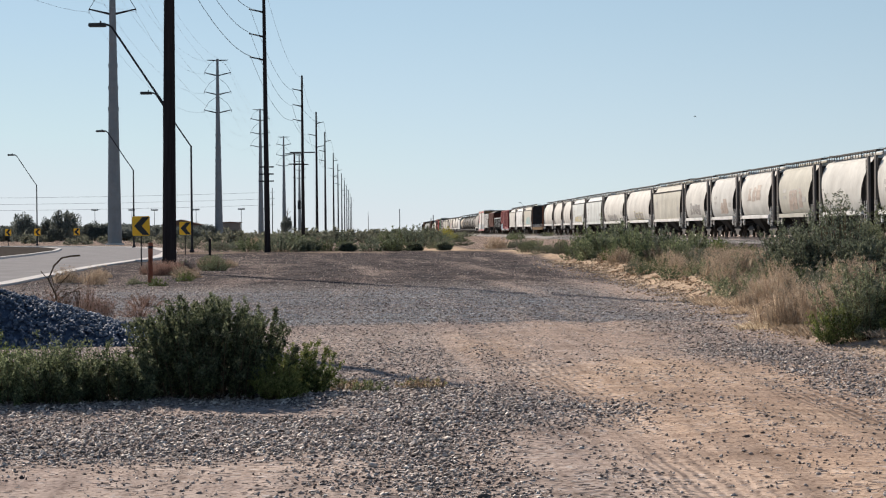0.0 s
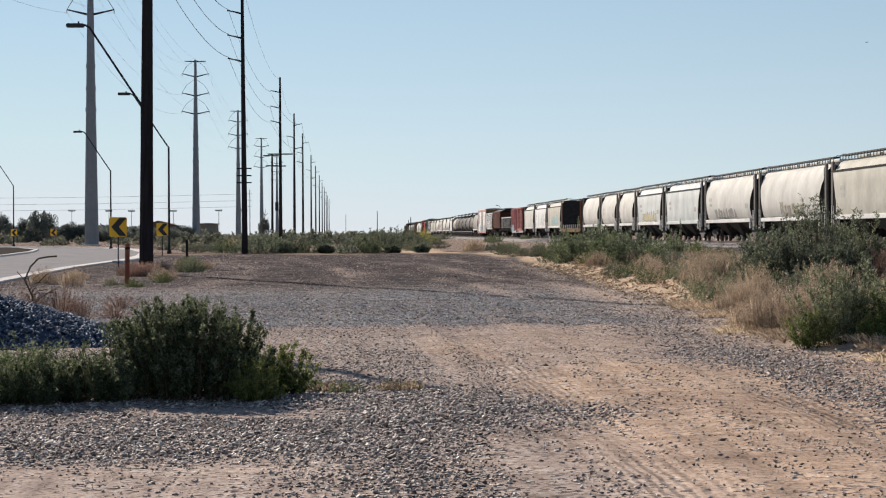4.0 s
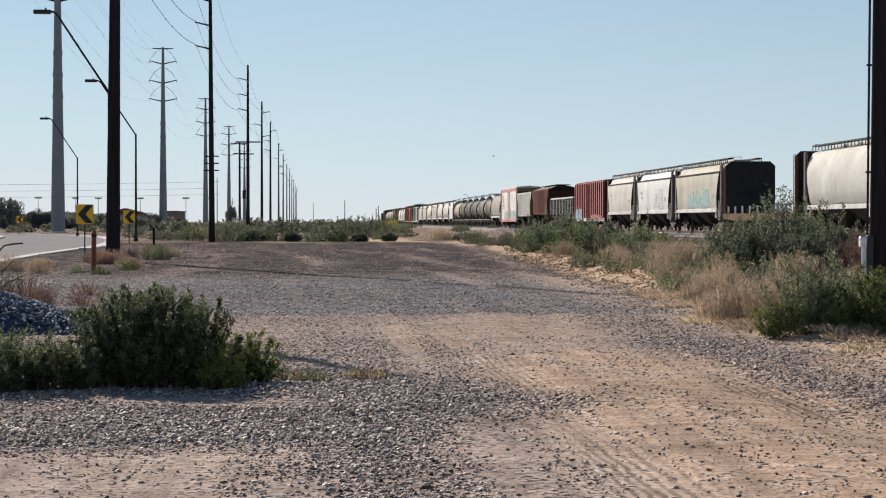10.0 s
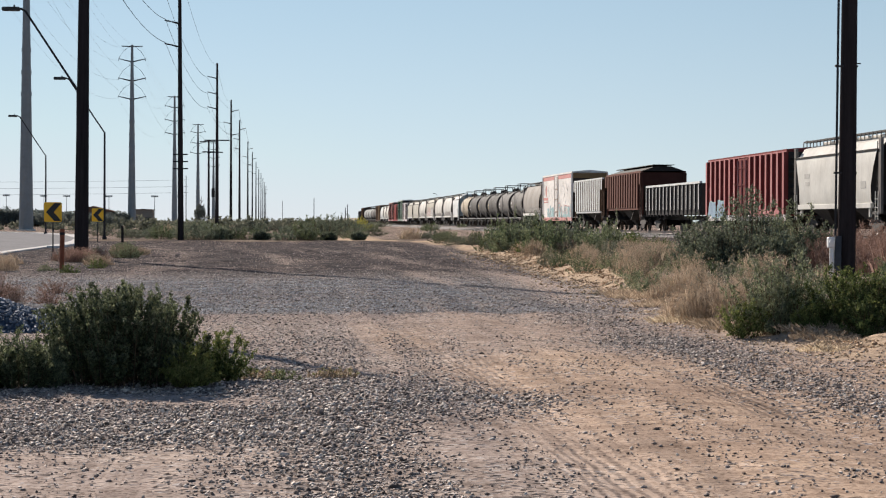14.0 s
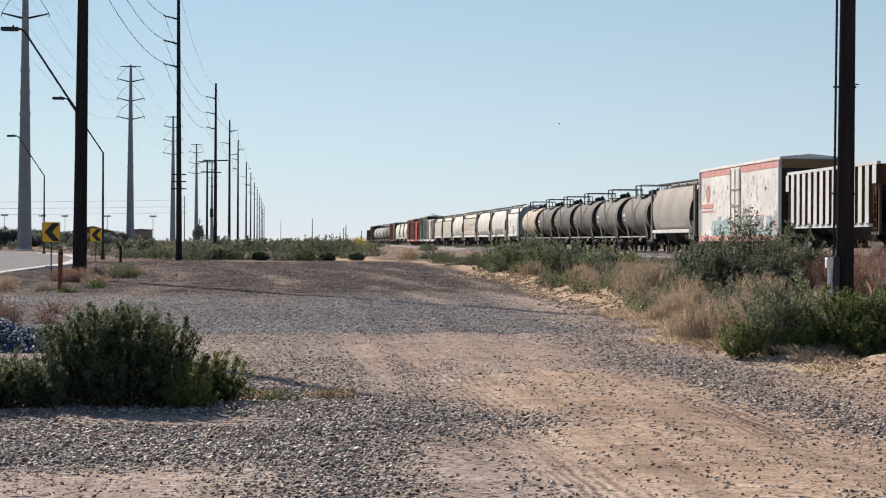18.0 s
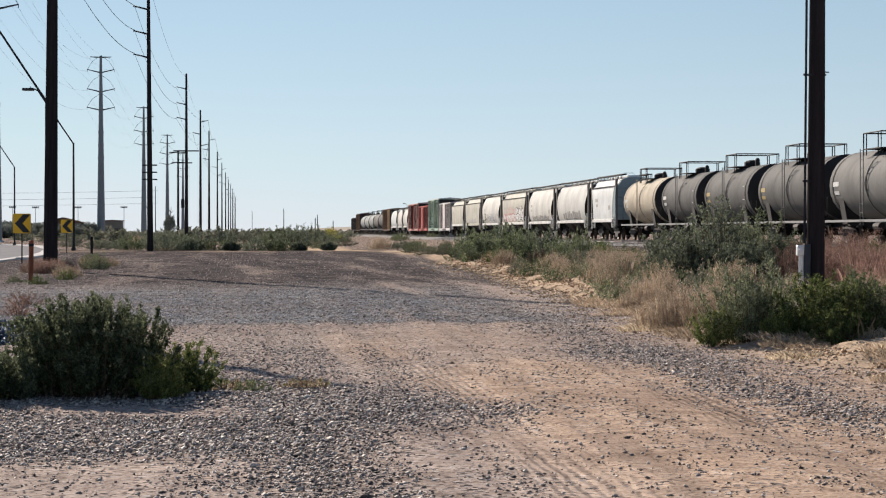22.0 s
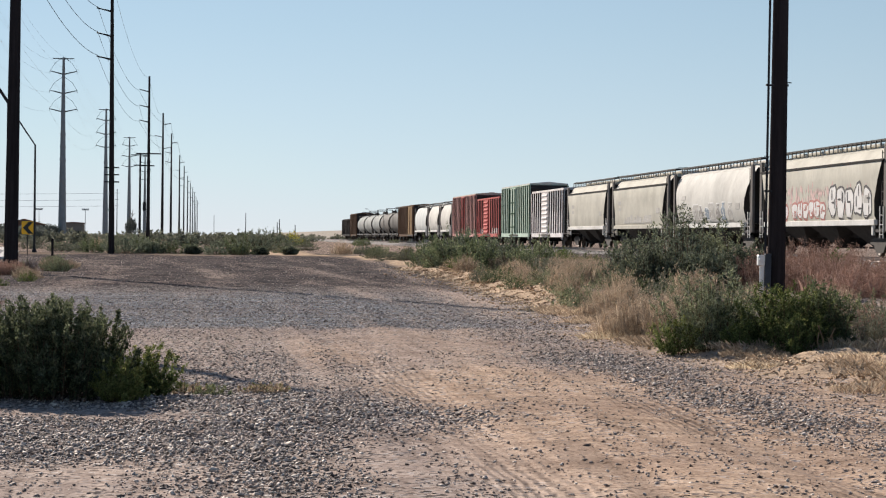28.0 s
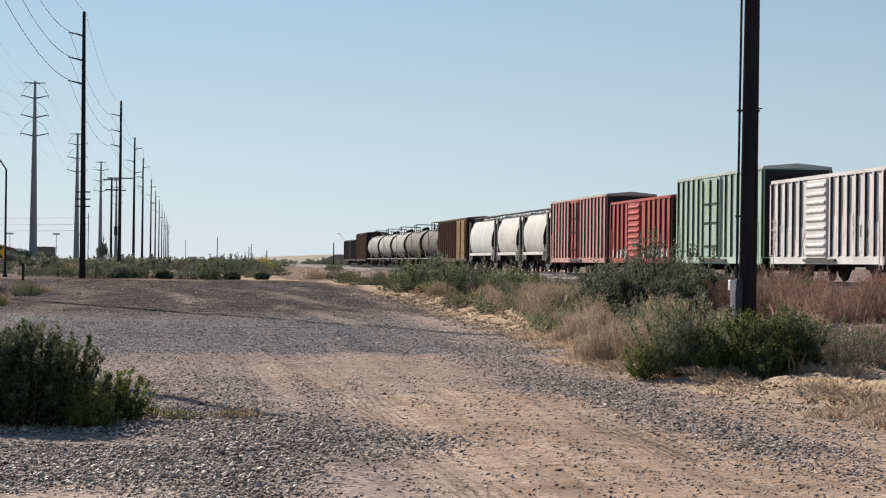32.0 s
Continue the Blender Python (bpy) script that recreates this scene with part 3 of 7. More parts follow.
def make_litter():
    """Trampled clods and straw lumps along the edge of the verge."""
    rng = np.random.default_rng(14)
    n = 30000
    y = 15 + 85 * rng.uniform(0, 1, n) ** 1.7
    x = lerp_table(VERGE, y) + rng.normal(0.45, 0.45, n) * (0.8 + 0.012 * y)
    keep = rng.uniform(0, 1, n) < 0.2 + 0.8 * np.clip(0.3 + wob(x, y, 2.2, 3.0), 0, 1)
    x, y = x[keep], y[keep]
    sz = (0.009 + 0.034 * rng.uniform(0, 1, len(x)) ** 2.0) * (0.55 + 0.016 * y)
    me = stone_mesh("straw_litter", np.stack([x, y, height(x, y) + sz * 0.2], 1), sz, M["clod"], rng, 0.75)
    tagged(new("straw_litter", me), "pale trampled straw lumps and clods along the verge", "straw", kind="stuff")


make_litter()


def make_track():
    g = Geo()
    pr = [(21.6, 0.30), (23.6, 0.70), (24.5, 0.74), (28.2, 0.74), (29.1, 0.70), (31.2, 0.30), (31.2, -0.4), (21.6, -0.4)]
    g.loft([[(x, y, z) for x, z in pr] for y in (-1400, 3500)])
    bed = solo("ballast_bed", g, plain("ballast_grey", (0.40, 0.38, 0.365), 0.95, 0, 0.35, 9, bump=0.5), "pale grey crushed-stone ballast bed under the rails", "railway bed", kind="structure")
    rail = [(-0.07, 0), (0.07, 0), (0.07, 0.02), (0.012, 0.04), (0.012, 0.125), (0.036, 0.135), (0.036, 0.165), (-0.036, 0.165), (-0.036, 0.135), (-0.012, 0.125), (-0.012, 0.04), (-0.07, 0.02)]
    for sx in (-0.7525, 0.7525):
        r = Geo().loft([[(TRACK_X + sx + a, y, RAIL - 0.165 + b) for a, b in rail] for y in (-1400, 3500)])
        solo("rail", r, M["rail"], "worn steel railway rail on ballast", "rail", "rails of the track", "structure")
    t = Geo()
    for k in range(900):
        y = -60 + k * 0.55
        t.box(TRACK_X - 1.3, TRACK_X + 1.3, y, y + 0.23, 0.60, 0.752)
    solo("ties", t, M["tie"], "dark tarred wooden ties under the rails", "railway ties", kind="stuff")
    rng = np.random.default_rng(8)
    n = 16000
    y = rng.uniform(40, 260, n)
    x = rng.uniform(21.8, 25.3, n)
    z = np.interp(x, [21.6, 23.6, 24.5], [0.30, 0.70, 0.74])
    me = stone_mesh("ballast_stones", np.stack([x, y, z + 0.01], 1), rng.uniform(0.03, 0.06, n), M["ballast"], rng)
    tagged(new("ballast_stones", me), "pale angular ballast stones on the shoulder of the track", "ballast", kind="stuff")


make_track()

# ---- road on the far side ----
ROAD_OUT = [(-11.3, -330), (-11.3, 20), (-11.3, 64), (-12.2, 82), (-12.9, 98), (-13.2, 115), (-13.5, 130), (-14.8, 150), (-17.2, 178), (-21.0, 208), (-27.0, 236), (-35.0, 257), (-48.0, 275), (-70.0, 292), (-110, 306)]


def offset_line(line, d):
    out = []
    for i, (x, y) in enumerate(line):
        a = Vector(line[max(i - 1, 0)])
        b = Vector(line[min(i + 1, len(line) - 1)])
        t = (b - a).normalized()
        out.append((x - t.y * d, y + t.x * d))
    return out


def ribbon(line, d0, d1, z0, z1, under=0.3):
    """A thick strip between two offsets of a line (to the left of its run)."""
    A, B = offset_line(line, d0), offset_line(line, d1)
    return Geo().loft([[(a[0], a[1], z0 - under), (b[0], b[1], z0 - under), (b[0], b[1], z1), (a[0], a[1], z0)] for a, b in zip(A, B)])


solo("road", ribbon(ROAD_OUT, 0.0, 9.0, 0.012, 0.03), M["asphalt"], "worn grey asphalt road curving away", "road", kind="structure")
solo("road_kerb", ribbon(ROAD_OUT, -0.55, 0.0, 0.05, 0.05), M["kerb"], "pale concrete edge strip along the road", "kerb", kind="structure")
solo("road_kerb", ribbon(ROAD_OUT[5:], -1.15, -0.55, 0.10, 0.10), M["kerb"], "raised pale concrete kerb and path on the bend", "kerb", kind="structure")
solo("road_kerb", ribbon(ROAD_OUT[3:], 9.0, 9.35, 0.16, 0.16), M["kerb"], "pale concrete kerb of the traffic island", "kerb", kind="structure")
solo("traffic_island", ribbon(ROAD_OUT[3:], 9.35, 17.0, 0.12, 0.12), M["island"], "dark bare soil of the raised traffic island", "traffic island", kind="structure")

# ---- poles, towers and wires ----


def ring(cx, cy, z, r, n=12, flat=0.0):
    return [(cx + r * math.cos(2 * math.pi * (i + 0.5) / n), cy + r * math.sin(2 * math.pi * (i + 0.5) / n), z) for i in range(n)]


POLE_X = -7.6
POLE_H = 20.4
POLE_Y = [-2, 81, 162, 255, 328, 398, 501, 584, 674, 765, 855, 950, 1045, 1150]
ARM_Z = [18.9, 17.0, 15.2]


def utility_pole(y, lean, arms, r0):
    t = thing("utility_pole", "tall dark creosoted utility pole in a roadside line", "utility pole", "line of utility poles", pose(POLE_X, y, height(POLE_X, y) - 0.02, 0, lean, 0))
    g = Geo().loft([ring(0, 0, z, r0 * (1 - 0.5 * z / POLE_H), 14) for z in (-0.6, 0, 2, 6, 11, 16, POLE_H)])
    part("shaft", g, M["pole"], t, smooth=True)
    part("pole_cap", Geo().loft([ring(0, 0, z, r, 12) for z, r in ((POLE_H, r0 * 0.55), (POLE_H + 0.06, r0 * 0.55), (POLE_H + 0.12, r0 * 0.2))]), M["iron"], t)
    for z, side in zip(ARM_Z, arms):
        a = part("davit_arm", Geo().tube((side * 0.1, 0, z - 0.26), (side * 0.6, 0, z - 0.13), 0.075, 6, 0.06), M["iron"], t)
        discs = []
        for k in range(7):
            for q, r in ((0, 0.04), (0.04, 0.085), (0.07, 0.04)):
                x = 0.56 + 0.09 * k + q
                discs.append([(side * x, r * math.cos(i * math.pi / 4), z - 0.14 + 0.22 * (x - 0.56) + r * math.sin(i * math.pi / 4)) for i in range(8)])
        part("insulator", Geo().loft(discs), M["iron"], a, "dark ribbed post insulator")
    return t


for k, y in enumerate(POLE_Y):
    if k < 4:
        arms = (-1, -1, -1)
    else:
        arms = (1, -1, 1) if k % 2 == 0 else (1, -1, -1)
    p = utility_pole(y, (0.5 if k == 1 else (-0.35 if k == 2 else 0.0)), arms, 0.275 if k < 2 else 0.24)
    if k == 2:
        for z in (6.6, 6.05, 5.5):
            part("crossarm", Geo().box(-0.57, 0.57, -0.05, 0.05, z, z + 0.10), M["iron"], p)
    if k == 3:
        part("transformer", Geo().loft([ring(-0.45, 0, z, r, 10) for z, r in ((4.2, 0.15), (4.25, 0.22), (5.2, 0.22), (5.3, 0.12))]), M["iron"], p, "dark oil transformer can")
        part("crossarm", Geo().box(-1.5, 1.5, -0.07, 0.07, 11.05, 11.2), M["iron"], p)
        part("crossarm", Geo().box(-1.2, 0.7, -0.06, 0.06, 9.6, 9.74), M["iron"], p)


sp2 = thing("utility_pole", "shorter dark service pole with two crossarms behind the line", "utility pole", at=pose(-10.12, 300, 0))
part("shaft", Geo().loft([ring(0, 0, z, 0.2 - 0.006 * z, 10) for z in (-0.4, 5, 13.1)]), M["pole"], sp2, smooth=True)
for z, w in ((12.75, 1.3), (11.3, 0.9)):
    part("crossarm", Geo().box(-w, w, -0.07, 0.07, z, z + 0.14), M["iron"], sp2)


def wire(a, b, sag, r, n=14):
    pts = []
    for i in range(n + 1):
        s = i / n
        pts.append((a[0] + (b[0] - a[0]) * s, a[1] + (b[1] - a[1]) * s, a[2] + (b[2] - a[2]) * s - sag * 4 * s * (1 - s)))
    return Geo().path(pts, r, 4)


def arm_pt(k, j):
    if k < 4:
        side = -1
    else:
        side = ((1, -1, 1) if k % 2 == 0 else (1, -1, -1))[j]
    return (POLE_X + side * 1.2, POLE_Y[k], ARM_Z[j] + 0.02)


for j in range(3):
    for k in range(6):
        solo("power_line", wire(arm_pt(k, j), arm_pt(k + 1, j), (1.75 - 0.2 * j) if k < 2 else 1.35, 0.02 if k < 2 else 0.018), M["wire"], "thin dark sagging power line between poles", "power line", "wires of the pole line")
for k in range(5):
    solo("shield_wire", wire((POLE_X, POLE_Y[k], POLE_H), (POLE_X, POLE_Y[k + 1], POLE_H), 1.6, 0.012), M["wire"], "thin shield wire along the pole tops", "power line", "wires of the pole line")

TOWER_X, TOWER_H = -36.5, 45.0
TOWER_Y = [94, 305, 521, 731, 940, 1160]
T_ARMS = [(44.6, 2.6, 0.1), (40.85, 3.3, 0.75), (36.1, 3.35, 0.75), (31.55, 3.4, 0.75)]
T_LIFT = [0.0, 2.0, 0.0, 0.0, 0.0, 0.0]       # the second one stands taller


def steel_tower(y, lift):
    t = thing("transmission_tower", "tall galvanised steel transmission monopole with upswept arms", "transmission tower", "line of steel towers", pose(TOWER_X, y, -0.05))
    part("shaft", Geo().loft([ring(0, 0, z, 1.05 - 0.75 * max(z, 0) / TOWER_H, 12) for z in (-0.5, 6, 12, 18, 24, 30, 36, 42, TOWER_H + lift)]), M["pole_steel"], t)
    part("base_plate", Geo().loft([ring(0, 0, z, 1.35, 12) for z in (0.0, 0.25)]), M["kerb"], t, "round concrete footing")
    for z in (19.5, 22.6, 25.8):
        part("collar", Geo().loft([ring(0, 0, z, 1.12 - 0.75 * z / TOWER_H, 12), ring(0, 0, z + 0.55, 1.12 - 0.75 * z / TOWER_H, 12)]), M["pole_steel"], t)
    for z, ln, up in [(q[0] + lift, q[1], q[2]) for q in T_ARMS]:
        for s in (-1, 1):
            a = part("arm", Geo().tube((s * 0.2, 0, z), (s * ln, 0, z + up), 0.17, 6, 0.10), M["iron"], t)
            if up > 0.3:
                part("insulator", Geo().path([(s * ln, 0, z + up), (s * (ln - 1.2), 0, z + up + 1.9), (s * 0.4, 0, z + up + 3.2)], 0.045, 5), M["iron"], a)
                part("insulator", Geo().tube((s * ln, 0, z + up), (s * ln, 0, z + up - 0.55), 0.06, 5), M["iron"], a)
    return t


for y, lift in zip(TOWER_Y, T_LIFT):
    steel_tower(y, lift)
for k in range(len(TOWER_Y) - 2):
    for z, ln, up in T_ARMS:
        for s in (-1, 1):
            a = (TOWER_X + s * ln, TOWER_Y[k], z + up - 0.5 + T_LIFT[k])
            b = (TOWER_X + s * ln, TOWER_Y[k + 1], z + up - 0.5 + T_LIFT[k + 1])
            solo("transmission_line", wire(a, b, 4.5 if up else 3.5, 0.015), M["far_wire"], "thin grey transmission line between steel towers", "power line", "wires of the tower line")
# far line that crosses the view
for z in (19.0, 16.2, 13.6):
    solo("far_power_line", wire((-320, 900, z + 1.0), (-40, 900, z), 2.0, 0.045, 18), M["wire"], "thin distant power line low over the plain", "power line", "far crossing wires")
for x in (-320, -40):
    t = thing("far_power_pole", "slim distant pole that carries the crossing wires", "utility pole", "far crossing poles", pose(x, 900, 0))
    part("shaft", Geo().loft([ring(0, 0, z, r, 8) for z, r in ((-0.3, 0.22), (20.8, 0.14))]), M["pole"], t)
    for z in (19.0, 16.2, 13.6):
        part("crossarm", Geo().box(-0.9, 0.9, -0.06, 0.06, z, z + 0.12), M["iron"], t)

# ---- street lamps ----


def street_lamp(x, y, dx=-2.85, turn=0.0):
    t = thing("street_lamp", "slim dark street lamp with a long slanted arm", "street lamp", "street lamps along the road", pose(x, y, 0.0, 0, 0, turn))
    part("pole", Geo().loft([ring(0, 0, z, r, 8) for z, r in ((-0.3, 0.10), (0.4, 0.10), (8.5, 0.075))]), M["iron"], t)
    part("base", Geo().loft([ring(0, 0, z, r, 8) for z, r in ((0, 0.2), (0.12, 0.2), (0.3, 0.12))]), M["iron"], t)
    a = part("arm", Geo().path([(0, 0, 8.45), (dx * 0.25, 0, 9.5), (dx * 0.97, 0, 12.62), (dx * 1.05, 0, 12.75), (dx * 1.1, 0, 12.75)], 0.06, 6), M["iron"], t)
    s = -1 if dx < 0 else 1
    part("lamp_head", Geo().cbox(min(dx * 1.07, dx * 1.07 + s * 0.95), max(dx * 1.07, dx * 1.07 + s * 0.95), -0.19, 0.19, 12.62, 12.84, 0.05), M["black"], a, "flat black lamp head")
    part("photocell", Geo().loft([ring(dx * 1.07 + s * 0.3, 0, z, 0.05, 6) for z in (12.83, 12.95)]), M["iron"], a)
    return t


for x, y in ((-10.75, 112.5), (-13.85, 167), (-25.2, 228), (-46.0, 294)):
    street_lamp(x, y)
street_lamp(65.4, 835)

# wooden service pole beside the lot, whose long shadow crosses the gravel
sp = thing("utility_pole", "slim dark wooden service pole with a short side arm", "utility pole", at=pose(-8.65, 46.5, 0))
part("shaft", Geo().loft([ring(0, 0, z, 0.19 - 0.006 * z, 12) for z in (-0.5, 3, 8, 13.1)]), M["pole"], sp, smooth=True)
part("side_arm", Geo().tube((-0.05, 0, 12.6), (-2.6, 0.4, 12.9), 0.09, 8, 0.06), M["iron"], sp)
part("arm_brace", Geo().tube((-0.05, 0, 11.6), (-1.3, 0.2, 12.7), 0.04, 6), M["iron"], sp)

# ---- chevron signs ----


def chevron_sign(x, y, turn, big=1.0, arrow=-1):
    t = thing("chevron_sign", "yellow road sign with a black chevron on a thin post", "road sign", "chevron signs on the bend", pose(x, y, 0, 0, 0, turn))
    w, h, z = 0.41 * big, 0.46 * big, 1.42
    part("post", Geo().box(-0.03, 0.03, 0.012, 0.06, -0.3, z + 2 * h - 0.1), M["iron"], t)
    c = 0.05
    pl = [(-w + c, z), (w - c, z), (w, z + c), (w, z + 2 * h - c), (w - c, z + 2 * h), (-w + c, z + 2 * h), (-w, z + 2 * h - c), (-w, z + c)]
    p = part("panel", Geo().loft([[(a, yy, b) for a, b in pl] for yy in (0.0, 0.01)]), M["yellow"], t)
    m, zc = 0.30 * big, z + h
    ch = [(1.1 * w, 0.92), (0.12 * w, 0.92), (-1.02 * w, 0.0), (0.12 * w, -0.92), (1.1 * w, -0.92), (0.04 * w, 0.0)]
    q = Geo()
    pts = [(s[0] * 0.82 + 0.02, zc + s[1] * h) for s in ch]
    if arrow > 0:
        pts = [(-a, b) for a, b in pts]
    for quad in ((0, 1, 2, 5), (5, 2, 3, 4)):
        q.loft([[(pts[i][0], yy, pts[i][1]) for i in quad] for yy in (-0.008, -0.004)])
    part("chevron", q, M["black"], p, "black arrow mark")
    for zz in (z + 0.12, z + 2 * h - 0.12):
        part("bolt", Geo().loft([[(0.012 * math.cos(a), yy, zz + 0.012 * math.sin(a)) for a in (0, 1.57, 3.14, 4.71)] for yy in (-0.016, -0.001)]), M["iron"], p)
    return t


for x, y, tn in ((-10.55, 98.5, 8), (-12.75, 148, 12)):
    chevron_sign(x, y, tn)
for x, y, tn in ((-36.9, 268, 8), (-41.9, 268, 2), (-45.6, 268, -4)):
    chevron_sign(x, y, tn, 0.95)

# ---- rusty marker post, meter pole ----
st = thing("marker_post", "rusty red-brown marker post in the weeds", "marker post", at=pose(-6.53, 63.4, 0, 1, 0.5, 20))
part("post", Geo().cbox(-0.065, 0.065, -0.05, 0.05, -0.3, 1.24, 0.012), M["stake"], st)
part("top_band", Geo().box(-0.068, 0.068, -0.053, 0.053, 1.06, 1.14), M["iron"], st)
st2 = thing("marker_post", "short grey marker post at the edge of the lot", "marker post", at=pose(-10.5, 141, 0))
part("post", Geo().cbox(-0.08, 0.08, -0.06, 0.06, -0.3, 1.15, 0.02), M["pole"], st2)

# ---- freight train ----
SPEED = 18.58
CARS = []                     # (thing, y at the start)
ROUND = [(1.30, 1.42), (1.44, 1.62), (1.54, 2.1), (1.56, 2.6), (1.51, 3.05), (1.41, 3.45), (1.26, 3.8), (1.10, 4.02), (0.98, 4.12), (0.6, 4.24), (0.0, 4.30)]
STRAIGHT = [(1.46, 1.42), (1.52, 1.60), (1.53, 2.2), (1.53, 3.0), (1.50, 3.62), (1.46, 3.72), (1.30, 3.80), (1.08, 4.10), (0.98, 4.17), (0.6, 4.28), (0.0, 4.34)]


def half_width(profile, z):
    return float(np.interp(z, [p[1] for p in profile], [p[0] for p in profile]))


CACHE = {}


def cached(key, make):
    if key not in CACHE:
        CACHE[key] = make()
    return CACHE[key]


def truck_mesh():
    g = Geo()
    for s in (-1, 1):
        x0, x1 = (0.93, 1.09) if s > 0 else (-1.09, -0.93)
        prof = [(-1.15, 0.50), (-0.72, 0.50), (-0.42, 0.20), (0.42, 0.20), (0.72, 0.50), (1.15, 0.50), (1.12, 0.66), (0.6, 0.78), (-0.6, 0.78), (-1.12, 0.66)]
        g.loft([[(x, a, b) for a, b in prof] for x in (x0, x1)])
        for yy in (-0.2, 0.0, 0.2):
            g.loft([[(x1 * s * s + 0.0 * a, yy + 0.07 * math.cos(a), 0.30 + 0.3 * k) for a in (0, 1.57, 3.14, 4.71)] for k in (0, 1)], caps=True)
    g.box(-1.0, 1.0, -0.22, 0.22, 0.42, 0.80)
    return g.mesh("truck", M["truck"])


def wheel_mesh():
    g = Geo()
    rr = [(0.0, 0.455), (0.03, 0.455), (0.035, 0.42), (0.13, 0.41), (0.13, 0.34), (0.08, 0.30), (0.08, 0.14), (0.16, 0.12), (0.16, 0.0)]
    g.loft([[(x, r * math.cos(2 * math.pi * i / 16), r * math.sin(2 * math.pi * i / 16)) for i in range(16)] for x, r in rr[:-1]])
    return g.mesh("wheel", M["wheel"], True)


def coupler_mesh():
    g = Geo().box(-0.09, 0.09, -0.75, 0.0, 0.74, 0.92)
    g.cbox(-0.16, 0.14, -0.86, -0.62, 0.70, 0.98, 0.03)
    return g.mesh("coupler", M["truck"])


def running_gear(car, half, inset=1.9):
    tm, wm, cm = cached("truck", truck_mesh), cached("wheel", wheel_mesh), cached("coupler", coupler_mesh)
    for s in (-1, 1):
        t = part("truck", tm, None, car, at=pose(0, s * (half - inset), 0))
        for yy in (-0.85, 0.85):
            part("wheel", wm, None, t, at=pose(0.70, yy, 0.455))
            part("wheel", wm, None, t, at=pose(-0.70, yy, 0.455, 0, 0, 180))
        part("coupler", cm, None, car, at=pose(0, s * (half - 0.1), 0, 0, 0, 180 if s > 0 else 0))


def ladder(x, y, z0, z1, w=0.40, side=True):
    g = Geo()
    def P(a, z):
        return (x, y + a, z) if side else (x + a, y, z)
    for a in (-w / 2, w / 2):
        g.tube(P(a, z0), P(a, z1), 0.022, 4)
    z = z0 + 0.15
    while z < z1:
        g.tube(P(-w / 2, z), P(w / 2, z), 0.018, 4)
        z += 0.36
    return g


def marks(car, profile, spots, col, name="lettering"):
    """Plain bars that stand for lettering on the near side; spots of (y, z, width, height)."""
    for y, z, w, h in spots:
        x0, x1 = half_width(profile, z) + 0.012, half_width(profile, z + h) + 0.012
        g = Geo().loft([[(-x0, y, z), (-x0, y + w, z), (-x1, y + w, z + h), (-x1, y, z + h)], [(-x0 + 0.008, y, z), (-x0 + 0.008, y + w, z), (-x1 + 0.008, y + w, z + h), (-x1 + 0.008, y, z + h)]])
        part(name, g, col, car)


def graffiti(car, profile, y0, y1, z0, z1, mats, seed, label):
    """Sprayed letter shapes on the near side: an uneven filled body over a slightly larger backing."""
    rng = random.Random(seed)
    n = max(2, int((y1 - y0) / (0.62 * (z1 - z0) + 0.45)))
    step = (y1 - y0) / n
    layers = [Geo() for m in mats]
    for i in range(n):
        lo, hi = z0 + (z1 - z0) * rng.uniform(0, 0.15), z0 + (z1 - z0) * rng.uniform(0.7, 1.0)
        lean = rng.uniform(-0.18, 0.18) * step
        a = y0 + step * i + rng.uniform(0.0, 0.1) * step
        rows = [(rng.uniform(-0.10, 0.14), rng.uniform(0.72, 1.02)) for j in range(7)]
        if rng.random() < 0.5:
            rows = [(u + 0.04 * j * rng.choice((0, 1)), v - 0.05 * j) for j, (u, v) in enumerate(rows)]
        fill = 0 if len(mats) < 3 else (len(mats) - 2 - i) % (len(mats) - 1)
        pieces = [(fill, 0.0, 0.009)]
        if len(mats) > 1:
            pieces.append((len(mats) - 1, 0.06, 0.005))
        for k, grow, off in pieces:
            loops = []
            for j, (u, v) in enumerate(rows):
                z = lo - grow + (hi - lo + 2 * grow) * j / 6
                x = -half_width(profile, z) - off
                p, q = a + lean * j / 6 + u * step - grow, a + lean * j / 6 + v * step + grow
                loops.append([(x, p, z), (x, q, z), (x + 0.003, q, z), (x + 0.003, p, z)])
            layers[k].loft(loops)
        for c in range(2):                            # strokes inside the letter
            zc = lo + (hi - lo) * rng.uniform(0.2, 0.8)
            yc = a + step * rng.uniform(0.25, 0.6)
            w, h = step * rng.uniform(0.05, 0.12), (hi - lo) * rng.uniform(0.1, 0.3)
            if len(mats) > 1:
                layers[-1].loft([[(-half_width(profile, z) - 0.012, yy, z), (-half_width(profile, z) - 0.012, yy + w, z), (-half_width(profile, z) - 0.009, yy + w, z), (-half_width(profile, z) - 0.009, yy, z)] for z, yy in ((zc - h, yc), (zc + h, yc + lean * 0.4))])
    for g, mat in zip(layers, mats):
        if g.v:
            tagged(part("graffiti", g, mat, car, label), kind="stuff")


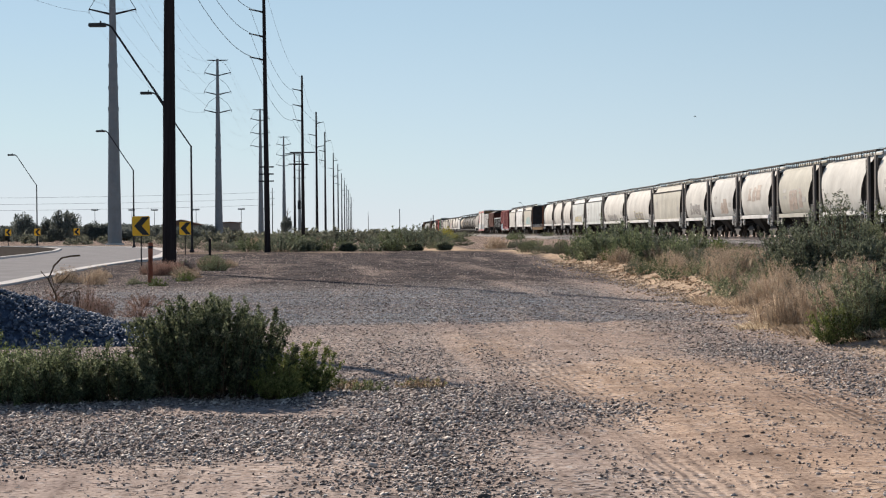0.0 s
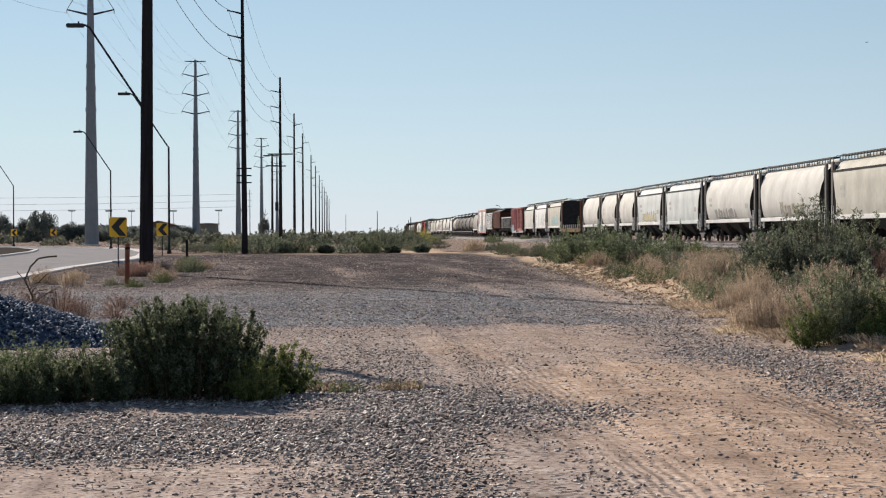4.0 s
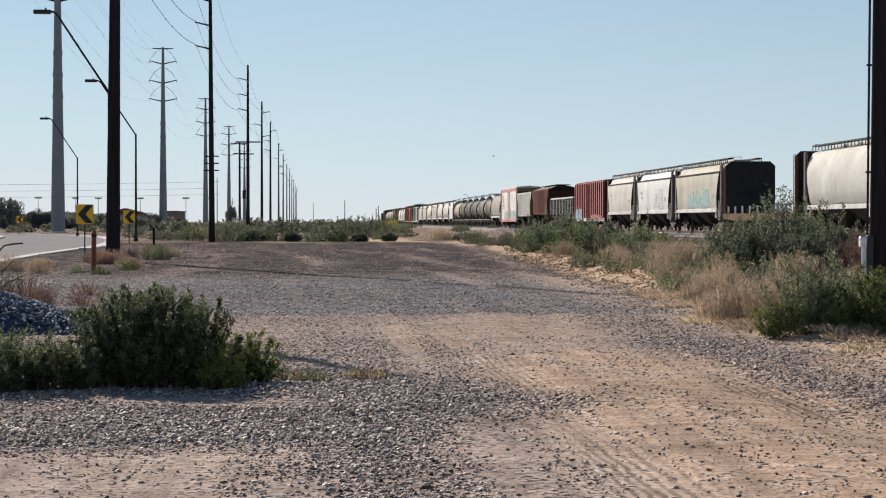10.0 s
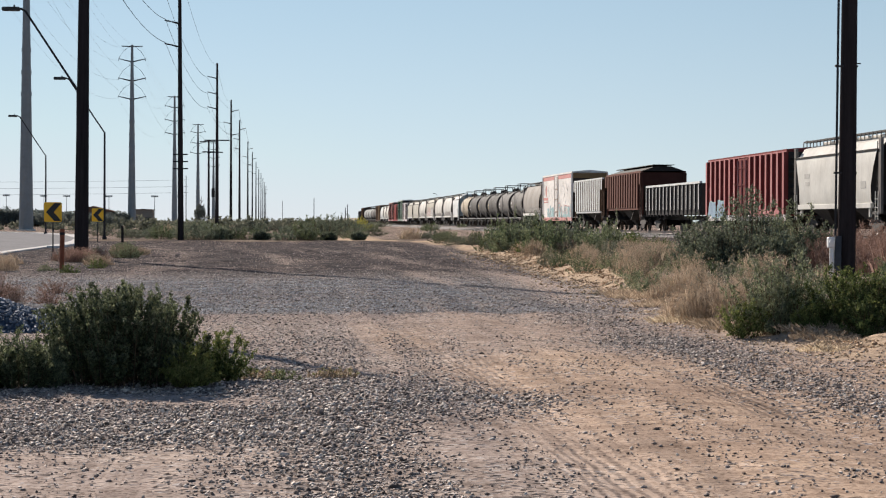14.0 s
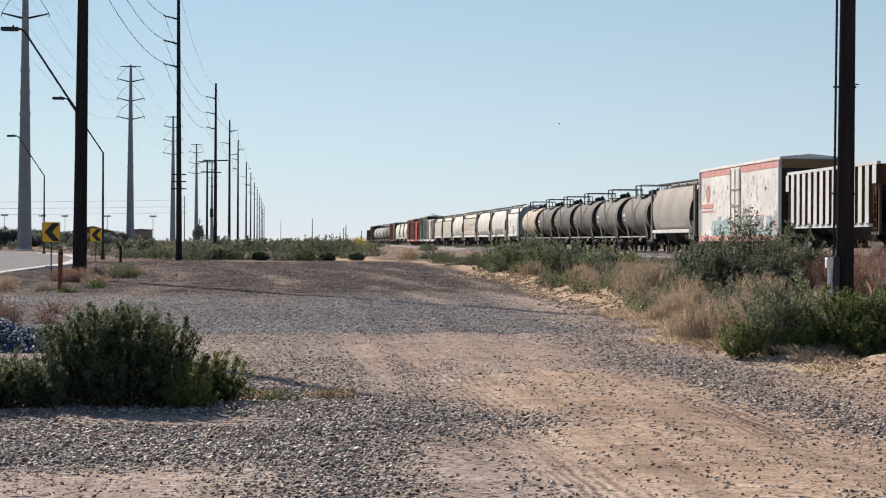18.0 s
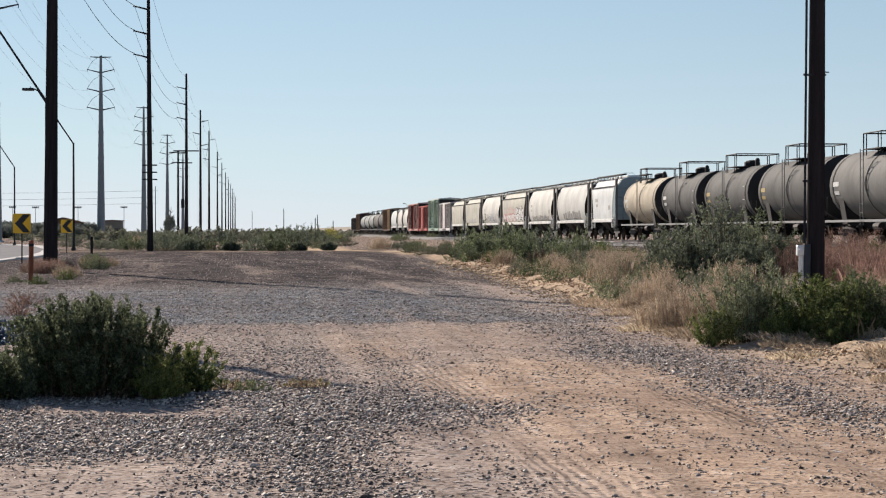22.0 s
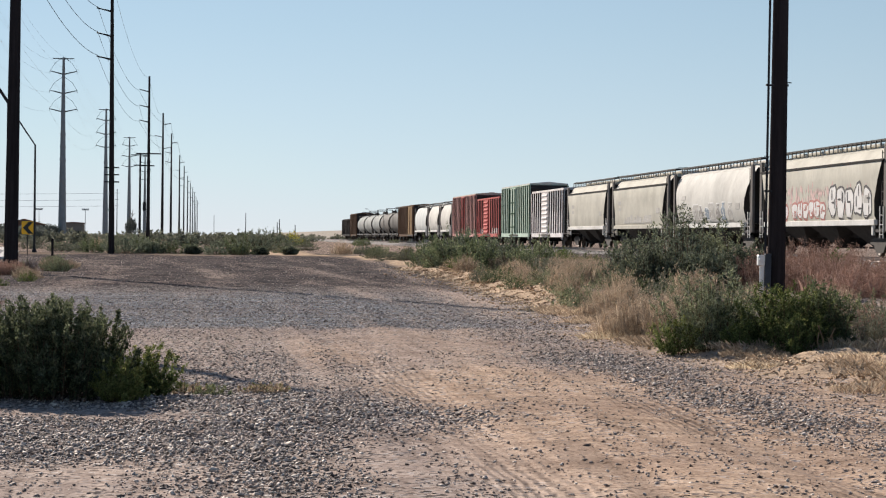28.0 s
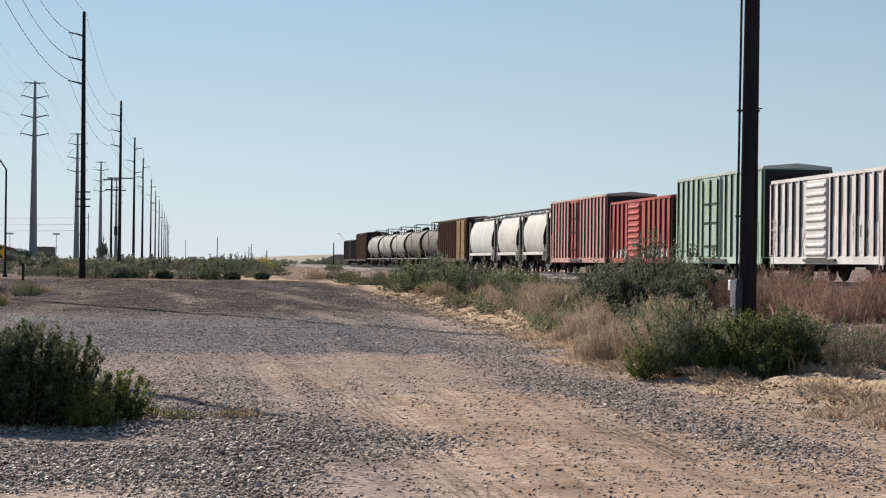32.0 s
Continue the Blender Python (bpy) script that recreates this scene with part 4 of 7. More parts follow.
def bubble_letters(car, profile, y0, y1, z0, z1, n, fill, edge, seed, label):
    """Fat rounded sprayed letter shapes with dark outlines and strokes, set close together."""
    rng = random.Random(seed)
    step = (y1 - y0) / n
    body, line = Geo(), Geo()

    def blob(g, cy, cz, ry, rz, off, bumps, ph):
        pts = []
        for k in range(18):
            a = k * math.pi / 9
            q = 1 + bumps * math.sin(3 * a + ph) + 0.6 * bumps * math.sin(5 * a + 2 * ph)
            c, d = math.cos(a), math.sin(a)
            pts.append((cy + ry * q * math.copysign(abs(c) ** 0.7, c), cz + rz * q * math.copysign(abs(d) ** 0.7, d)))
        g.loft([[(-half_width(profile, z) - o, y, z) for y, z in pts] for o in (off, off - 0.003)])
    for i in range(n):
        cy, cz = y0 + step * (i + 0.5), (z0 + z1) / 2 + rng.uniform(-0.08, 0.08) * (z1 - z0)
        ry, rz, ph = step * rng.uniform(0.44, 0.52), (z1 - z0) * rng.uniform(0.42, 0.5), rng.uniform(0, 6)
        blob(line, cy, cz, ry + 0.05, rz + 0.06, 0.008 + 0.0012 * (i % 2), 0.09, ph)
        blob(body, cy, cz, ry - 0.03, rz - 0.04, 0.013 + 0.0012 * (i % 2), 0.09, ph)
        for k in range(3):
            yy, zz = cy + ry * rng.uniform(-0.6, 0.5), cz + rz * rng.uniform(-0.6, 0.6)
            blob(line, yy, zz, *((ry * 0.42, 0.04) if k % 2 else (0.05, rz * 0.34)), 0.019 + 0.0012 * k, 0.05, k)
    tagged(part("graffiti_line", line, edge, car, "dark sprayed outlines"), kind="stuff")
    tagged(part("graffiti", body, fill, car, label), kind="stuff")


def spray_cloud(car, profile, y0, y1, z0, z1, n, mat, seed, label):
    """Specks of overspray, thicker in the middle."""
    rng = random.Random(seed)
    g = Geo()
    for i in range(n):
        y, z, q = rng.triangular(y0, y1), rng.triangular(z0, z1), rng.uniform(0.03, 0.12)
        g.loft([[(-half_width(profile, c) - o, b, c) for b, c in ((y - q, z), (y, z - q * 1.8), (y + q, z), (y, z + q * 1.8))] for o in (0.0055 + 0.00001 * i, 0.003)])
    tagged(part("overspray", g, mat, car, label), kind="stuff")


def put_car(car, front, rear):
    """Front and rear along the track at the start of the film."""
    CARS.append((car, (front + rear) / 2))


def covered_hopper(front, rear, profile, paint, label, dark=None, bays=3, top=0.0, roof_mat=None, sill=None, closed=None):
    car = thing("hopper_car", label, "hopper car", "cars of the freight train")
    pitch = rear - front
    half = pitch / 2 - 0.42
    body = half - 1.2
    prof = [(x, z + top * max(0, (z - 1.4) / 2.9)) for x, z in profile]
    cut = 7
    loop = [(-x, z) for x, z in prof] + [(x, z) for x, z in prof[-2::-1]]
    side = [(-x, z) for x, z in prof[:cut + 1]] + [(x, z) for x, z in prof[cut::-1]]
    def end_at(z):
        """The side sheet's end curves in above the sill and out below the roof."""
        return body + float(np.interp(z, [1.42, 1.62, 2.1, 2.6, 3.05, 3.45, 3.8, 4.12], [0.02, -0.08, -0.12, 0.06, 0.32, 0.58, 0.74, 0.80]))
    part("body", Geo().loft([[(x, s * end_at(z), z) for x, z in side] for s in (-1, 1)], caps=False), paint, car, smooth=True)
    # end sheets get the dark paint, with their shade put into it
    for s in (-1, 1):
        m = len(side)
        part("end_sheet", Geo().loft([[(side[k][0], s * end_at(side[k][1]), side[k][1]), (side[m - 1 - k][0], s * end_at(side[m - 1 - k][1]), side[m - 1 - k][1])] for k in range(m // 2)], caps=False, closed=False), dark, car, "dark end sheet, shade and grime in its colour")
    # joint line, dark because the overhang's shade is painted into the strip
    if profile is STRAIGHT:
        for s in (-1, 1):
            part("roof_seam", Geo().box(min(s * 1.45, s * 1.54), max(s * 1.45, s * 1.54), -half + 0.3, half - 0.3, 3.66, 3.73), dark, car, "thin dark strip for the roof joint and the shade under it")
    roof = [(-x, z + 0.004) for x, z in prof[cut:]] + [(x, z + 0.004) for x, z in prof[-2:cut - 1:-1]]
    part("roof", Geo().loft([[(x, y, z) for x, z in roof] for y in (-half + 0.25, half - 0.25)]), roof_mat or paint, car, smooth=True)
    zt = prof[-1][1]
    # roof seam ledge and side sill
    for s in (-1, 1):
        xs = half_width(prof, prof[5][1])
        part("side_sill", Geo().cbox(s * 1.50 - 0.07, s * 1.50 + 0.07, -body - 0.05, body + 0.05, 1.24, 1.46, 0.015), sill or paint, car)
        part("running_board", Geo().box(s * 0.86 - 0.17, s * 0.86 + 0.17, -half + 0.1, half - 0.1, zt + 0.12, zt + 0.20), M["under"], car, "dark grating walkway along the roof")
        g = Geo()
        n = int(2 * half / 0.62)
        for i in range(n + 1):
            y = -half + 0.2 + (2 * half - 0.4) * i / n
            g.box(min(s * 1.035, s * 1.06), max(s * 1.035, s * 1.06), y - 0.05, y + 0.05, zt - 0.12, zt + 0.16)
        tagged(part("walkway_bracket", g, M["under"], car), kind="stuff")
    # hatch covers in a row
    nh = 4 if bays == 2 else 6
    for i in range(nh):
        y = -body + 2 * body * (i + 0.5) / nh
        part("hatch", Geo().cbox(-0.42, 0.42, y - body / nh * 0.8, y + body / nh * 0.8, zt - 0.02, zt + 0.13, 0.04), roof_mat or paint, car)
    # end frames
    for s in (-1, 1):
        ye = s * (half - 0.12)
        for sx in (-1, 1):
            part("corner_post", Geo().cbox(sx * 1.41 - 0.06, sx * 1.41 + 0.06, min(ye - s * 0.26, ye + s * 0.12), max(ye - s * 0.26, ye + s * 0.12), 1.0, zt - 0.16, 0.02), PAINT["post"], car, "dull grey corner post")
            part("jack_pad", Geo().cbox(sx * 1.46 - 0.05, sx * 1.46 + 0.05, s * (body - 0.35) - 0.09, s * (body - 0.35) + 0.09, 0.86, 1.26, 0.015), sill or paint, car)
        part("end_platform", Geo().box(-1.45, 1.45, min(ye, s * (body - 0.3)), max(ye, s * (body - 0.3)), 0.98, 1.12), M["under"], car)
        slope = [(s * (body + 0.006), zt - 0.9), (s * (body - 0.05), zt - 0.9), (s * (body - 2.2), 1.45), (s * (body - 2.1), 1.40)]
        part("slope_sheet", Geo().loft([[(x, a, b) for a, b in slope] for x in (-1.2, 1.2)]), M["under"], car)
        # end panel in the same shade-darkened paint
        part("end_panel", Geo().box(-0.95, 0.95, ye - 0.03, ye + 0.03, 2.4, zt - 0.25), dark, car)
        part("ladder", ladder(-1.50, s * (half - 0.48), 0.75, 1.95), sill or paint, car, "thin steel ladder")
        part("upper_ladder", ladder(-1.42, s * (half - 0.48), 2.0, zt - 0.3), M["under"], car, "dark steel ladder")
        part("grab_rail", Geo().path([(-0.9, ye, zt + 0.10), (-0.9, ye, zt + 0.24), (-0.2, ye, zt + 0.24), (-0.2, ye, zt + 0.10)], 0.016, 4), dark, car)
    if closed:                                    # a full-height end instead of an open platform
        ye = -half + 0.02
        ends = [(-x, z) for x, z in prof] + [(x, z) for x, z in prof[-2::-1]]
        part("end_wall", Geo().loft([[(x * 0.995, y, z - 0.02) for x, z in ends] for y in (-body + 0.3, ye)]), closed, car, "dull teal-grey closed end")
        for z in (1.7, 2.3, 2.9, 3.5):
            part("end_rib", Geo().cbox(-1.35, 1.35, ye - 0.06, ye - 0.002, z, z + 0.10, 0.02), closed, car)
    part("centre_sill", Geo().box(-0.33, 0.33, -half, half, 0.78, 1.04), M["under"], car)
    bl = 2 * (body - 0.7) / bays
    for i in range(bays):
        y = -body + 0.7 + bl * (i + 0.5)
        w = bl * 0.47
        part("outlet_bay", Geo().loft([[(-1.36, y - w, 1.45), (1.36, y - w, 1.45), (1.36, y + w, 1.45), (-1.36, y + w, 1.45)],
                                      [(-0.45, y - 0.32, 0.42), (0.45, y - 0.32, 0.42), (0.45, y + 0.32, 0.42), (-0.45, y + 0.32, 0.42)]]), M["under"], car)
        part("outlet_gate", Geo().box(-0.62, 0.62, y - 0.36, y + 0.36, 0.34, 0.42), M["under"], car)
    part("brake_wheel", Geo().path([(0.35 + 0.25 * math.cos(a * math.pi / 6), -half + 0.05, 2.2 + 0.25 * math.sin(a * math.pi / 6)) for a in range(13)], 0.02, 4), M["under"], car)
    running_gear(car, half)
    put_car(car, front, rear)
    car["half"] = half
    return car, prof, body


def boxcar(front, rear, eave, paint, label, rib_mat=None, roof_mat=None, door=(-0.2, 0.2), door_mat=None, ribs=12, sill_mat=None, panel=False, rw=0.13, rib_side=None, rod_mat=None, rise=0.09, door_out=0.10, rod=0.045):
    car = thing("boxcar", label, "boxcar", "cars of the freight train")
    half = (rear - front) / 2 - 0.45
    z0 = 0.72
    w = 1.50
    part("body", Geo().cbox(-w, w, -half, half, z0 + 0.25, eave, 0.03), paint, car)
    roof = [(-w - 0.03, eave), (w + 0.03, eave), (w + 0.03, eave + 0.08), (0, eave + 0.22), (-w - 0.03, eave + 0.08)]
    part("roof", Geo().loft([[(x, y, z + 0.003) for x, z in roof] for y in (-half - 0.03, half + 0.03)]), roof_mat or paint, car)
    for i in range(14):
        y = -half + 2 * half * (i + 0.5) / 14
        part("roof_rib", Geo().loft([[(x, yy, z + 0.04) for x, z in ((-w, eave + 0.05), (w, eave + 0.05), (0, eave + 0.19))] for yy in (y - 0.04, y + 0.04)]), roof_mat or paint, car)
    d0, d1 = door[0] * half, door[1] * half
    rm = rib_mat or paint
    rd = rise if rib_side else 0.17                # how far the ribs stand out
    for s in (-1, 1):
        for i in range(ribs):
            y = -half + 0.12 + (2 * half - 0.24) * i / (ribs - 1)
            if d0 - 0.25 < y < d1 + 0.25:
                continue
            # a dark rib_side paint stands in for shadow along the ribs
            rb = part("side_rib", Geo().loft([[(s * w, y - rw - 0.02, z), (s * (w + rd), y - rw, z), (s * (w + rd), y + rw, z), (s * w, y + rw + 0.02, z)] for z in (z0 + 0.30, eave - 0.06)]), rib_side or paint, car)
            # outer face paler than the rib: its sunlit tone is painted on
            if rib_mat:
                part("rib_face", Geo().box(min(s * (w + rd + 0.002), s * (w + rd + 0.007)), max(s * (w + rd + 0.002), s * (w + rd + 0.007)), y - rw, y + rw, z0 + 0.31, eave - 0.07), rm, rb, "outer face painted paler as if lit")
        part("side_sill", Geo().box(min(s * w, s * (w + 0.06)), max(s * w, s * (w + 0.06)), -half, half, z0, z0 + 0.30), sill_mat or paint, car)
        part("top_rail", Geo().box(min(s * w, s * (w + 0.05)), max(s * w, s * (w + 0.05)), -half, half, eave - 0.06, eave - 0.002), rm, car)
        xo = s * (w + door_out)
        dr = part("door", Geo().cbox(min(s * w, xo), max(s * w, xo), d0, d1, z0 + 0.22, eave - 0.12, 0.02), door_mat or paint, car)
        if panel:
            nz = 9
            for k in range(nz):
                z = z0 + 0.4 + (eave - z0 - 0.75) * k / (nz - 1)
                part("door_rib", Geo().loft([[(xo, yy, z - 0.09), (xo + s * 0.06, yy, z - 0.03), (xo + s * 0.06, yy, z + 0.03), (xo, yy, z + 0.09)] for yy in (d0 + 0.1, d1 - 0.1)]), door_mat or paint, dr)
        else:
            for yy in (d0 + 0.25, (d0 + d1) / 2, d1 - 0.25):
                part("lock_rod", Geo().tube((xo + s * rod * 0.7, yy, z0 + 0.3), (xo + s * rod * 0.7, yy, eave - 0.2), rod, 5), rod_mat or rib_side or rm, dr)
            for zz in (1.5, 2.6, 3.5):
                part("door_bar", Geo().box(min(xo, xo + s * 0.04), max(xo, xo + s * 0.04), d0 + 0.1, d1 - 0.1, zz, zz + 0.08), rod_mat or rib_side or door_mat or paint, dr)
        part("door_track", Geo().box(min(s * w, xo + s * 0.03), max(s * w, xo + s * 0.03), d0 - 1.2, d1 + 0.3, z0 + 0.10, z0 + 0.20), M["under"], car)
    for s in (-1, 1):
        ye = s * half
        # dark panel and ribs: the shade on the end is painted in
        part("end_wall", Geo().cbox(-w + 0.06, w - 0.06, min(ye, ye + s * 0.02), max(ye, ye + s * 0.02), z0 + 0.3, eave - 0.05, 0.004), DK, car, "end wall painted near black for its shade")
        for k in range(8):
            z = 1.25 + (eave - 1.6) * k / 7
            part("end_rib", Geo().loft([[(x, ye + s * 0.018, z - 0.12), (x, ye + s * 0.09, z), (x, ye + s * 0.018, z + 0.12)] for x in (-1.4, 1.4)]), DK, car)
        part("ladder", ladder(-w - 0.06, s * (half - 0.3), 0.55, 2.6 if eave > 4 else 2.4), rm, car, "thin steel ladder")
    part("centre_sill", Geo().box(-0.35, 0.35, -half - 0.1, half + 0.1, 0.74, 0.96), M["under"], car)
    for yy in (-0.45, 0.0, 0.45):
        part("crossbearer", Geo().box(-1.4, 1.4, yy * half - 0.08, yy * half + 0.08, 0.60, 0.98), M["under"], car)
    part("brake_wheel", Geo().path([(0.6 + 0.25 * math.cos(a * math.pi / 6), -half - 0.12, 2.0 + 0.25 * math.sin(a * math.pi / 6)) for a in range(13)], 0.02, 4), M["under"], car)
    running_gear(car, half, 2.2)
    put_car(car, front, rear)
    return car, [(w + 0.178, 0.5), (w + 0.178, 5.5)] if ribs > 4 and not rib_side else [(w + 0.01, 0.5), (w + 0.01, 5.5)], half


def open_hopper(front, rear, top, low, paint, label, ribs=14, rib_mat=None, slope=True, load=None, rounded=False, roofed=False, rw=0.05):
    car = thing("gondola_car" if not slope else "hopper_car", label, "hopper car" if slope else "gondola car", "cars of the freight train")
    half = (rear - front) / 2 - 0.5
    w = 1.50
    inset = 1.3 if slope else 0.1
    b = half - inset
    for s in (-1, 1):
        if slope:
            pr = [(-half + 0.15, top), (half - 0.15, top), (half - 0.15, top - 0.5), (b, low), (-b, low), (-half + 0.15, top - 0.5)]
        else:
            pr = [(-half, top), (half, top), (half, low + 0.35), (half - 0.5, low), (-half + 0.5, low), (-half, low + 0.35)]
        part("side_sheet", Geo().loft([[(x, a, z) for a, z in pr] for x in (s * w, s * (w - 0.05))]), paint, car)
    for s in (-1, 1):
        e = s * (half - 0.15 if slope else half)
        part("end_sheet", Geo().box(-w + 0.05, w - 0.05, min(e, e - s * 0.06), max(e, e - s * 0.06), (top - 0.9) if slope else low, top), paint, car)
        if slope:
            part("slope_sheet", Geo().loft([[(x, e - s * 0.06, top - 0.9), (x, e, top - 0.95), (x, s * (b * 0.45), 0.75), (x, s * (b * 0.45 - 0.1), 0.8)] for x in (-w + 0.05, w - 0.05)]), M["under"], car)
            for sx in (-1, 1):
                part("corner_post", Geo().box(sx * 1.42 - 0.06, sx * 1.42 + 0.06, e - 0.07, e + 0.07, 1.0, top - 0.02), paint, car)
            part("end_platform", Geo().box(-1.45, 1.45, min(s * half, s * b), max(s * half, s * b), 0.98, 1.12), M["under"], car)
            part("ladder", ladder(-1.52, s * (half - 0.55), 0.75, top - 0.2), paint, car, "thin steel ladder")
        part("top_rail", Geo().box(s * w - 0.08, s * w + 0.08, -half + 0.1, half - 0.1, top - 0.02, top + 0.11), rib_mat or paint, car)
        for i in range(ribs):
            y = -half + 0.35 + (2 * half - 0.7) * i / (ribs - 1)
            zl = low if abs(y) < b else low + (top - 0.5 - low) * min(1, (abs(y) - b) / max(0.05, half - 0.15 - b))
            if rounded:
                rb = part("side_rib", Geo().loft([[(s * w, y - 0.10, z), (s * (w + q), y - 0.08, z), (s * (w + q), y + 0.08, z), (s * w, y + 0.10, z)] for z, q in ((low - 0.1, 0.03), (low + 0.25, 0.08), (top - 0.05, 0.09))]), paint, car)
                part("rib_face", Geo().box(min(s * (w + 0.092), s * (w + 0.098)), max(s * (w + 0.092), s * (w + 0.098)), y - 0.075, y + 0.075, low + 0.3, top - 0.06), rib_mat or paint, rb, "pale outer face")
            else:
                # dark rib with a lighter face: shaded and lit tones as two paints
                rb = part("side_rib", Geo().loft([[(s * w, y - rw - 0.02, z), (s * (w + 0.12), y - rw, z), (s * (w + 0.12), y + rw, z), (s * w, y + rw + 0.02, z)] for z in (zl + 0.02, top - 0.03)]), paint, car)
                if rib_mat:
                    part("rib_face", Geo().box(min(s * (w + 0.122), s * (w + 0.127)), max(s * (w + 0.122), s * (w + 0.127)), y - rw, y + rw, zl + 0.03, top - 0.04), rib_mat, rb, "outer face painted lighter as if lit")
        if slope:
            part("side_sill", Geo().box(s * 1.48 - 0.08, s * 1.48 + 0.08, -b, b, low - 0.12, low + 0.06), rib_mat or paint, car)
    part("floor", Geo().box(-w + 0.05, w - 0.05, -b, b, low, low + 0.08), M["under"], car)
    if roofed:
        rf = [(-w, top + 0.10), (w, top + 0.10), (0.55, top + 0.42), (-0.55, top + 0.42)]
        part("roof", Geo().loft([[(x, y, z) for x, z in rf] for y in (-half + 0.1, half - 0.1)]), M["under"] if load is None else load, car)
        part("running_board", Geo().box(-0.75, 0.75, -half - 0.1, half + 0.1, top + 0.50, top + 0.54), M["under"], car)
        for i in range(4):
            y = -half * 0.75 + 1.5 * half * i / 3
            part("hatch", Geo().cbox(-0.4, 0.4, y - 0.7, y + 0.7, top + 0.40, top + 0.49, 0.03), paint, car)
    if slope:
        for i in range(3):
            y = -b * 0.66 + b * 0.66 * i
            part("outlet_bay", Geo().loft([[(-1.35, y - b * 0.31, low), (1.35, y - b * 0.31, low), (1.35, y + b * 0.31, low), (-1.35, y + b * 0.31, low)],
                                          [(-0.5, y - 0.3, 0.4), (0.5, y - 0.3, 0.4), (0.5, y + 0.3, 0.4), (-0.5, y + 0.3, 0.4)]]), M["under"], car)
    part("centre_sill", Geo().box(-0.33, 0.33, -half, half, 0.76, 1.02), M["under"], car)
    running_gear(car, half)
    put_car(car, front, rear)
    return car, [(w + 0.14, 0.5), (w + 0.14, 5.5)], half


def tank_car(front, rear, r, zc, paint, label, band=True, dirt=None):
    car = thing("tank_car", label, "tank car", "cars of the freight train")
    half = (rear - front) / 2 - 0.45
    body = half - 0.55
    loops = []
    n = 28
    for y, k in ((-body - 0.42, 0.12), (-body - 0.38, 0.42), (-body - 0.26, 0.72), (-body - 0.10, 0.93), (-body, 1.0), (-body / 3, 1.0), (body / 3, 1.0), (body, 1.0), (body + 0.10, 0.93), (body + 0.26, 0.72), (body + 0.38, 0.42), (body + 0.42, 0.12)):
        loops.append([(r * k * math.cos(2 * math.pi * i / n), y, zc + r * k * math.sin(2 * math.pi * i / n)) for i in range(n)])
    part("shell", Geo().loft(loops[4:8], caps=False), paint, car, smooth=True)
    # heads take the near-black paint, which stands in for shade on them
    part("tank_head", Geo().loft(loops[:5]), dirt or paint, car, "domed end painted dark for its shade", smooth=True)
    part("tank_head", Geo().loft(loops[7:]), dirt or paint, car, "domed end painted dark for its shade", smooth=True)
    if band:
        for y in (-body * 0.05, body * 0.9, -body * 0.9):
            part("strap", Geo().loft([[(r * 1.012 * math.cos(2 * math.pi * i / n), yy, zc + r * 1.012 * math.sin(2 * math.pi * i / n)) for i in range(n)] for yy in (y - 0.06, y + 0.06)], caps=False), dirt or paint, car)
    zt = zc + r
    part("valve_dome", Geo().loft([ring(0, 0, z, q, 10) for z, q in ((zt - 0.1, 0.42), (zt + 0.22, 0.42), (zt + 0.30, 0.30), (zt + 0.34, 0.1))]), M["under"], car)
    part("safety_valve", Geo().loft([ring(0.1, -0.75, z, q, 8) for z, q in ((zt - 0.1, 0.12), (zt + 0.34, 0.12), (zt + 0.42, 0.05))]), M["under"], car)
    part("platform", Geo().box(-1.15, 1.15, -1.2, 1.2, zt - 0.06, zt - 0.02), M["under"], car, "dark grating platform round the dome")
    g = Geo()
    for x in (-1.12, 1.12):
        g.path([(x, -1.2, zt - 0.3), (x, -1.2, zt + 0.62), (x, 1.2, zt + 0.62), (x, 1.2, zt - 0.3)], 0.03, 5)
        g.tube((x, -0.8, zt - 0.3), (x, -0.8, zt + 0.62), 0.025, 5)
        g.tube((x, 0.8, zt - 0.3), (x, 0.8, zt + 0.62), 0.025, 5)
    for y in (-1.2, 1.2):
        g.tube((-1.12, y, zt + 0.62), (1.12, y, zt + 0.62), 0.03, 5)
    part("guard_rail", g, M["under"], car)
    part("ladder", ladder(-r - 0.10, 0.0, 0.85, zt - 0.05, 0.42), paint, car, "thin steel ladder")
    for s in (-1, 1):
        ys = s * (half - 1.9)
        part("saddle", Geo().loft([[(-1.15, y, 0.9), (1.15, y, 0.9), (1.35, y, zc - r * 0.35), (-1.35, y, zc - r * 0.35)] for y in (ys - 0.35, ys + 0.35)]), M["under"], car)
        part("side_walk", Geo().box(s * 1.46 - 0.10, s * 1.46 + 0.10, -half + 0.2, half - 0.2, 0.98, 1.08), M["conduit"], car)
        part("end_platform", Geo().box(-1.5, 1.5, s * half - 0.55, s * half + 0.55 - 0.5, 0.96, 1.08) if s > 0 else Geo().box(-1.5, 1.5, -half - 0.05, -half + 0.55, 0.96, 1.08), M["under"], car)
        part("end_rail", Geo().path([(-1.4, s * half, 1.05), (-1.4, s * half, 2.1), (1.4, s * half, 2.1), (1.4, s * half, 1.05)], 0.025, 4), M["under"], car)
    part("centre_sill", Geo().box(-0.36, 0.36, -half, half, 0.72, 1.0), M["under"], car)
    part("brake_cylinder", Geo().tube((-0.9, -0.6, 0.8), (-0.9, 0.2, 0.8), 0.16, 8), M["under"], car)
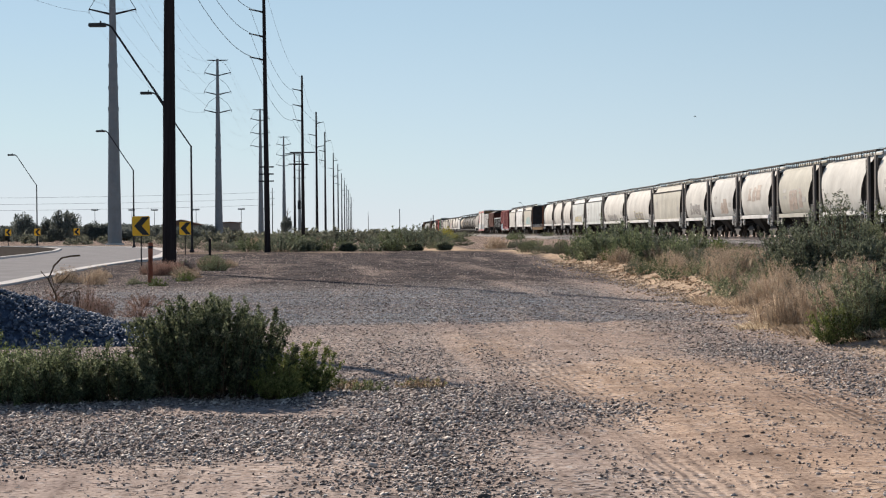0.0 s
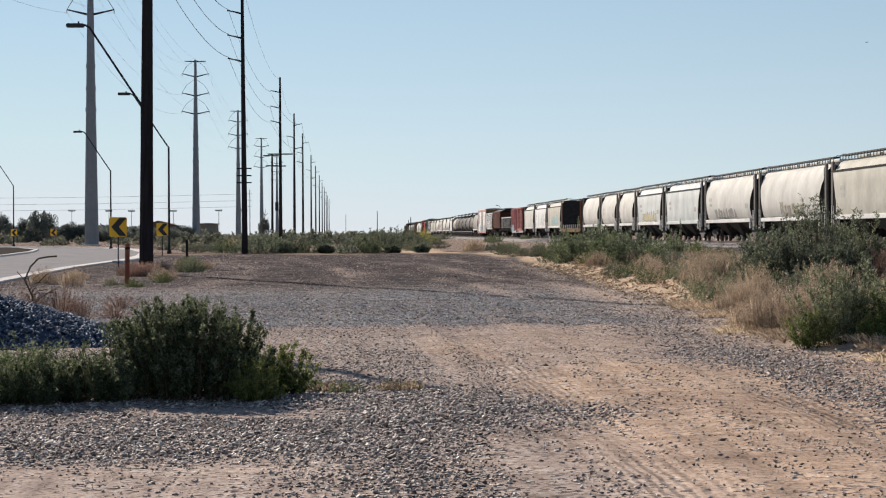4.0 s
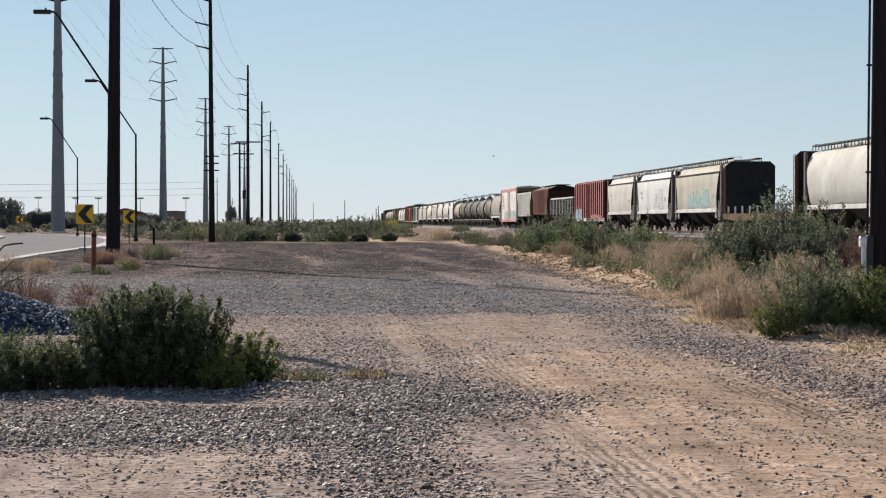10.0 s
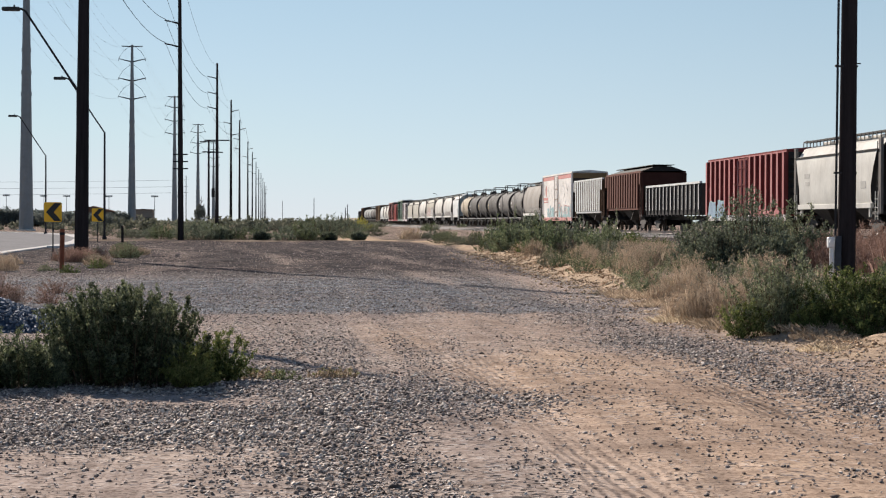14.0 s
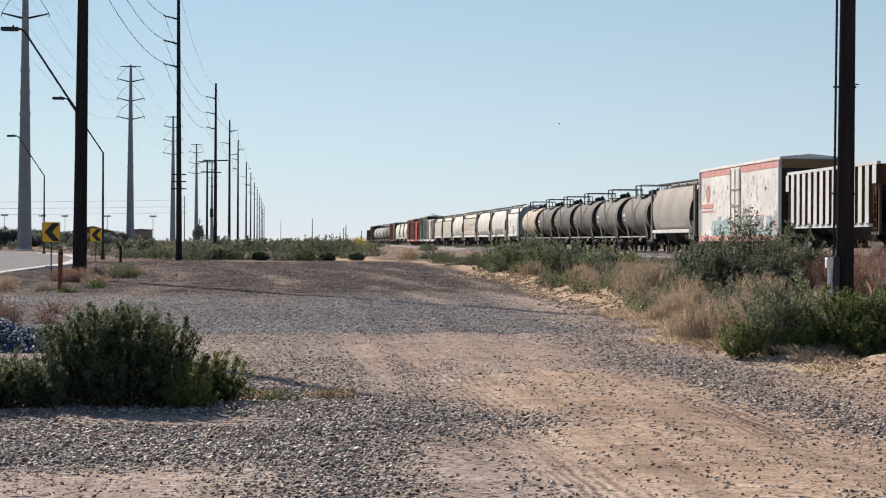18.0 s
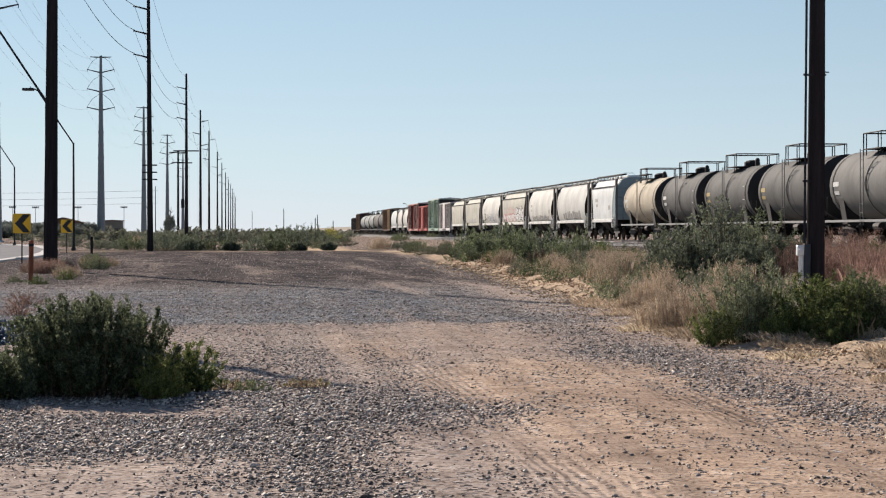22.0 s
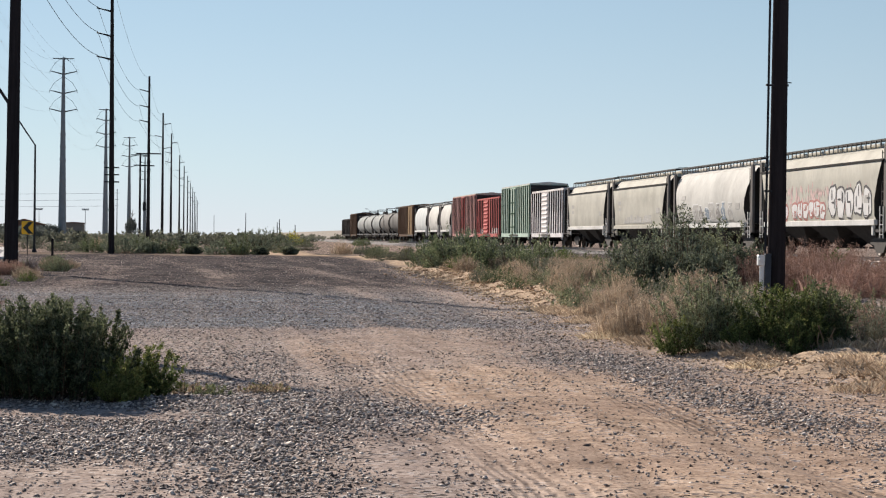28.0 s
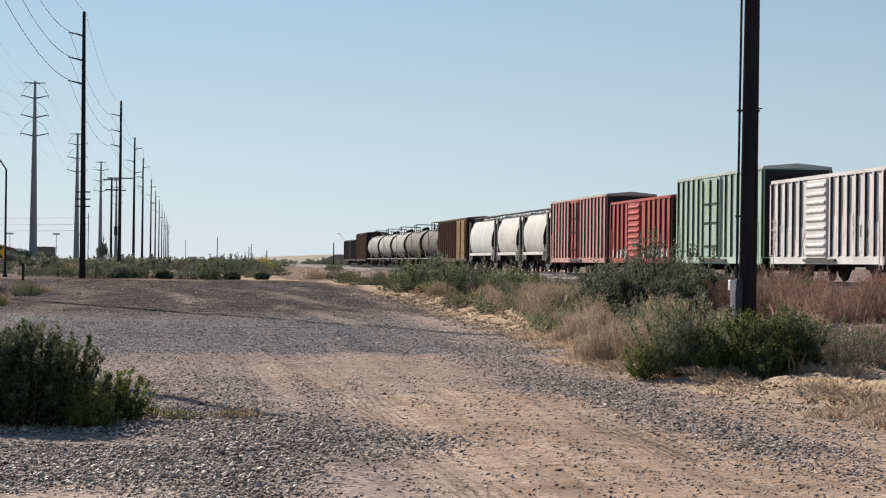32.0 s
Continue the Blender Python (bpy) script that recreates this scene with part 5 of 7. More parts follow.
    part("brake_wheel", Geo().path([(0.9 + 0.25 * math.cos(a * math.pi / 6), -half + 0.02, 1.7 + 0.25 * math.sin(a * math.pi / 6)) for a in range(13)], 0.02, 4), M["under"], car)
    running_gear(car, half, 1.75)
    put_car(car, front, rear)
    return car, [(r * math.cos(math.asin(max(-1, min(1, (z - zc) / r)))), z) for z in [zc - r * 0.95 + r * 1.9 * i / 12 for i in range(13)]], body


def bulkhead_flat(front, rear):
    car = thing("bulkhead_flat_car", "empty rusty bulkhead flat car with stakes along the deck", "flat car", "cars of the freight train")
    half = (rear - front) / 2 - 0.45
    rust = car_paint("flat_rust", (0.20, 0.085, 0.05), (0.06, 0.04, 0.03), 0.6)
    part("deck", Geo().box(-1.5, 1.5, -half, half, 0.98, 1.10), M["wood"], car, "worn timber deck")
    for s in (-1, 1):
        part("side_sill", Geo().loft([[(s * 1.50, a, b), (s * 1.56, a, b), (s * 1.56, a, 1.13), (s * 1.50, a, 1.13)] for a, b in ((-half, 0.85), (-half + 2.5, 0.72), (half - 2.5, 0.72), (half, 0.85))]), M["wood"], car)
        for i in range(9):
            y = -half + 1.2 + (2 * half - 2.4) * i / 8
            part("stake", Geo().box(s * 1.50 - 0.04, s * 1.50 + 0.04, y - 0.05, y + 0.05, 1.1, 1.55), M["kerb"], car)
    for s in (-1, 1):
        ye = s * (half - 0.3)
        b = part("bulkhead", Geo().loft([[(-1.5, yy, 1.1), (1.5, yy, 1.1), (1.5, yy, 4.0), (1.2, yy, 4.28), (-1.2, yy, 4.28), (-1.5, yy, 4.0)] for yy in (ye - 0.05, ye + 0.05)]), M["under"], car, "dark steel end bulkhead")
        for x in (-1.45, -0.5, 0.5, 1.45):
            part("bulkhead_post", Geo().box(x - 0.07, x + 0.07, min(ye + s * 0.05, ye + s * 0.30), max(ye + s * 0.05, ye + s * 0.30), 1.1, 4.0), rust, b)
        for z in (2.05, 2.8, 3.88):
            part("bulkhead_beam", Geo().box(-1.5, 1.5, ye - s * 0.05 - 0.03, ye - s * 0.05 + 0.03, z, z + 0.12), M["iron"], b)
        part("ladder", ladder(-1.55, s * (half - 0.15), 0.7, 4.1, 0.35), rust, car, "rusty steel ladder")
    part("centre_sill", Geo().box(-0.35, 0.35, -half, half, 0.6, 0.98), M["under"], car)
    running_gear(car, half)
    put_car(car, front, rear)
    return car


PAINT = {
    "cream": car_paint("cream_paint", (0.66, 0.645, 0.60), amount=0.2),
    "tan": car_paint("tan_grey_paint", (0.565, 0.545, 0.475), amount=0.2),
    "dull": car_paint("dull_grey_tan_paint", (0.39, 0.365, 0.335), (0.16, 0.135, 0.115), 0.5),
    "grey": car_paint("light_grey_paint", (0.63, 0.622, 0.59), amount=0.2),
    "white": car_paint("white_paint", (0.77, 0.78, 0.77), amount=0.2),
    "bluegrey": car_paint("blue_grey_paint", (0.65, 0.68, 0.665), amount=0.2),
    "brown": car_paint("box_brown_paint", (0.075, 0.032, 0.026), (0.04, 0.02, 0.018), 0.4),
    "brownrib": car_paint("lighter_brown_paint", (0.19, 0.09, 0.072), (0.09, 0.045, 0.035), 0.4),
    "maroon": car_paint("maroon_paint", (0.22, 0.055, 0.055), (0.08, 0.025, 0.025), 0.4),
    # dark copy of the green panels for the shaded rib sides
    "green": car_paint("shade_green_paint", (0.048, 0.095, 0.058), (0.03, 0.05, 0.035), 0.4),
    "panelgreen": car_paint("faded_green_paint", (0.44, 0.56, 0.465), (0.64, 0.72, 0.64), 0.5),
    "panelred": car_paint("faded_red_paint", (0.50, 0.125, 0.115), (0.62, 0.36, 0.33), 0.5),
    "salmon": car_paint("sun_bleached_red_paint", (0.63, 0.36, 0.33), (0.42, 0.13, 0.12), 0.5),
    "palegreen": car_paint("pale_green_paint", (0.50, 0.62, 0.525), (0.74, 0.80, 0.75), 0.6),
    # near black, painted on rib sides in place of their shadow
    "rib_shade": car_paint("rib_shade_paint", (0.075, 0.055, 0.052), (0.04, 0.03, 0.028), 0.5),
    "palemaroon": car_paint("pale_maroon_paint", (0.54, 0.23, 0.225), (0.72, 0.52, 0.50), 0.5),
    "pink": car_paint("faded_white_paint", (0.84, 0.80, 0.785), (0.46, 0.34, 0.31), 0.4),
    "black": car_paint("sooty_paint", (0.05, 0.048, 0.05), (0.16, 0.13, 0.11), 0.5),
    "tank": car_paint("grimy_tank_paint", (0.165, 0.16, 0.153), (0.05, 0.048, 0.046), 0.6),
    "tank_b": car_paint("dusty_tank_paint", (0.23, 0.222, 0.21), (0.07, 0.068, 0.065), 0.5),
    "tank_l": car_paint("pale_tank_paint", (0.54, 0.47, 0.37), (0.16, 0.15, 0.12), 0.4),
    "sillw": car_paint("pale_sill_paint", (0.76, 0.75, 0.72), amount=0.2),
    "tank_w": car_paint("chalky_tank_paint", (0.40, 0.42, 0.41), (0.18, 0.16, 0.14), 0.5),
    "tan_box": car_paint("ochre_paint", (0.27, 0.175, 0.09), (0.15, 0.09, 0.05), 0.5),
    "dkbrown": car_paint("dark_brown_paint", (0.135, 0.082, 0.055), (0.05, 0.035, 0.028), 0.5),
    # for ends turned from the sun: shade as well as grime in the colour
    "shade_grime": car_paint("shade_grime_paint", (0.050, 0.046, 0.045), (0.022, 0.02, 0.02), 0.5),
    "wht_clean": car_paint("white_reefer_paint", (0.86, 0.835, 0.80), (0.62, 0.48, 0.42), 0.22),
    "post": car_paint("dull_post_paint", (0.19, 0.175, 0.165), (0.07, 0.06, 0.055), 0.5),
    "tealend": car_paint("teal_grey_paint", (0.30, 0.35, 0.36), (0.16, 0.16, 0.155), 0.4),
    "pinkwash": plain("pink_wash_spray", (0.78, 0.70, 0.705), 0.7, 0, 0.3, 2),
    "coral": plain("coral_spray", (0.70, 0.30, 0.27), 0.6, 0, 0.3, 2),
    "teal": plain("teal_spray", (0.36, 0.56, 0.58), 0.6, 0, 0.35, 2),
    "blue": plain("blue_grey_spray", (0.27, 0.38, 0.50), 0.6, 0, 0.3, 2),
    "smoke": plain("dark_grey_spray", (0.34, 0.32, 0.30), 0.6, 0, 0.3, 2),
    "rust_s": plain("rust_spray", (0.46, 0.365, 0.30), 0.6, 0, 0.3, 2),
    "whit_s": plain("white_spray", (0.74, 0.72, 0.70), 0.6, 0, 0.15, 2),
    "red_s": plain("red_spray", (0.52, 0.22, 0.19), 0.6, 0, 0.3, 2),
    "yell_s": plain("yellow_spray", (0.60, 0.53, 0.28), 0.6, 0, 0.3, 2),
    "blush": plain("blush_spray", (0.70, 0.48, 0.45), 0.7, 0, 0.3, 2),
    "slate": plain("slate_blue_spray", (0.30, 0.36, 0.42), 0.6, 0, 0.4, 2),
    "ink": plain("black_spray", (0.06, 0.055, 0.06), 0.6, 0, 0.3, 2),
    "mint": plain("mint_spray", (0.27, 0.42, 0.34), 0.6, 0, 0.3, 2),
    "fade": plain("faded_marking", (0.46, 0.44, 0.41), 0.7, 0, 0.2, 3),
    "fadew": plain("white_marking", (0.68, 0.67, 0.64), 0.7, 0, 0.2, 3),
    "fady": plain("ochre_marking", (0.45, 0.33, 0.12), 0.7, 0, 0.2, 3),
}
DK = PAINT["shade_grime"]


def S(v):
    """Places along the train in the plan's scale."""
    return v * 1.0206


HOP = "weathered {} covered hopper car with curved sides"
HOPS = [
    # front, rear, profile, paint, word, bays
    (72.5, 87.0, ROUND, "grey", "grey", 2), (87.3, 99.5, ROUND, "cream", "cream", 2),
    (99.8, 111.7, ROUND, "cream", "cream", 2), (112.0, 123.2, ROUND, "tan", "pale tan", 2),
    (123.4, 135.4, ROUND, "cream", "cream", 2), (135.6, 147.1, ROUND, "grey", "light grey", 2),
    (147.3, 158.8, ROUND, "cream", "cream", 2), (159.0, 176.4, STRAIGHT, "tan", "tan-grey", 3),
    (176.6, 194.6, ROUND, "cream", "cream", 3), (194.8, 212.9, ROUND, "cream", "cream", 3),
    (213.2, 230.0, STRAIGHT, "bluegrey", "bluish-grey", 3), (230.3, 245.3, STRAIGHT, "bluegrey", "bluish-grey", 3),
    (245.6, 256.7, ROUND, "cream", "cream", 2), (257.0, 269.4, ROUND, "cream", "cream", 2),
    (269.7, 284.4, ROUND, "cream", "cream", 2),
    (304.3, 320.9, STRAIGHT, "tan", "beige", 3), (321.2, 337.3, STRAIGHT, "white", "white", 3),
    (337.6, 352.8, STRAIGHT, "cream", "cream", 3),
    (448.0, 463.3, ROUND, "dull", "dull grey-tan", 2),
    (537.6, 548.6, STRAIGHT, "white", "white", 2), (549.0, 565.6, ROUND, "grey", "light grey", 3),
    (566.0, 582.4, ROUND, "cream", "cream", 3), (582.8, 601.3, STRAIGHT, "tan", "beige", 3),
    (601.7, 618.8, ROUND, "cream", "creamy white", 3), (619.2, 635.8, STRAIGHT, "tan", "tan", 3),
    (636.2, 652.0, STRAIGHT, "tan", "dull tan", 3),
    (720.6, 731.9, ROUND, "cream", "cream", 2), (732.2, 744.2, ROUND, "cream", "cream", 2), (744.5, 759.9, ROUND, "bluegrey", "bluish-grey", 2),
]
GRAF = {
    3: (-2.5, 1.5, 1.6, 2.9, ("rust_s", "fade"), "faded rust scrawl"), 4: (-2.0, 2.5, 2.3, 3.4, ("rust_s",), "faded brown scrawl"),
    5: (-2.2, 1.0, 1.6, 2.7, ("rust_s",), "faded rust scrawl"), 6: (-2.5, 2.5, 1.55, 2.7, ("smoke",), "dark sprayed scrawl"),
    8: (-3.5, 2.5, 1.5, 2.3, ("smoke", "yell_s"), "faint sprayed scrawl"), 9: (-3.0, 4.5, 1.5, 2.2, ("smoke",), "faint sprayed scrawl"),
    11: (-4.0, 3.5, 1.55, 2.3, ("yell_s", "smoke"), "yellow sprayed tag"), 15: (-4.6, 3.0, 1.5, 2.7, ("teal", "mint"), "large teal sprayed letters"),
    16: (-4.5, -0.5, 1.6, 2.9, ("bluegrey", "fade"), "faint blue sprayed tag"), 20: (-4.5, 4.0, 1.5, 2.2, ("smoke",), "faint sprayed scrawl"),
    21: (-5, 5, 1.5, 2.0, ("smoke",), "faint sprayed scrawl"), 
    23: (-4.8, 3.4, 1.46, 2.5, ("smoke", "slate", "fade", "whit_s"), "grey and slate blue sprayed letters edged in white"), 24: (-4, 4, 1.5, 2.1, ("fade",), "faint sprayed scrawl"),
    18: (-4.5, 4.0, 1.5, 2.1, ("fade",), "peeling white smears"),
}
for i, (a, b, prof, col, word, bays) in enumerate(HOPS):
    lab = HOP.format(word) if prof is ROUND else "weathered {} covered hopper car with straight sides".format(word)
    if i in GRAF or i == 22:
        lab += " and graffiti"
    car, pr, body = covered_hopper(S(a), S(b), prof, PAINT[col], lab, DK, bays, sill=PAINT["sillw"] if i % 7 != 3 else None, closed=PAINT["tealend"] if i == 19 else None)
    if i in GRAF:
        y0, y1, z0, z1, mats, gl = GRAF[i]
        graffiti(car, pr, max(y0, -body + 0.3), min(y1, body - 0.3), z0, z1, [PAINT[m] for m in mats], 20 + i, gl)
    if i == 22:
        spray_cloud(car, pr, -body + 0.2, body - 0.6, 1.7, 3.0, 190, PAINT["blush"], 33, "faded pink overspray")
        bubble_letters(car, pr, -body + 0.35, -1.9, 1.56, 2.85, 5, PAINT["whit_s"], PAINT["ink"], 31, "fat white sprayed letters with black outlines")
        bubble_letters(car, pr, -1.5, 3.4, 1.52, 2.3, 6, PAINT["whit_s"], PAINT["red_s"], 32, "small white sprayed letters edged in red")
        bubble_letters(car, pr, 4.0, body - 0.6, 1.52, 2.2, 3, PAINT["pinkwash"], PAINT["red_s"], 34, "pale pink sprayed letters edged in red")
    if prof is STRAIGHT or i % 2:
        marks(car, pr, [(body - 2.0, 2.7, 0.9, 0.22), (body - 2.0, 2.35, 0.7, 0.18), (-body + 0.8, 2.1, 0.8, 0.3)], PAINT["fade"])

bulkhead_flat(S(285.0), S(304.0))
car, pr, h = boxcar(S(353.2), S(372.4), 4.15, PAINT["maroon"], "faded maroon boxcar with ribbed sides and teal graffiti", door=(-0.12, 0.14), ribs=16, sill_mat=PAINT["pink"], rib_mat=PAINT["palemaroon"], rw=0.17)
graffiti(car, pr, 4.2, h - 0.6, 0.9, 1.9, [PAINT["blue"], PAINT["teal"]], 61, "dull blue and teal sprayed letters")
graffiti(car, pr, -h + 0.6, -2.0, 0.9, 1.35, [PAINT["palemaroon"]], 62, "chalky pale smears")
open_hopper(S(373.6), S(392.6), 2.95, 1.1, PAINT["black"], "grimy black open gondola with pale rounded side ribs", 15, PAINT["white"], slope=False, rounded=True)
open_hopper(S(393.4), S(409.6), 4.05, 1.6, PAINT["brown"], "rusty brown ribbed hopper car with a flat roof", 15, PAINT["brownrib"], roofed=True, rw=0.24)
open_hopper(S(410.2), S(426.4), 3.95, 1.45, PAINT["dkbrown"], "pale grey ribbed hopper car on sloping bays", 15, PAINT["white"], rw=0.28)
car, pr, h = boxcar(S(427.0), S(447.2), 4.84, PAINT["wht_clean"], "white smooth-sided boxcar covered in teal and coral graffiti", ribs=2, roof_mat=PAINT["wht_clean"], door=(-0.1, 0.16), sill_mat=PAINT["coral"], rib_side=PAINT["wht_clean"], rod_mat=PAINT["rust_s"], rw=0.05, door_out=0.03, rod=0.022)
for s in (-1, 1):
    part("stripe", Geo().box(min(s * 1.50, s * 1.515), max(s * 1.50, s * 1.515), -h + 0.02, h - 0.02, 4.42, 4.76), PAINT["coral"], car, "coral stripe below the eave")
part("end_stripe", Geo().box(-1.45, 1.45, -h - 0.10, -h - 0.08, 4.36, 4.80), PAINT["tan_box"], car, "ochre panel at the end")
graffiti(car, pr, -h + 0.5, -0.1 * h - 0.3, 0.95, 2.35, [PAINT["teal"], PAINT["coral"]], 71, "teal sprayed letters with coral edges")
graffiti(car, pr, 0.18 * h, h - 3.2, 0.95, 2.1, [PAINT["teal"], PAINT["pink"]], 72, "pale teal sprayed letters")
for k, (q, m) in enumerate(((1.0, "red_s"), (0.55, "coral"))):      # round emblem and bars for its lettering
    part("emblem", Geo().loft([[(x, 0.76 * h + 0.55 * q * math.cos(a * math.pi / 10), 3.45 + 0.52 * q * math.sin(a * math.pi / 10)) for a in range(20)] for x in (-1.507 - 0.006 * k, -1.502)]), PAINT[m], car, "faded red oval emblem")
marks(car, pr, [(0.62 * h, 2.62, 0.32 * h, 0.24), (0.62 * h, 2.40, 0.30 * h, 0.10)], PAINT["coral"])
spk = Geo()
rg = random.Random(5)
for i in range(170):
    y, z, q = rg.uniform(-h + 0.5, h - 0.5), rg.uniform(2.3, 4.15), rg.uniform(0.05, 0.17)
    spk.loft([[(x, y - q, z), (x, y, z - q * 1.2), (x, y + q, z), (x, y, z + q * 1.2)] for x in (-1.506, -1.502)])
tagged(part("speckle", spk, PAINT["fadew"], car, "faded grey sprayed flecks"), kind="stuff")

TANKS = [(463.5, 475.5, "tank_b"), (475.7, 487.6, "tank_b"), (487.8, 500.0, "tank"), (500.2, 511.9, "tank"), (512.1, 523.6, "tank"), (523.8, 536.2, "tank_l")]
for i, (a, b, col) in enumerate(TANKS):
    word = {"tank": "grimy dark grey", "tank_b": "dusty grey", "tank_l": "stained cream"}[col]
    car, pr, body = tank_car(S(a), S(b), 1.46, 2.55, PAINT[col], word + " tank car with a railed top platform", dirt=PAINT["shade_grime"])
    marks(car, pr, [(body - 1.4, 2.5, 0.9, 0.2), (body - 1.4, 2.15, 0.7, 0.16)], PAINT["fady" if i in (2, 3) else "fadew"])
    marks(car, pr, [(-body + 0.8, 2.2, 0.35, 0.7)], PAINT["fadew"])

car, pr, h = boxcar(S(652.4), S(667.5), 4.15, PAINT["pink"], "faded pinkish-white boxcar with bold ribs and a corrugated door", rib_mat=PAINT["pink"], door=(-0.08, 0.28), ribs=15, panel=True, roof_mat=PAINT["pink"], door_mat=PAINT["pink"], sill_mat=PAINT["pink"], rw=0.085, rib_side=PAINT["rib_shade"])
graffiti(car, pr, -h + 0.4, -0.12 * h, 0.95, 2.6, [PAINT["pinkwash"], PAINT["pink"]], 91, "faded pink sprayed letters")
graffiti(car, pr, 0.34 * h, h - 0.6, 0.95, 2.3, [PAINT["pinkwash"], PAINT["pink"]], 92, "faded pink sprayed letters")
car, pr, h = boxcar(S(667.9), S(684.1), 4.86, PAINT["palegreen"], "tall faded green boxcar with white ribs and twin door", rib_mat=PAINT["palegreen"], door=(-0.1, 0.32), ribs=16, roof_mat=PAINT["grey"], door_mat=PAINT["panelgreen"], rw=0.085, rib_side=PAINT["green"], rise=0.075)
car, pr, h = boxcar(S(684.6), S(700.3), 4.15, PAINT["panelred"], "red boxcar with ribbed sides and white streaks below", door=(-0.05, 0.32), ribs=14, panel=True, rib_mat=PAINT["panelred"], rw=0.085, rib_side=PAINT["rib_shade"], rise=0.085)
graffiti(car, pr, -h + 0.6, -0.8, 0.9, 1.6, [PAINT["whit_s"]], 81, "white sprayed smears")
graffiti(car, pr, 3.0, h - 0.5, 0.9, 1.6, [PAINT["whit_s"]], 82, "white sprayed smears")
car, pr, h = boxcar(S(700.8), S(719.8), 4.72, PAINT["salmon"], "tall faded red boxcar with dark-sided ribs", rib_mat=PAINT["salmon"], rib_side=PAINT["rib_shade"], door_mat=PAINT["panelred"], door=(-0.08, 0.2), ribs=18, roof_mat=PAINT["tan"], rw=0.085, rise=0.075)
car, pr, h = boxcar(S(760.3), S(780.6), 4.55, PAINT["dkbrown"], "brown boxcar with an ochre front section", ribs=14, door=(-0.95, -0.30), door_mat=PAINT["tan_box"])
T2 = [(781.2, 796.0, "tank"), (796.4, 811.8, "tank_b"), (812.1, 827.0, "tank_w"), (827.3, 843.0, "tank_w"), (843.3, 858.8, "tank_w")]
for a, b, col in T2:
    word = {"tank": "sooty dark", "tank_b": "rust-stained grey", "tank_l": "cream", "tank_w": "chalky white"}[col]
    tank_car(S(a), S(b), 1.50, 2.6, PAINT[col], word + " tank car with a railed top platform", dirt=PAINT["shade_grime"])
boxcar(S(859.4), S(875.2), 4.55, PAINT["dkbrown"], "tall dark brown boxcar", ribs=12)
boxcar(S(876.0), S(897.7), 3.75, PAINT["shade_grime"], "last car, a low dark brown boxcar", ribs=12)

# ---- pole with meter cabinet beside the lot ----
mp = thing("utility_pole", "dark wooden utility pole with conduit and meter box", "utility pole", at=pose(13.81, 50.0, 0.1, 0.0, 0.35, 0))
part("shaft", Geo().loft([ring(0, 0, z, 0.222 - 0.0045 * z, 14) for z in (-0.6, 0, 3, 8, 14)]), M["pole"], mp, smooth=True)
part("conduit", Geo().tube((-0.31, -0.1, 0.3), (-0.285, -0.1, 13.0), 0.030, 8), M["iron"], mp, "thin dark conduit up the pole")
for z in (2.6, 5.2, 8.0, 11.0):
    part("strap", Geo().box(-0.36, 0.20, -0.12, -0.05, z, z + 0.05), M["iron"], mp)
for z in (5.3, 8.2):
    part("step_bolt", Geo().tube((0.15, 0, z), (0.30, 0, z), 0.015, 5), M["iron"], mp)
bx = part("meter_box", Geo().cbox(-0.53, -0.37, -0.30, -0.12, 0.80, 1.06, 0.02), M["box"], mp, "small white meter box")
part("meter", Geo().loft([[(-0.45 + 0.065 * math.cos(a * math.pi / 5), y, 0.95 + 0.065 * math.sin(a * math.pi / 5)) for a in range(10)] for y in (-0.36, -0.30)]), M["box"], bx)
part("riser", Geo().tube((-0.41, -0.18, -0.05), (-0.41, -0.18, 0.82), 0.062, 10), M["box"], mp, "white pipe below the meter")
part("backing_board", Geo().cbox(-0.345, -0.19, -0.24, -0.14, -0.1, 1.09, 0.01), M["board"], mp, "narrow grey steel board beside the pole")

# ---- plants ----


def leaf_quads(C, d, leaf, narrow, rng):
    """A small pointed leaf at each point C along each direction d."""
    n = len(C)
    d = d / np.linalg.norm(d, axis=1, keepdims=True)
    w = np.cross(d, rng.normal(0, 1, (n, 3)))
    w /= np.linalg.norm(w, axis=1, keepdims=True) + 1e-9
    ln = (leaf * rng.uniform(0.55, 1.4, n))[:, None]
    V = np.stack([C - d * ln * 0.5, C + w * ln * narrow * 0.5, C + d * ln * 0.5, C - w * ln * narrow * 0.5], 1).reshape(-1, 3)
    return V, np.arange(n * 4).reshape(-1, 4)


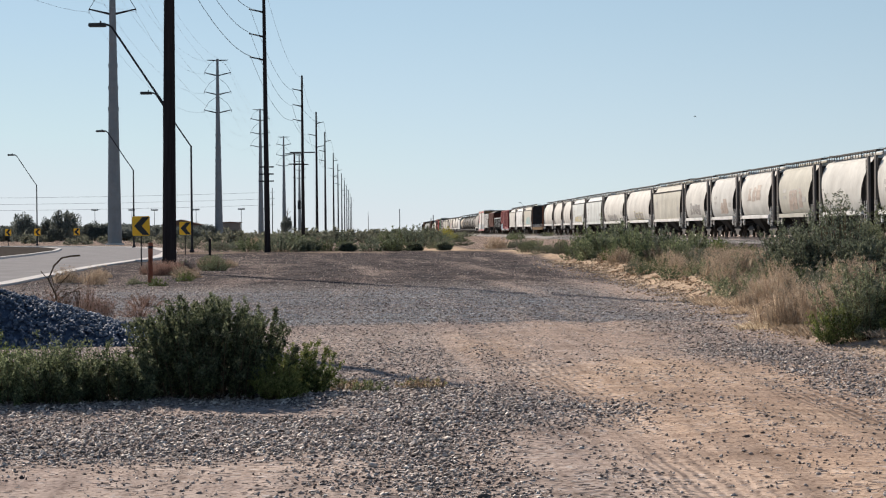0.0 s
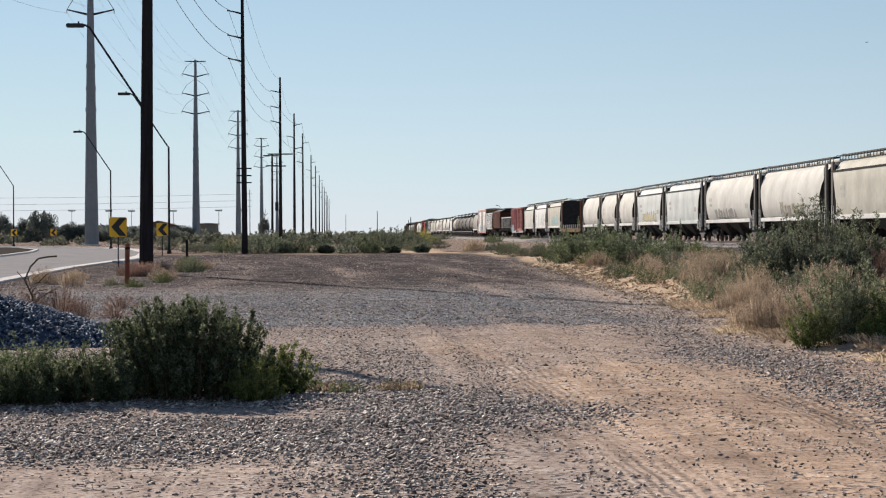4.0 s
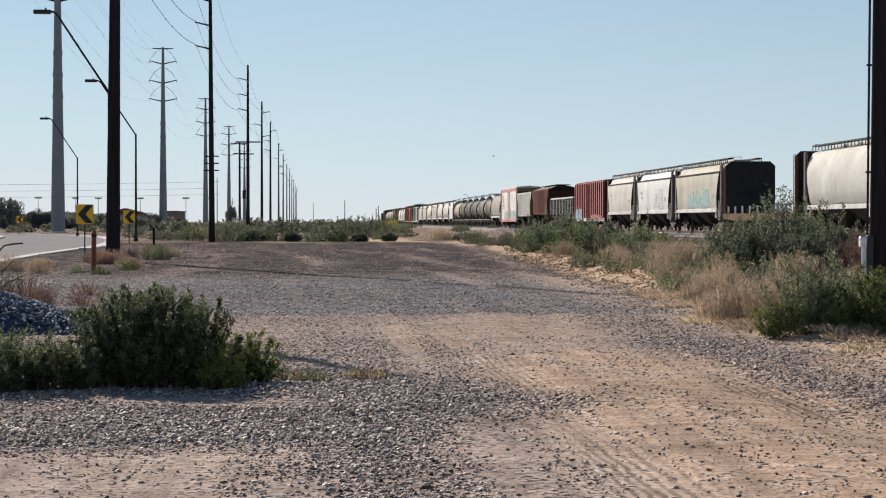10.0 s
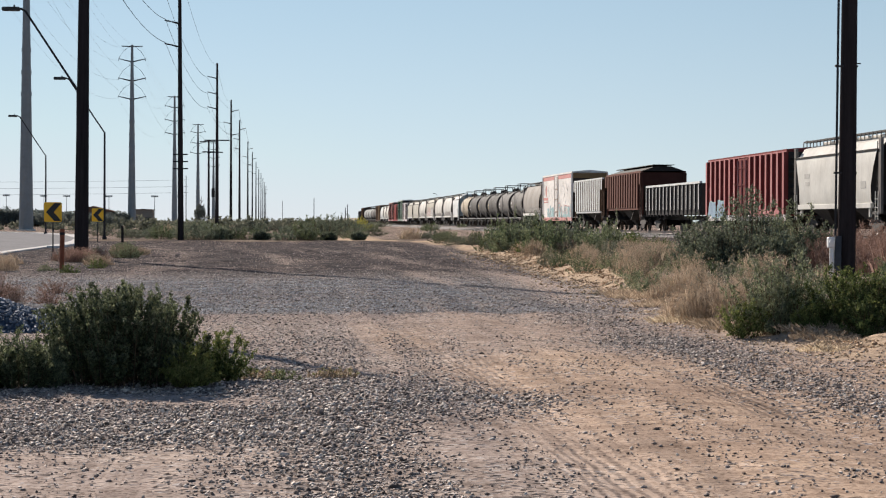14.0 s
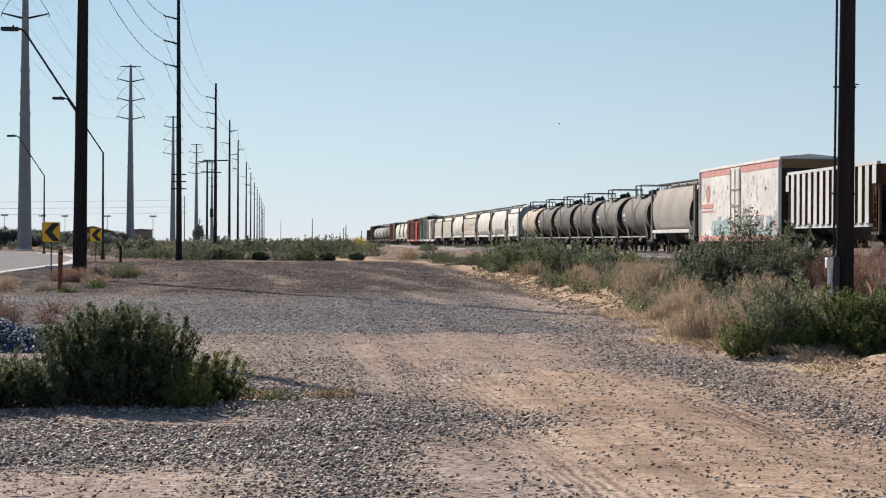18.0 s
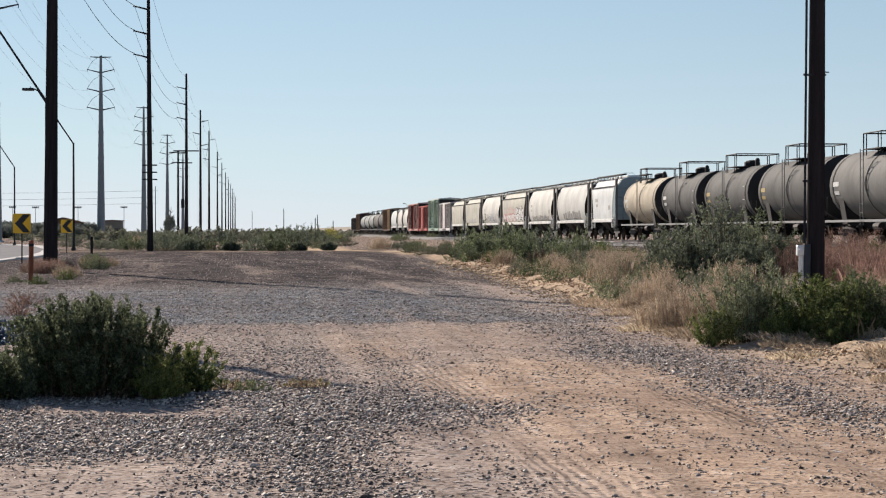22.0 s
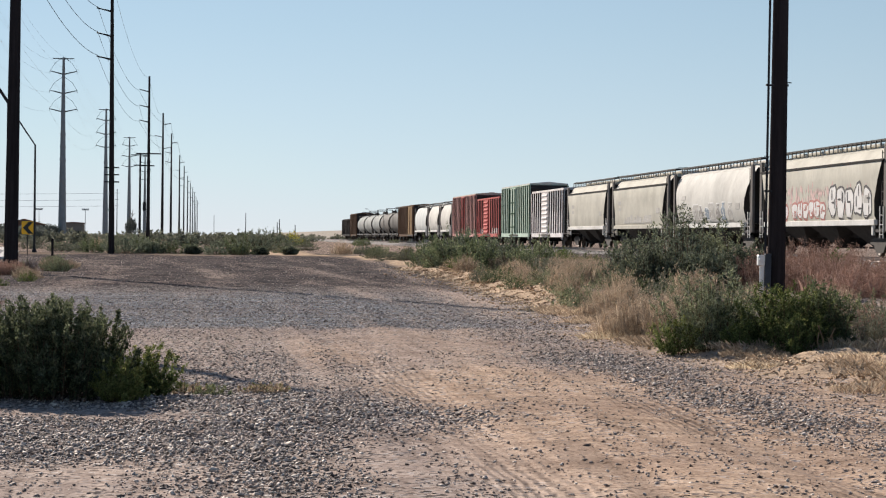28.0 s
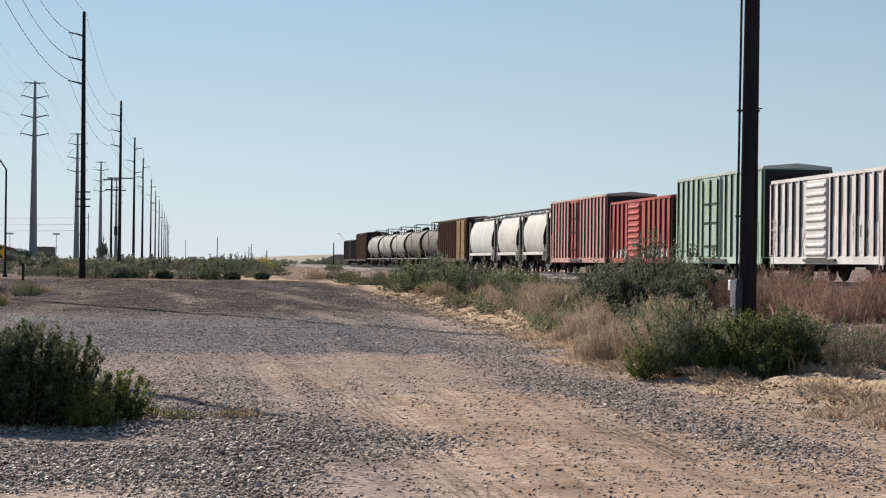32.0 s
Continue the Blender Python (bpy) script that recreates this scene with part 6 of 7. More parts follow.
def plume_mesh(seed, r, h, plumes, twigs, per, leaf, narrow=0.34, tips=0.15, wild=0.25, arch=1.35, foot=0.42, twig=0.2, fall=0.5, even=0.75, level=0.72):
    """Foliage of a ragged desert shrub: leafy plumes fan out from the foot, each with side twigs, with dark gaps between."""
    rng = np.random.default_rng(seed)
    P = plumes
    a = np.arange(P) * 2.39996 + rng.uniform(-0.35, 0.35, P)
    q = np.sqrt((np.arange(P) + 0.5) / P)
    lump = 1 + wild * np.sin(2 * a + seed) + 0.6 * wild * np.sin(5 * a + 2.3 * seed)
    hh = h * (1 - fall * q ** 2.6) * rng.uniform(level, 1.08, P) * (0.55 + 0.45 * lump)
    low = (q > 0.6) & (rng.uniform(0, 1, P) < 0.5)
    hh = np.where(low, hh * rng.uniform(0.25, 0.75, P), hh)
    rad = r * q * np.clip(lump, 0.6, 1.4) * rng.uniform(0.85, 1.12, P)
    tip = np.stack([rad * np.cos(a), rad * np.sin(a), np.maximum(hh, 0.06 * h)], 1)
    base = np.stack([tip[:, 0] * foot, tip[:, 1] * foot, np.full(P, -0.02)], 1)
    s = rng.uniform(0.04, 1.0, (P, twigs)) ** even
    bend = np.stack([s ** arch, s ** arch, s], 2)
    start = (base[:, None] + (tip - base)[:, None] * bend).reshape(-1, 3)
    run = (tip - base) / np.linalg.norm(tip - base, axis=1, keepdims=True)
    d = np.repeat(run, twigs, 0) * 0.8 + rng.normal(0, 0.42, (P * twigs, 3)) + np.array([0, 0, 0.30])
    d /= np.linalg.norm(d, axis=1, keepdims=True)
    ln = h * twig * (1.15 - 0.6 * s.ravel()) * rng.uniform(0.5, 1.3, P * twigs)
    u = rng.uniform(0.0, 1.0, (P * twigs, per))
    C = (start[:, None] + d[:, None] * (ln[:, None] * u)[..., None]).reshape(-1, 3) + rng.normal(0, leaf * 0.35, (P * twigs * per, 3))
    C[:, 2] = np.maximum(C[:, 2], leaf * 0.3)
    dl = np.repeat(d, per, 0) * 0.7 + rng.normal(0, 0.5, (len(C), 3))
    young = (np.repeat(s.ravel(), per) > 0.72) & (u.ravel() > 0.45) & (rng.uniform(0, 1, len(C)) < tips * 2.2)
    return [leaf_quads(C[~young], dl[~young], leaf, narrow, rng), leaf_quads(C[young], dl[young], leaf, narrow, rng)], base, tip


def bush(seed, r, h, plumes, leaf, mat, label, at, group="", twigs=14, per=12, tip_mat="leaf_tip", **kw):
    t = thing("shrub", label, "shrub", group, at)
    (a, b), base, tip = plume_mesh(seed, r, h, plumes, twigs, per, leaf, **kw)
    part("foliage", raw_mesh("foliage", a[0], a[1], M[mat]), None, t)
    tagged(part("young_growth", raw_mesh("young_growth", b[0], b[1], M[tip_mat]), None, t, "young shoot tips"), kind="stuff")
    tagged(part("branchwork", stems_mesh(base, tip, plumes, max(0.004, h * 0.007)), None, t), kind="stuff")
    return t


def stems_mesh(base, tip, count, r):
    g = Geo()
    k = max(1, len(base) // count)
    for b, t in list(zip(base, tip))[::k][:count]:
        m = b + (t - b) * 0.5 + np.array([0, 0, 0.05])
        g.tube(b, m, r, 4, r * 0.7).tube(m, b + (t - b) * 0.92, r * 0.7, 4, r * 0.3)
    return g.mesh("branchwork", M["stem"])


def on_ground(x, y, turn=0.0, sink=0.0, s=1.0, sz=None):
    return Matrix.LocRotScale((x, y, float(height(x, y)) - sink), Euler((0, 0, turn)), (s, s, sz or s))


# by the stone pile
bush(3, 0.75, 0.83, 260, 0.031, "leaf", "dense dark green desert shrub casting a shadow on gravel", on_ground(-1.47, 19.45), twigs=20, per=17, tips=0.42, wild=0.06, foot=0.74, fall=0.26, twig=0.13, even=0.8, narrow=0.44, level=0.88, tip_mat="leaf_olive")
bush(5, 0.30, 0.38, 56, 0.030, "leaf_tip", "small yellow-green shrub at the edge of the gravel", on_ground(-0.80, 18.9), twigs=12, per=12, tips=0.5)
bush(6, 0.36, 0.44, 60, 0.030, "leaf_bright", "small arching shrub with thin twigs", on_ground(-0.58, 19.6), twigs=13, per=11, tips=0.4, wild=0.3, narrow=0.42, tip_mat="leaf_tip")
for i, (x, y, r, h, m) in enumerate(((-2.3, 18.95, 0.34, 0.44, "leaf"), (-2.72, 18.9, 0.38, 0.46, "leaf"), (-3.2, 18.8, 0.42, 0.42, "leaf"), (-3.75, 18.95, 0.46, 0.44, "leaf"), (-2.05, 19.2, 0.26, 0.40, "leaf_olive"), (-2.95, 19.4, 0.45, 0.50, "leaf"), (-3.5, 19.5, 0.5, 0.48, "leaf_bright"))):
    bush(10 + i, r, h, 60, 0.034, m, "low green weeds in front of the stone pile", on_ground(x, y), "weeds by the stone pile", twigs=15, per=13, tips=0.16, narrow=0.28, foot=0.7, wild=0.25, fall=0.35, twig=0.3, even=1.0, tip_mat="leaf_olive")
for i, (x, y) in enumerate(((-0.15, 19.9), (0.02, 19.6), (0.45, 19.9), (-0.3, 20.1), (0.62, 20.0))):
    bush(20 + i, 0.18, 0.10, 16, 0.026, "leaf_olive" if i % 2 else "dry", "flat weeds on the gravel", on_ground(x, y), "weeds on the gravel", twigs=7, per=8, foot=0.8, tips=0.2)


def stone_pile():
    rng = np.random.default_rng(12)
    t = thing("stone_pile", "heap of crushed stone, its dark blue tone standing for shade", "stone pile", at=pose(0, 0, 0))
    cx, cy, ax, ay, H = -6.32, 29.4, 3.74, 2.15, 1.07

    def top(x, y):
        d = np.sqrt(((x - cx) / ax) ** 2 + ((y - cy) / ay) ** 2)
        return np.maximum(0, H * (1 - d ** 1.04)) + 0.04 * wob(x, y, 2.5, 3.0) * (d < 1)
    xs, ys = np.linspace(cx - ax, cx + ax, 60), np.linspace(cy - ay, cy + ay, 50)
    X, Y = np.meshgrid(xs, ys)
    Z = top(X, Y) - 0.03
    i = (np.arange(49)[:, None] * 60 + np.arange(59)[None, :]).ravel()
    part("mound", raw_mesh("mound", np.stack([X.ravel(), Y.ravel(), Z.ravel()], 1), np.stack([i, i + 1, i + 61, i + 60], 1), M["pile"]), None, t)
    n = 14000
    x, y = rng.uniform(cx - ax, cx + ax, n), rng.uniform(cy - ay, cy + ay, n)
    d = ((x - cx) / ax) ** 2 + ((y - cy) / ay) ** 2
    x, y = x[d < 1.05], y[d < 1.05]
    P = np.stack([x, y, top(x, y) + 0.01], 1)
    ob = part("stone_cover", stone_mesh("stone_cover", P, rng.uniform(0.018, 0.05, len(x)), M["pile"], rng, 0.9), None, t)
    tagged(ob, kind="stuff")


stone_pile()


def grass_mesh(seed, r, h, n, mat, droop=0.35, width=0.006, fall=0.45):
    rng = np.random.default_rng(seed)
    a, q = rng.uniform(0, 2 * np.pi, n), np.sqrt(rng.uniform(0, 1, n))
    bx, by = r * q * np.cos(a), r * q * np.sin(a)
    hh = h * rng.uniform(0.2, 1.05, n) * (1 - fall * q ** 2) * (1 + 0.25 * np.sin(4 * bx / r + seed) * np.sin(5 * by / r))
    dx, dy = rng.normal(0, droop, n) * hh + bx * 0.06, rng.normal(0, droop, n) * hh + by * 0.06
    t = rng.uniform(0, np.pi, n)
    wx, wy = width * np.cos(t), width * np.sin(t)
    z = np.zeros(n) - 0.01
    V = np.stack([np.stack([bx - wx, by - wy, z], 1), np.stack([bx + wx, by + wy, z], 1),
                  np.stack([bx + dx * 0.45 + wx, by + dy * 0.45 + wy, hh * 0.62], 1), np.stack([bx + dx, by + dy, hh], 1)], 1).reshape(-1, 3)
    return raw_mesh("blade_tuft", V, np.arange(n * 4).reshape(-1, 4), mat)


def fuzzy_grass(seed, r, h, stalks, plumes, mat, width=0.003, long=0.085):
    """A loose dry tuft: fine leafy plumes with single stalks standing out of them."""
    (a, b), base, tip = plume_mesh(seed, r, h * 0.86, plumes, 9, 8, long, narrow=0.09, tips=0.0, wild=0.22, arch=1.1, foot=0.78, twig=0.26, fall=0.35, even=0.9)
    g = grass_mesh(seed + 7, r * 0.95, h * 0.86, stalks, mat, 0.14, width, 0.4)
    V2 = np.array([v.co[:] for v in g.vertices])
    bpy.data.meshes.remove(g)
    V = np.concatenate([a[0], V2])
    return raw_mesh("blade_tuft", V, np.arange(len(V)).reshape(-1, 4), mat)


def grass_clump(me, label, at, group):
    t = thing("grass_clump", label, "dry grass", group, at)
    tagged(part("blade_tuft", me, None, t), kind="stuff")
    return t


rng = random.Random(31)
DRY = [fuzzy_grass(40 + i, 0.6, 0.92, 260, 56, M["dry"]) for i in range(3)]
DRYLOW = [grass_mesh(50 + i, 0.55, 0.15, 500, M["dry"], 0.7, 0.0055) for i in range(3)]
REDG = [fuzzy_grass(60 + i, 1.2, 1.12, 500, 90, M["dry_red"], 0.004, 0.12) for i in range(3)]

# right verge: shrubs in front, dry grass, pole thicket, russet grass
bush(70, 0.66, 0.98, 90, 0.044, "leaf_olive", "olive-grey shrub of thin upright shoots at the verge", on_ground(6.55, 27.0), "verge shrubs", 15, 12, foot=0.55, fall=0.4, even=0.9, wild=0.22, tips=0.2, tip_mat="leaf_far")
bush(71, 0.62, 0.72, 110, 0.040, "leaf_bright", "bright green bushy shrub at the verge", on_ground(7.45, 26.5), "verge shrubs", 15, 12, foot=0.55, fall=0.4, even=0.9, wild=0.2, tips=0.12, tip_mat="leaf_tip")
bush(74, 0.58, 0.86, 95, 0.042, "leaf", "dark green shrub at the verge", on_ground(7.98, 26.75), "verge shrubs", 15, 12, foot=0.55, fall=0.4, even=0.9, wild=0.22, tips=0.1, tip_mat="leaf_bright")
bush(72, 0.34, 0.52, 36, 0.034, "leaf_bright", "small yellow-green shrub at the verge", on_ground(6.02, 26.75), "verge shrubs", 12, 11, wild=0.25, tips=0.5)
bush(73, 0.38, 0.58, 40, 0.034, "leaf_bright", "small bright green shrub at the verge", on_ground(7.35, 25.8), "verge shrubs", 12, 11, wild=0.28, tips=0.15)
bush(75, 0.28, 0.36, 28, 0.034, "leaf_bright", "small bright green shrub at the verge", on_ground(6.78, 26.3), "verge shrubs", 12, 11, wild=0.25, tips=0.3)
bush(76, 0.50, 0.66, 70, 0.040, "leaf", "dark green shrub at the verge", on_ground(7.0, 27.3), "verge shrubs", 14, 11, foot=0.55, fall=0.4, even=0.9, wild=0.2, tips=0.1, tip_mat="leaf_olive")
for i, (x, y, r, h, m) in enumerate(((13.1, 57.0, 1.3, 2.25, "leaf_creosote"), (12.0, 58.2, 1.15, 1.6, "leaf_creosote"), (14.4, 58.5, 1.3, 1.7, "leaf_olive"), (11.7, 54.6, 0.95, 1.2, "leaf_creosote"), (14.9, 57.0, 0.8, 1.25, "leaf_creosote"), (13.0, 54.0, 0.9, 1.1, "leaf_creosote"))):
    bush(80 + i, r, h * 1.03, 84, 0.080, m, "grey-green airy creosote bush with dark stems", on_ground(x, y), "creosote thicket by the pole", 13, 11, wild=0.2, tips=0.14, tip_mat="leaf_olive", foot=0.55, even=0.9, fall=0.4)
TUFTS = ((6.42, 30.9, 0.80), (6.55, 31.7, 0.78), (6.22, 31.8, 0.58), (6.75, 30.2, 0.78), (7.1, 31.0, 0.82), (7.3, 32.2, 0.78), (7.6, 30.6, 0.75), (8.0, 32.0, 0.7), (7.3, 34.6, 0.62), (7.0, 38.0, 0.5), (7.5, 38.8, 0.62),
         (8.3, 41.5, 0.7), (8.2, 44.5, 0.55), (9.3, 46.5, 0.8), (8.7, 50.0, 0.8), (9.4, 56.0, 0.75), (11.2, 48.0, 0.7), (10.6, 62.0, 0.8), (10.0, 66.5, 0.7), (11.8, 44.5, 0.7), (12.4, 40.5, 0.7), (11.6, 34.0, 0.7), (10.4, 35.5, 0.7))
for x, y, h in TUFTS:
    grass_clump(rng.choice(DRY), "tall dry straw-coloured grass on the verge", on_ground(x, y, rng.uniform(0, 6), 0.02, h * rng.uniform(0.8, 1.0), h), "dry grass on the verge")
WEED = [plume_mesh(90 + i, 0.5, 0.5, 30, 9, 9, 0.042, wild=0.3, tips=0.2) for i in range(3)]
WEEDS = [(raw_mesh("foliage", w[0][0][0], w[0][0][1], M[m]), raw_mesh("young_growth", w[0][1][0], w[0][1][1], M["dry"])) for w, m in zip(WEED, ("leaf_olive", "leaf", "leaf_far"))]
for k in range(46):
    y = 28.5 + 46 * (k / 46) ** 1.2
    x = float(lerp_table(VERGE, y)) + rng.uniform(0.5, 4.6)
    q = rng.uniform(0.7, 1.25)
    t = thing("weed", "low grey-green weed with dry tips among the grass", "weed", "weeds among the verge grass", on_ground(x, y, rng.uniform(0, 6), 0.02, q, q * rng.uniform(0.8, 1.2)))
    me = rng.choice(WEEDS)
    part("foliage", me[0], None, t)
    tagged(part("young_growth", me[1], None, t, "dry straw-coloured tips"), kind="stuff")
for k in range(36):
    y = 18.5 + 62 * (k / 70) ** 1.35
    x = float(lerp_table(VERGE, y)) + rng.uniform(0.0, 1.0 + y * 0.012)
    grass_clump(rng.choice(DRYLOW), "low trampled straw along the verge", on_ground(x, y, rng.uniform(0, 6), 0.01, rng.uniform(0.5, 0.9) * (1 + y * 0.006)), "straw litter on the verge")
STRAW = [grass_mesh(56 + i, 0.5, 0.13, 620, M["straw"], 0.6, 0.0048) for i in range(3)]
for k in range(14):
    y = 19.5 + 21 * rng.random()
    x = float(lerp_table(VERGE, y)) + rng.uniform(-0.15, 2.6)
    grass_clump(rng.choice(STRAW), "short golden straw on the sunlit verge", on_ground(x, y, rng.uniform(0, 6), 0.01, rng.uniform(0.6, 1.1)), "golden straw on the verge")
for k in range(24):
    y = 34 + 57 * rng.random()
    x = float(lerp_table(VERGE, y)) + 1.3 + rng.random() * (7.5 - 0.03 * y)
    h = rng.uniform(0.55, 1.0)
    grass_clump(rng.choice(DRY), "tall dry straw-coloured grass on the verge", on_ground(x, y, rng.uniform(0, 6), 0.02, h * 1.25, h), "dry grass on the verge")
for k in range(34):
    x, y = 17.0 + rng.uniform(-2.3, 3.6), rng.uniform(45, 66)
    grass_clump(rng.choice(REDG), "tall russet seed grass below the railway bank", on_ground(x, y, rng.uniform(0, 6), 0.02, rng.uniform(0.9, 1.15), rng.uniform(0.85, 1.1)), "russet grass by the bank")

for i, (x, y, r, h) in enumerate(((2.1, 163.0, 0.85, 0.80), (3.85, 164.0, 0.75, 0.62), (6.2, 163.5, 0.7, 0.6), (-1.4, 164.5, 0.8, 0.7), (-6.7, 164.0, 2.0, 1.5), (-4.6, 165.0, 1.2, 1.0))):
    bush(160 + i, r, h, 60, 0.13, "leaf_creosote", "rounded dark green bush at the far edge of the lot", on_ground(x, y), "rounded bushes at the end of the lot", 9, 9, tip_mat="leaf_olive", foot=0.7, wild=0.1, tips=0.2, fall=0.3, level=0.85, twig=0.2)

ds = thing("dead_stalks", "pale bare dead stalks before the verge shrub", "weed", at=on_ground(7.62, 25.3))
for k, (a, b, h) in enumerate(((-0.09, 0.02, 0.24), (-0.02, -0.06, 0.33), (0.06, 0.08, 0.30), (0.11, -0.02, 0.22))):
    part("stalk", Geo().path([(a * 0.5, 0, -0.03), (a, 0.01, h * 0.5), (a + b, 0.02, h)], 0.008, 5), M["wood"], ds)
for i, (x, y, r, h) in enumerate(((8.65, 26.6, 0.42, 0.55), (9.1, 27.4, 0.5, 0.62), (8.8, 28.6, 0.55, 0.66), (9.7, 28.2, 0.55, 0.6), (9.5, 26.4, 0.45, 0.5))):
    bush(150 + i, r, h, 34, 0.042, "leaf_far", "grey-brown half-dry weed at the verge", on_ground(x, y), "half-dry weeds at the verge", 10, 9, tip_mat="dry_red", wild=0.3, tips=0.35, narrow=0.2)
BRIGHT = 3
# shrubs farther along, copied from a few built ones
def joined_plumes(seed, mat):
    (a, b), base, tip = plume_mesh(seed, 1.0, 1.0, 44, 8, 12, 0.064, wild=0.18, tips=0.0, foot=0.6, narrow=0.42, fall=0.6)
    return raw_mesh("foliage", a[0], a[1], M[mat])


KINDS = [joined_plumes(100 + i, m) for i, m in enumerate(("leaf", "leaf_olive", "leaf_far", "leaf_bright", "leaf_far", "leaf_olive", "leaf_creosote"))]
YEL = joined_plumes(120, "leaf_yellow")
STEMS = stems_mesh(*plume_mesh(100, 1.0, 1.0, 24, 1, 1, 0.1)[1:], 24, 0.012)
WORD = ["dark green", "olive", "dusty green", "bright green", "dusty grey-green", "grey-olive", "dark grey-green"]


def far_shrub(k, x, y, s, sz, group, label=""):
    t = thing("shrub", label or WORD[k] + " desert shrub on the plain", "shrub", group, on_ground(x, y, rng.uniform(0, 6), 0.03, s, sz))
    part("foliage", KINDS[k] if k >= 0 else YEL, None, t)
    part("branchwork", STEMS, None, t)
    return t


# clump before the track
for k in range(26):
    y = rng.uniform(86, 106)
    far_shrub(rng.choice((0, 1, 6, 0)), 9.6 + (106 - y) * 0.06 + rng.uniform(0, 3.4), y, rng.uniform(0.9, 1.4), rng.uniform(1.0, 1.75), "dark clump before the track")
for k in range(40):
    y = rng.uniform(62, 150)
    far_shrub(rng.choice((1, 2, 3, 4, 5)), rng.uniform(10.5, 19.5), y, rng.uniform(0.6, 1.2), rng.uniform(0.45, 0.9), "shrubs below the railway bank")
for k in range(16):
    y = rng.uniform(66, 130)
    far_shrub(3, rng.uniform(15.5, 20), y, rng.uniform(0.8, 1.3), rng.uniform(0.5, 0.85), "bright shrubs below the railway bank")
for x, y in ((18.2, 50), (19.1, 51.5), (18.6, 54), (19.6, 56.5), (18.4, 60), (19.4, 63.5), (18.9, 67.5), (17.6, 71)):
    far_shrub(BRIGHT, x, y, rng.uniform(0.8, 1.1), rng.uniform(0.7, 0.95), "bright shrubs below the railway bank")
for k in range(4):
    y = rng.uniform(165, 210)
    grass_clump(rng.choice(DRY), "dry brown tuft at the far edge of the lot", on_ground(rng.uniform(-0.06 * y, 0.07 * y), y, rng.uniform(0, 6), 0.02, rng.uniform(1.0, 2.2), rng.uniform(0.8, 1.5)), "dry tufts at the far edge")
# rows across the far edge of the lot
for k in range(60):
    y = 178 + 120 * rng.random()
    x = rng.uniform(-0.075 * y - 2, 0.085 * y + 2)
    s = rng.uniform(0.7, 1.7)
    far_shrub(rng.choice((1, 2, 6, 4, 5, 0)), x, y, s, s * rng.uniform(0.65, 1.0) * (0.65 if y < 215 else 1.0), "scrub beyond the lot")
for x, y, s in ((-5.6, 168, 1.7), (-4.3, 171, 1.6), (-9.5, 170, 1.5), (2.2, 160, 1.25), (0.4, 161, 1.3), (4.6, 205, 2.4), (6.2, 215, 2.6), (3.0, 212, 2.2), (-3.0, 165, 1.2)):
    far_shrub(rng.choice((0, 6, 0)), x, y, s, s * 0.85, "scrub beyond the lot")
LIGHT = [plume_mesh(140 + i, 1.0, 1.0, 16, 5, 6, 0.20, wild=0.22, tips=0.0, foot=0.5, narrow=0.5)[0][0][0] for i in range(3)]


def joined_scrub(name, label, spots):
    """Far scrub nobody could count, in one mesh."""
    out = []
    for x, y, s, sz in spots:
        a = rng.uniform(0, 6.28)
        V = LIGHT[rng.randrange(3)]
        out.append(np.stack([x + s * (V[:, 0] * math.cos(a) - V[:, 1] * math.sin(a)), y + s * (V[:, 0] * math.sin(a) + V[:, 1] * math.cos(a)), sz * V[:, 2] - 0.05], 1))
    V = np.concatenate(out)
    tagged(new(name, raw_mesh(name, V, np.arange(len(V)).reshape(-1, 4), M["leaf_far"])), label, "scrub", kind="stuff")


spots = []
for k in range(260):
    y = rng.uniform(280, 700)
    s = rng.uniform(1.2, 2.8)
    x = rng.uniform(-0.16 * y, 0.05 * y)
    if x < -0.055 * y and rng.random() < 0.75:      # open ground beyond the road
        continue
    spots.append((x, y, s, s * rng.uniform(0.6, 0.9)))
for k in range(70):
    y = rng.uniform(430, 1000)
    s = rng.uniform(1.6, 3.0)
    spots.append((rng.uniform(31, 42 + 0.05 * y), y, s, s * 0.9))
joined_scrub("distant_scrub", "dusty grey-green scrub far out on the plain", spots)
for x, y, s in ((12.3, 330, 2.2), (11.3, 338, 1.7), (13.4, 345, 1.9)):
    far_shrub(-1, x, y, s, s, "yellow bushes by the track", "yellow-green flowering bush near the track")
# weeds round the near pole and marker post
for x, y, s, k in ((-5.95, 84.2, 0.62, 1), (-6.4, 85.0, 0.6, 5), (-6.05, 60.5, 0.35, 3), (-6.9, 62.5, 0.3, 1), (-5.7, 66, 0.4, 3), (-7.0, 77, 0.5, 1), (-6.7, 75.5, 0.4, 4), (-8.0, 78, 0.45, 4), (-7.3, 84, 0.4, 2)):
    far_shrub(k, x, y, s, s * (1.2 if y > 83.5 else 0.85), "weeds round the near pole")
for k in range(8):
    x, y = rng.uniform(-9.6, -5.9), rng.uniform(58, 104)
    grass_clump(rng.choice(DRY), "dry straw tuft by the roadside", on_ground(x, y, rng.uniform(0, 6), 0.02, rng.uniform(0.5, 0.9), rng.uniform(0.35, 0.65)), "dry tufts by the road")
for x, y in ((-7.3, 77.2), (-7.8, 77.6), (-6.9, 78.5), (-7.4, 76.4)):
    grass_clump(rng.choice(REDG), "reddish dry weeds at the foot of the pole", on_ground(x, y, rng.uniform(0, 6), 0.02, 0.5, 0.5), "dry tufts by the road")
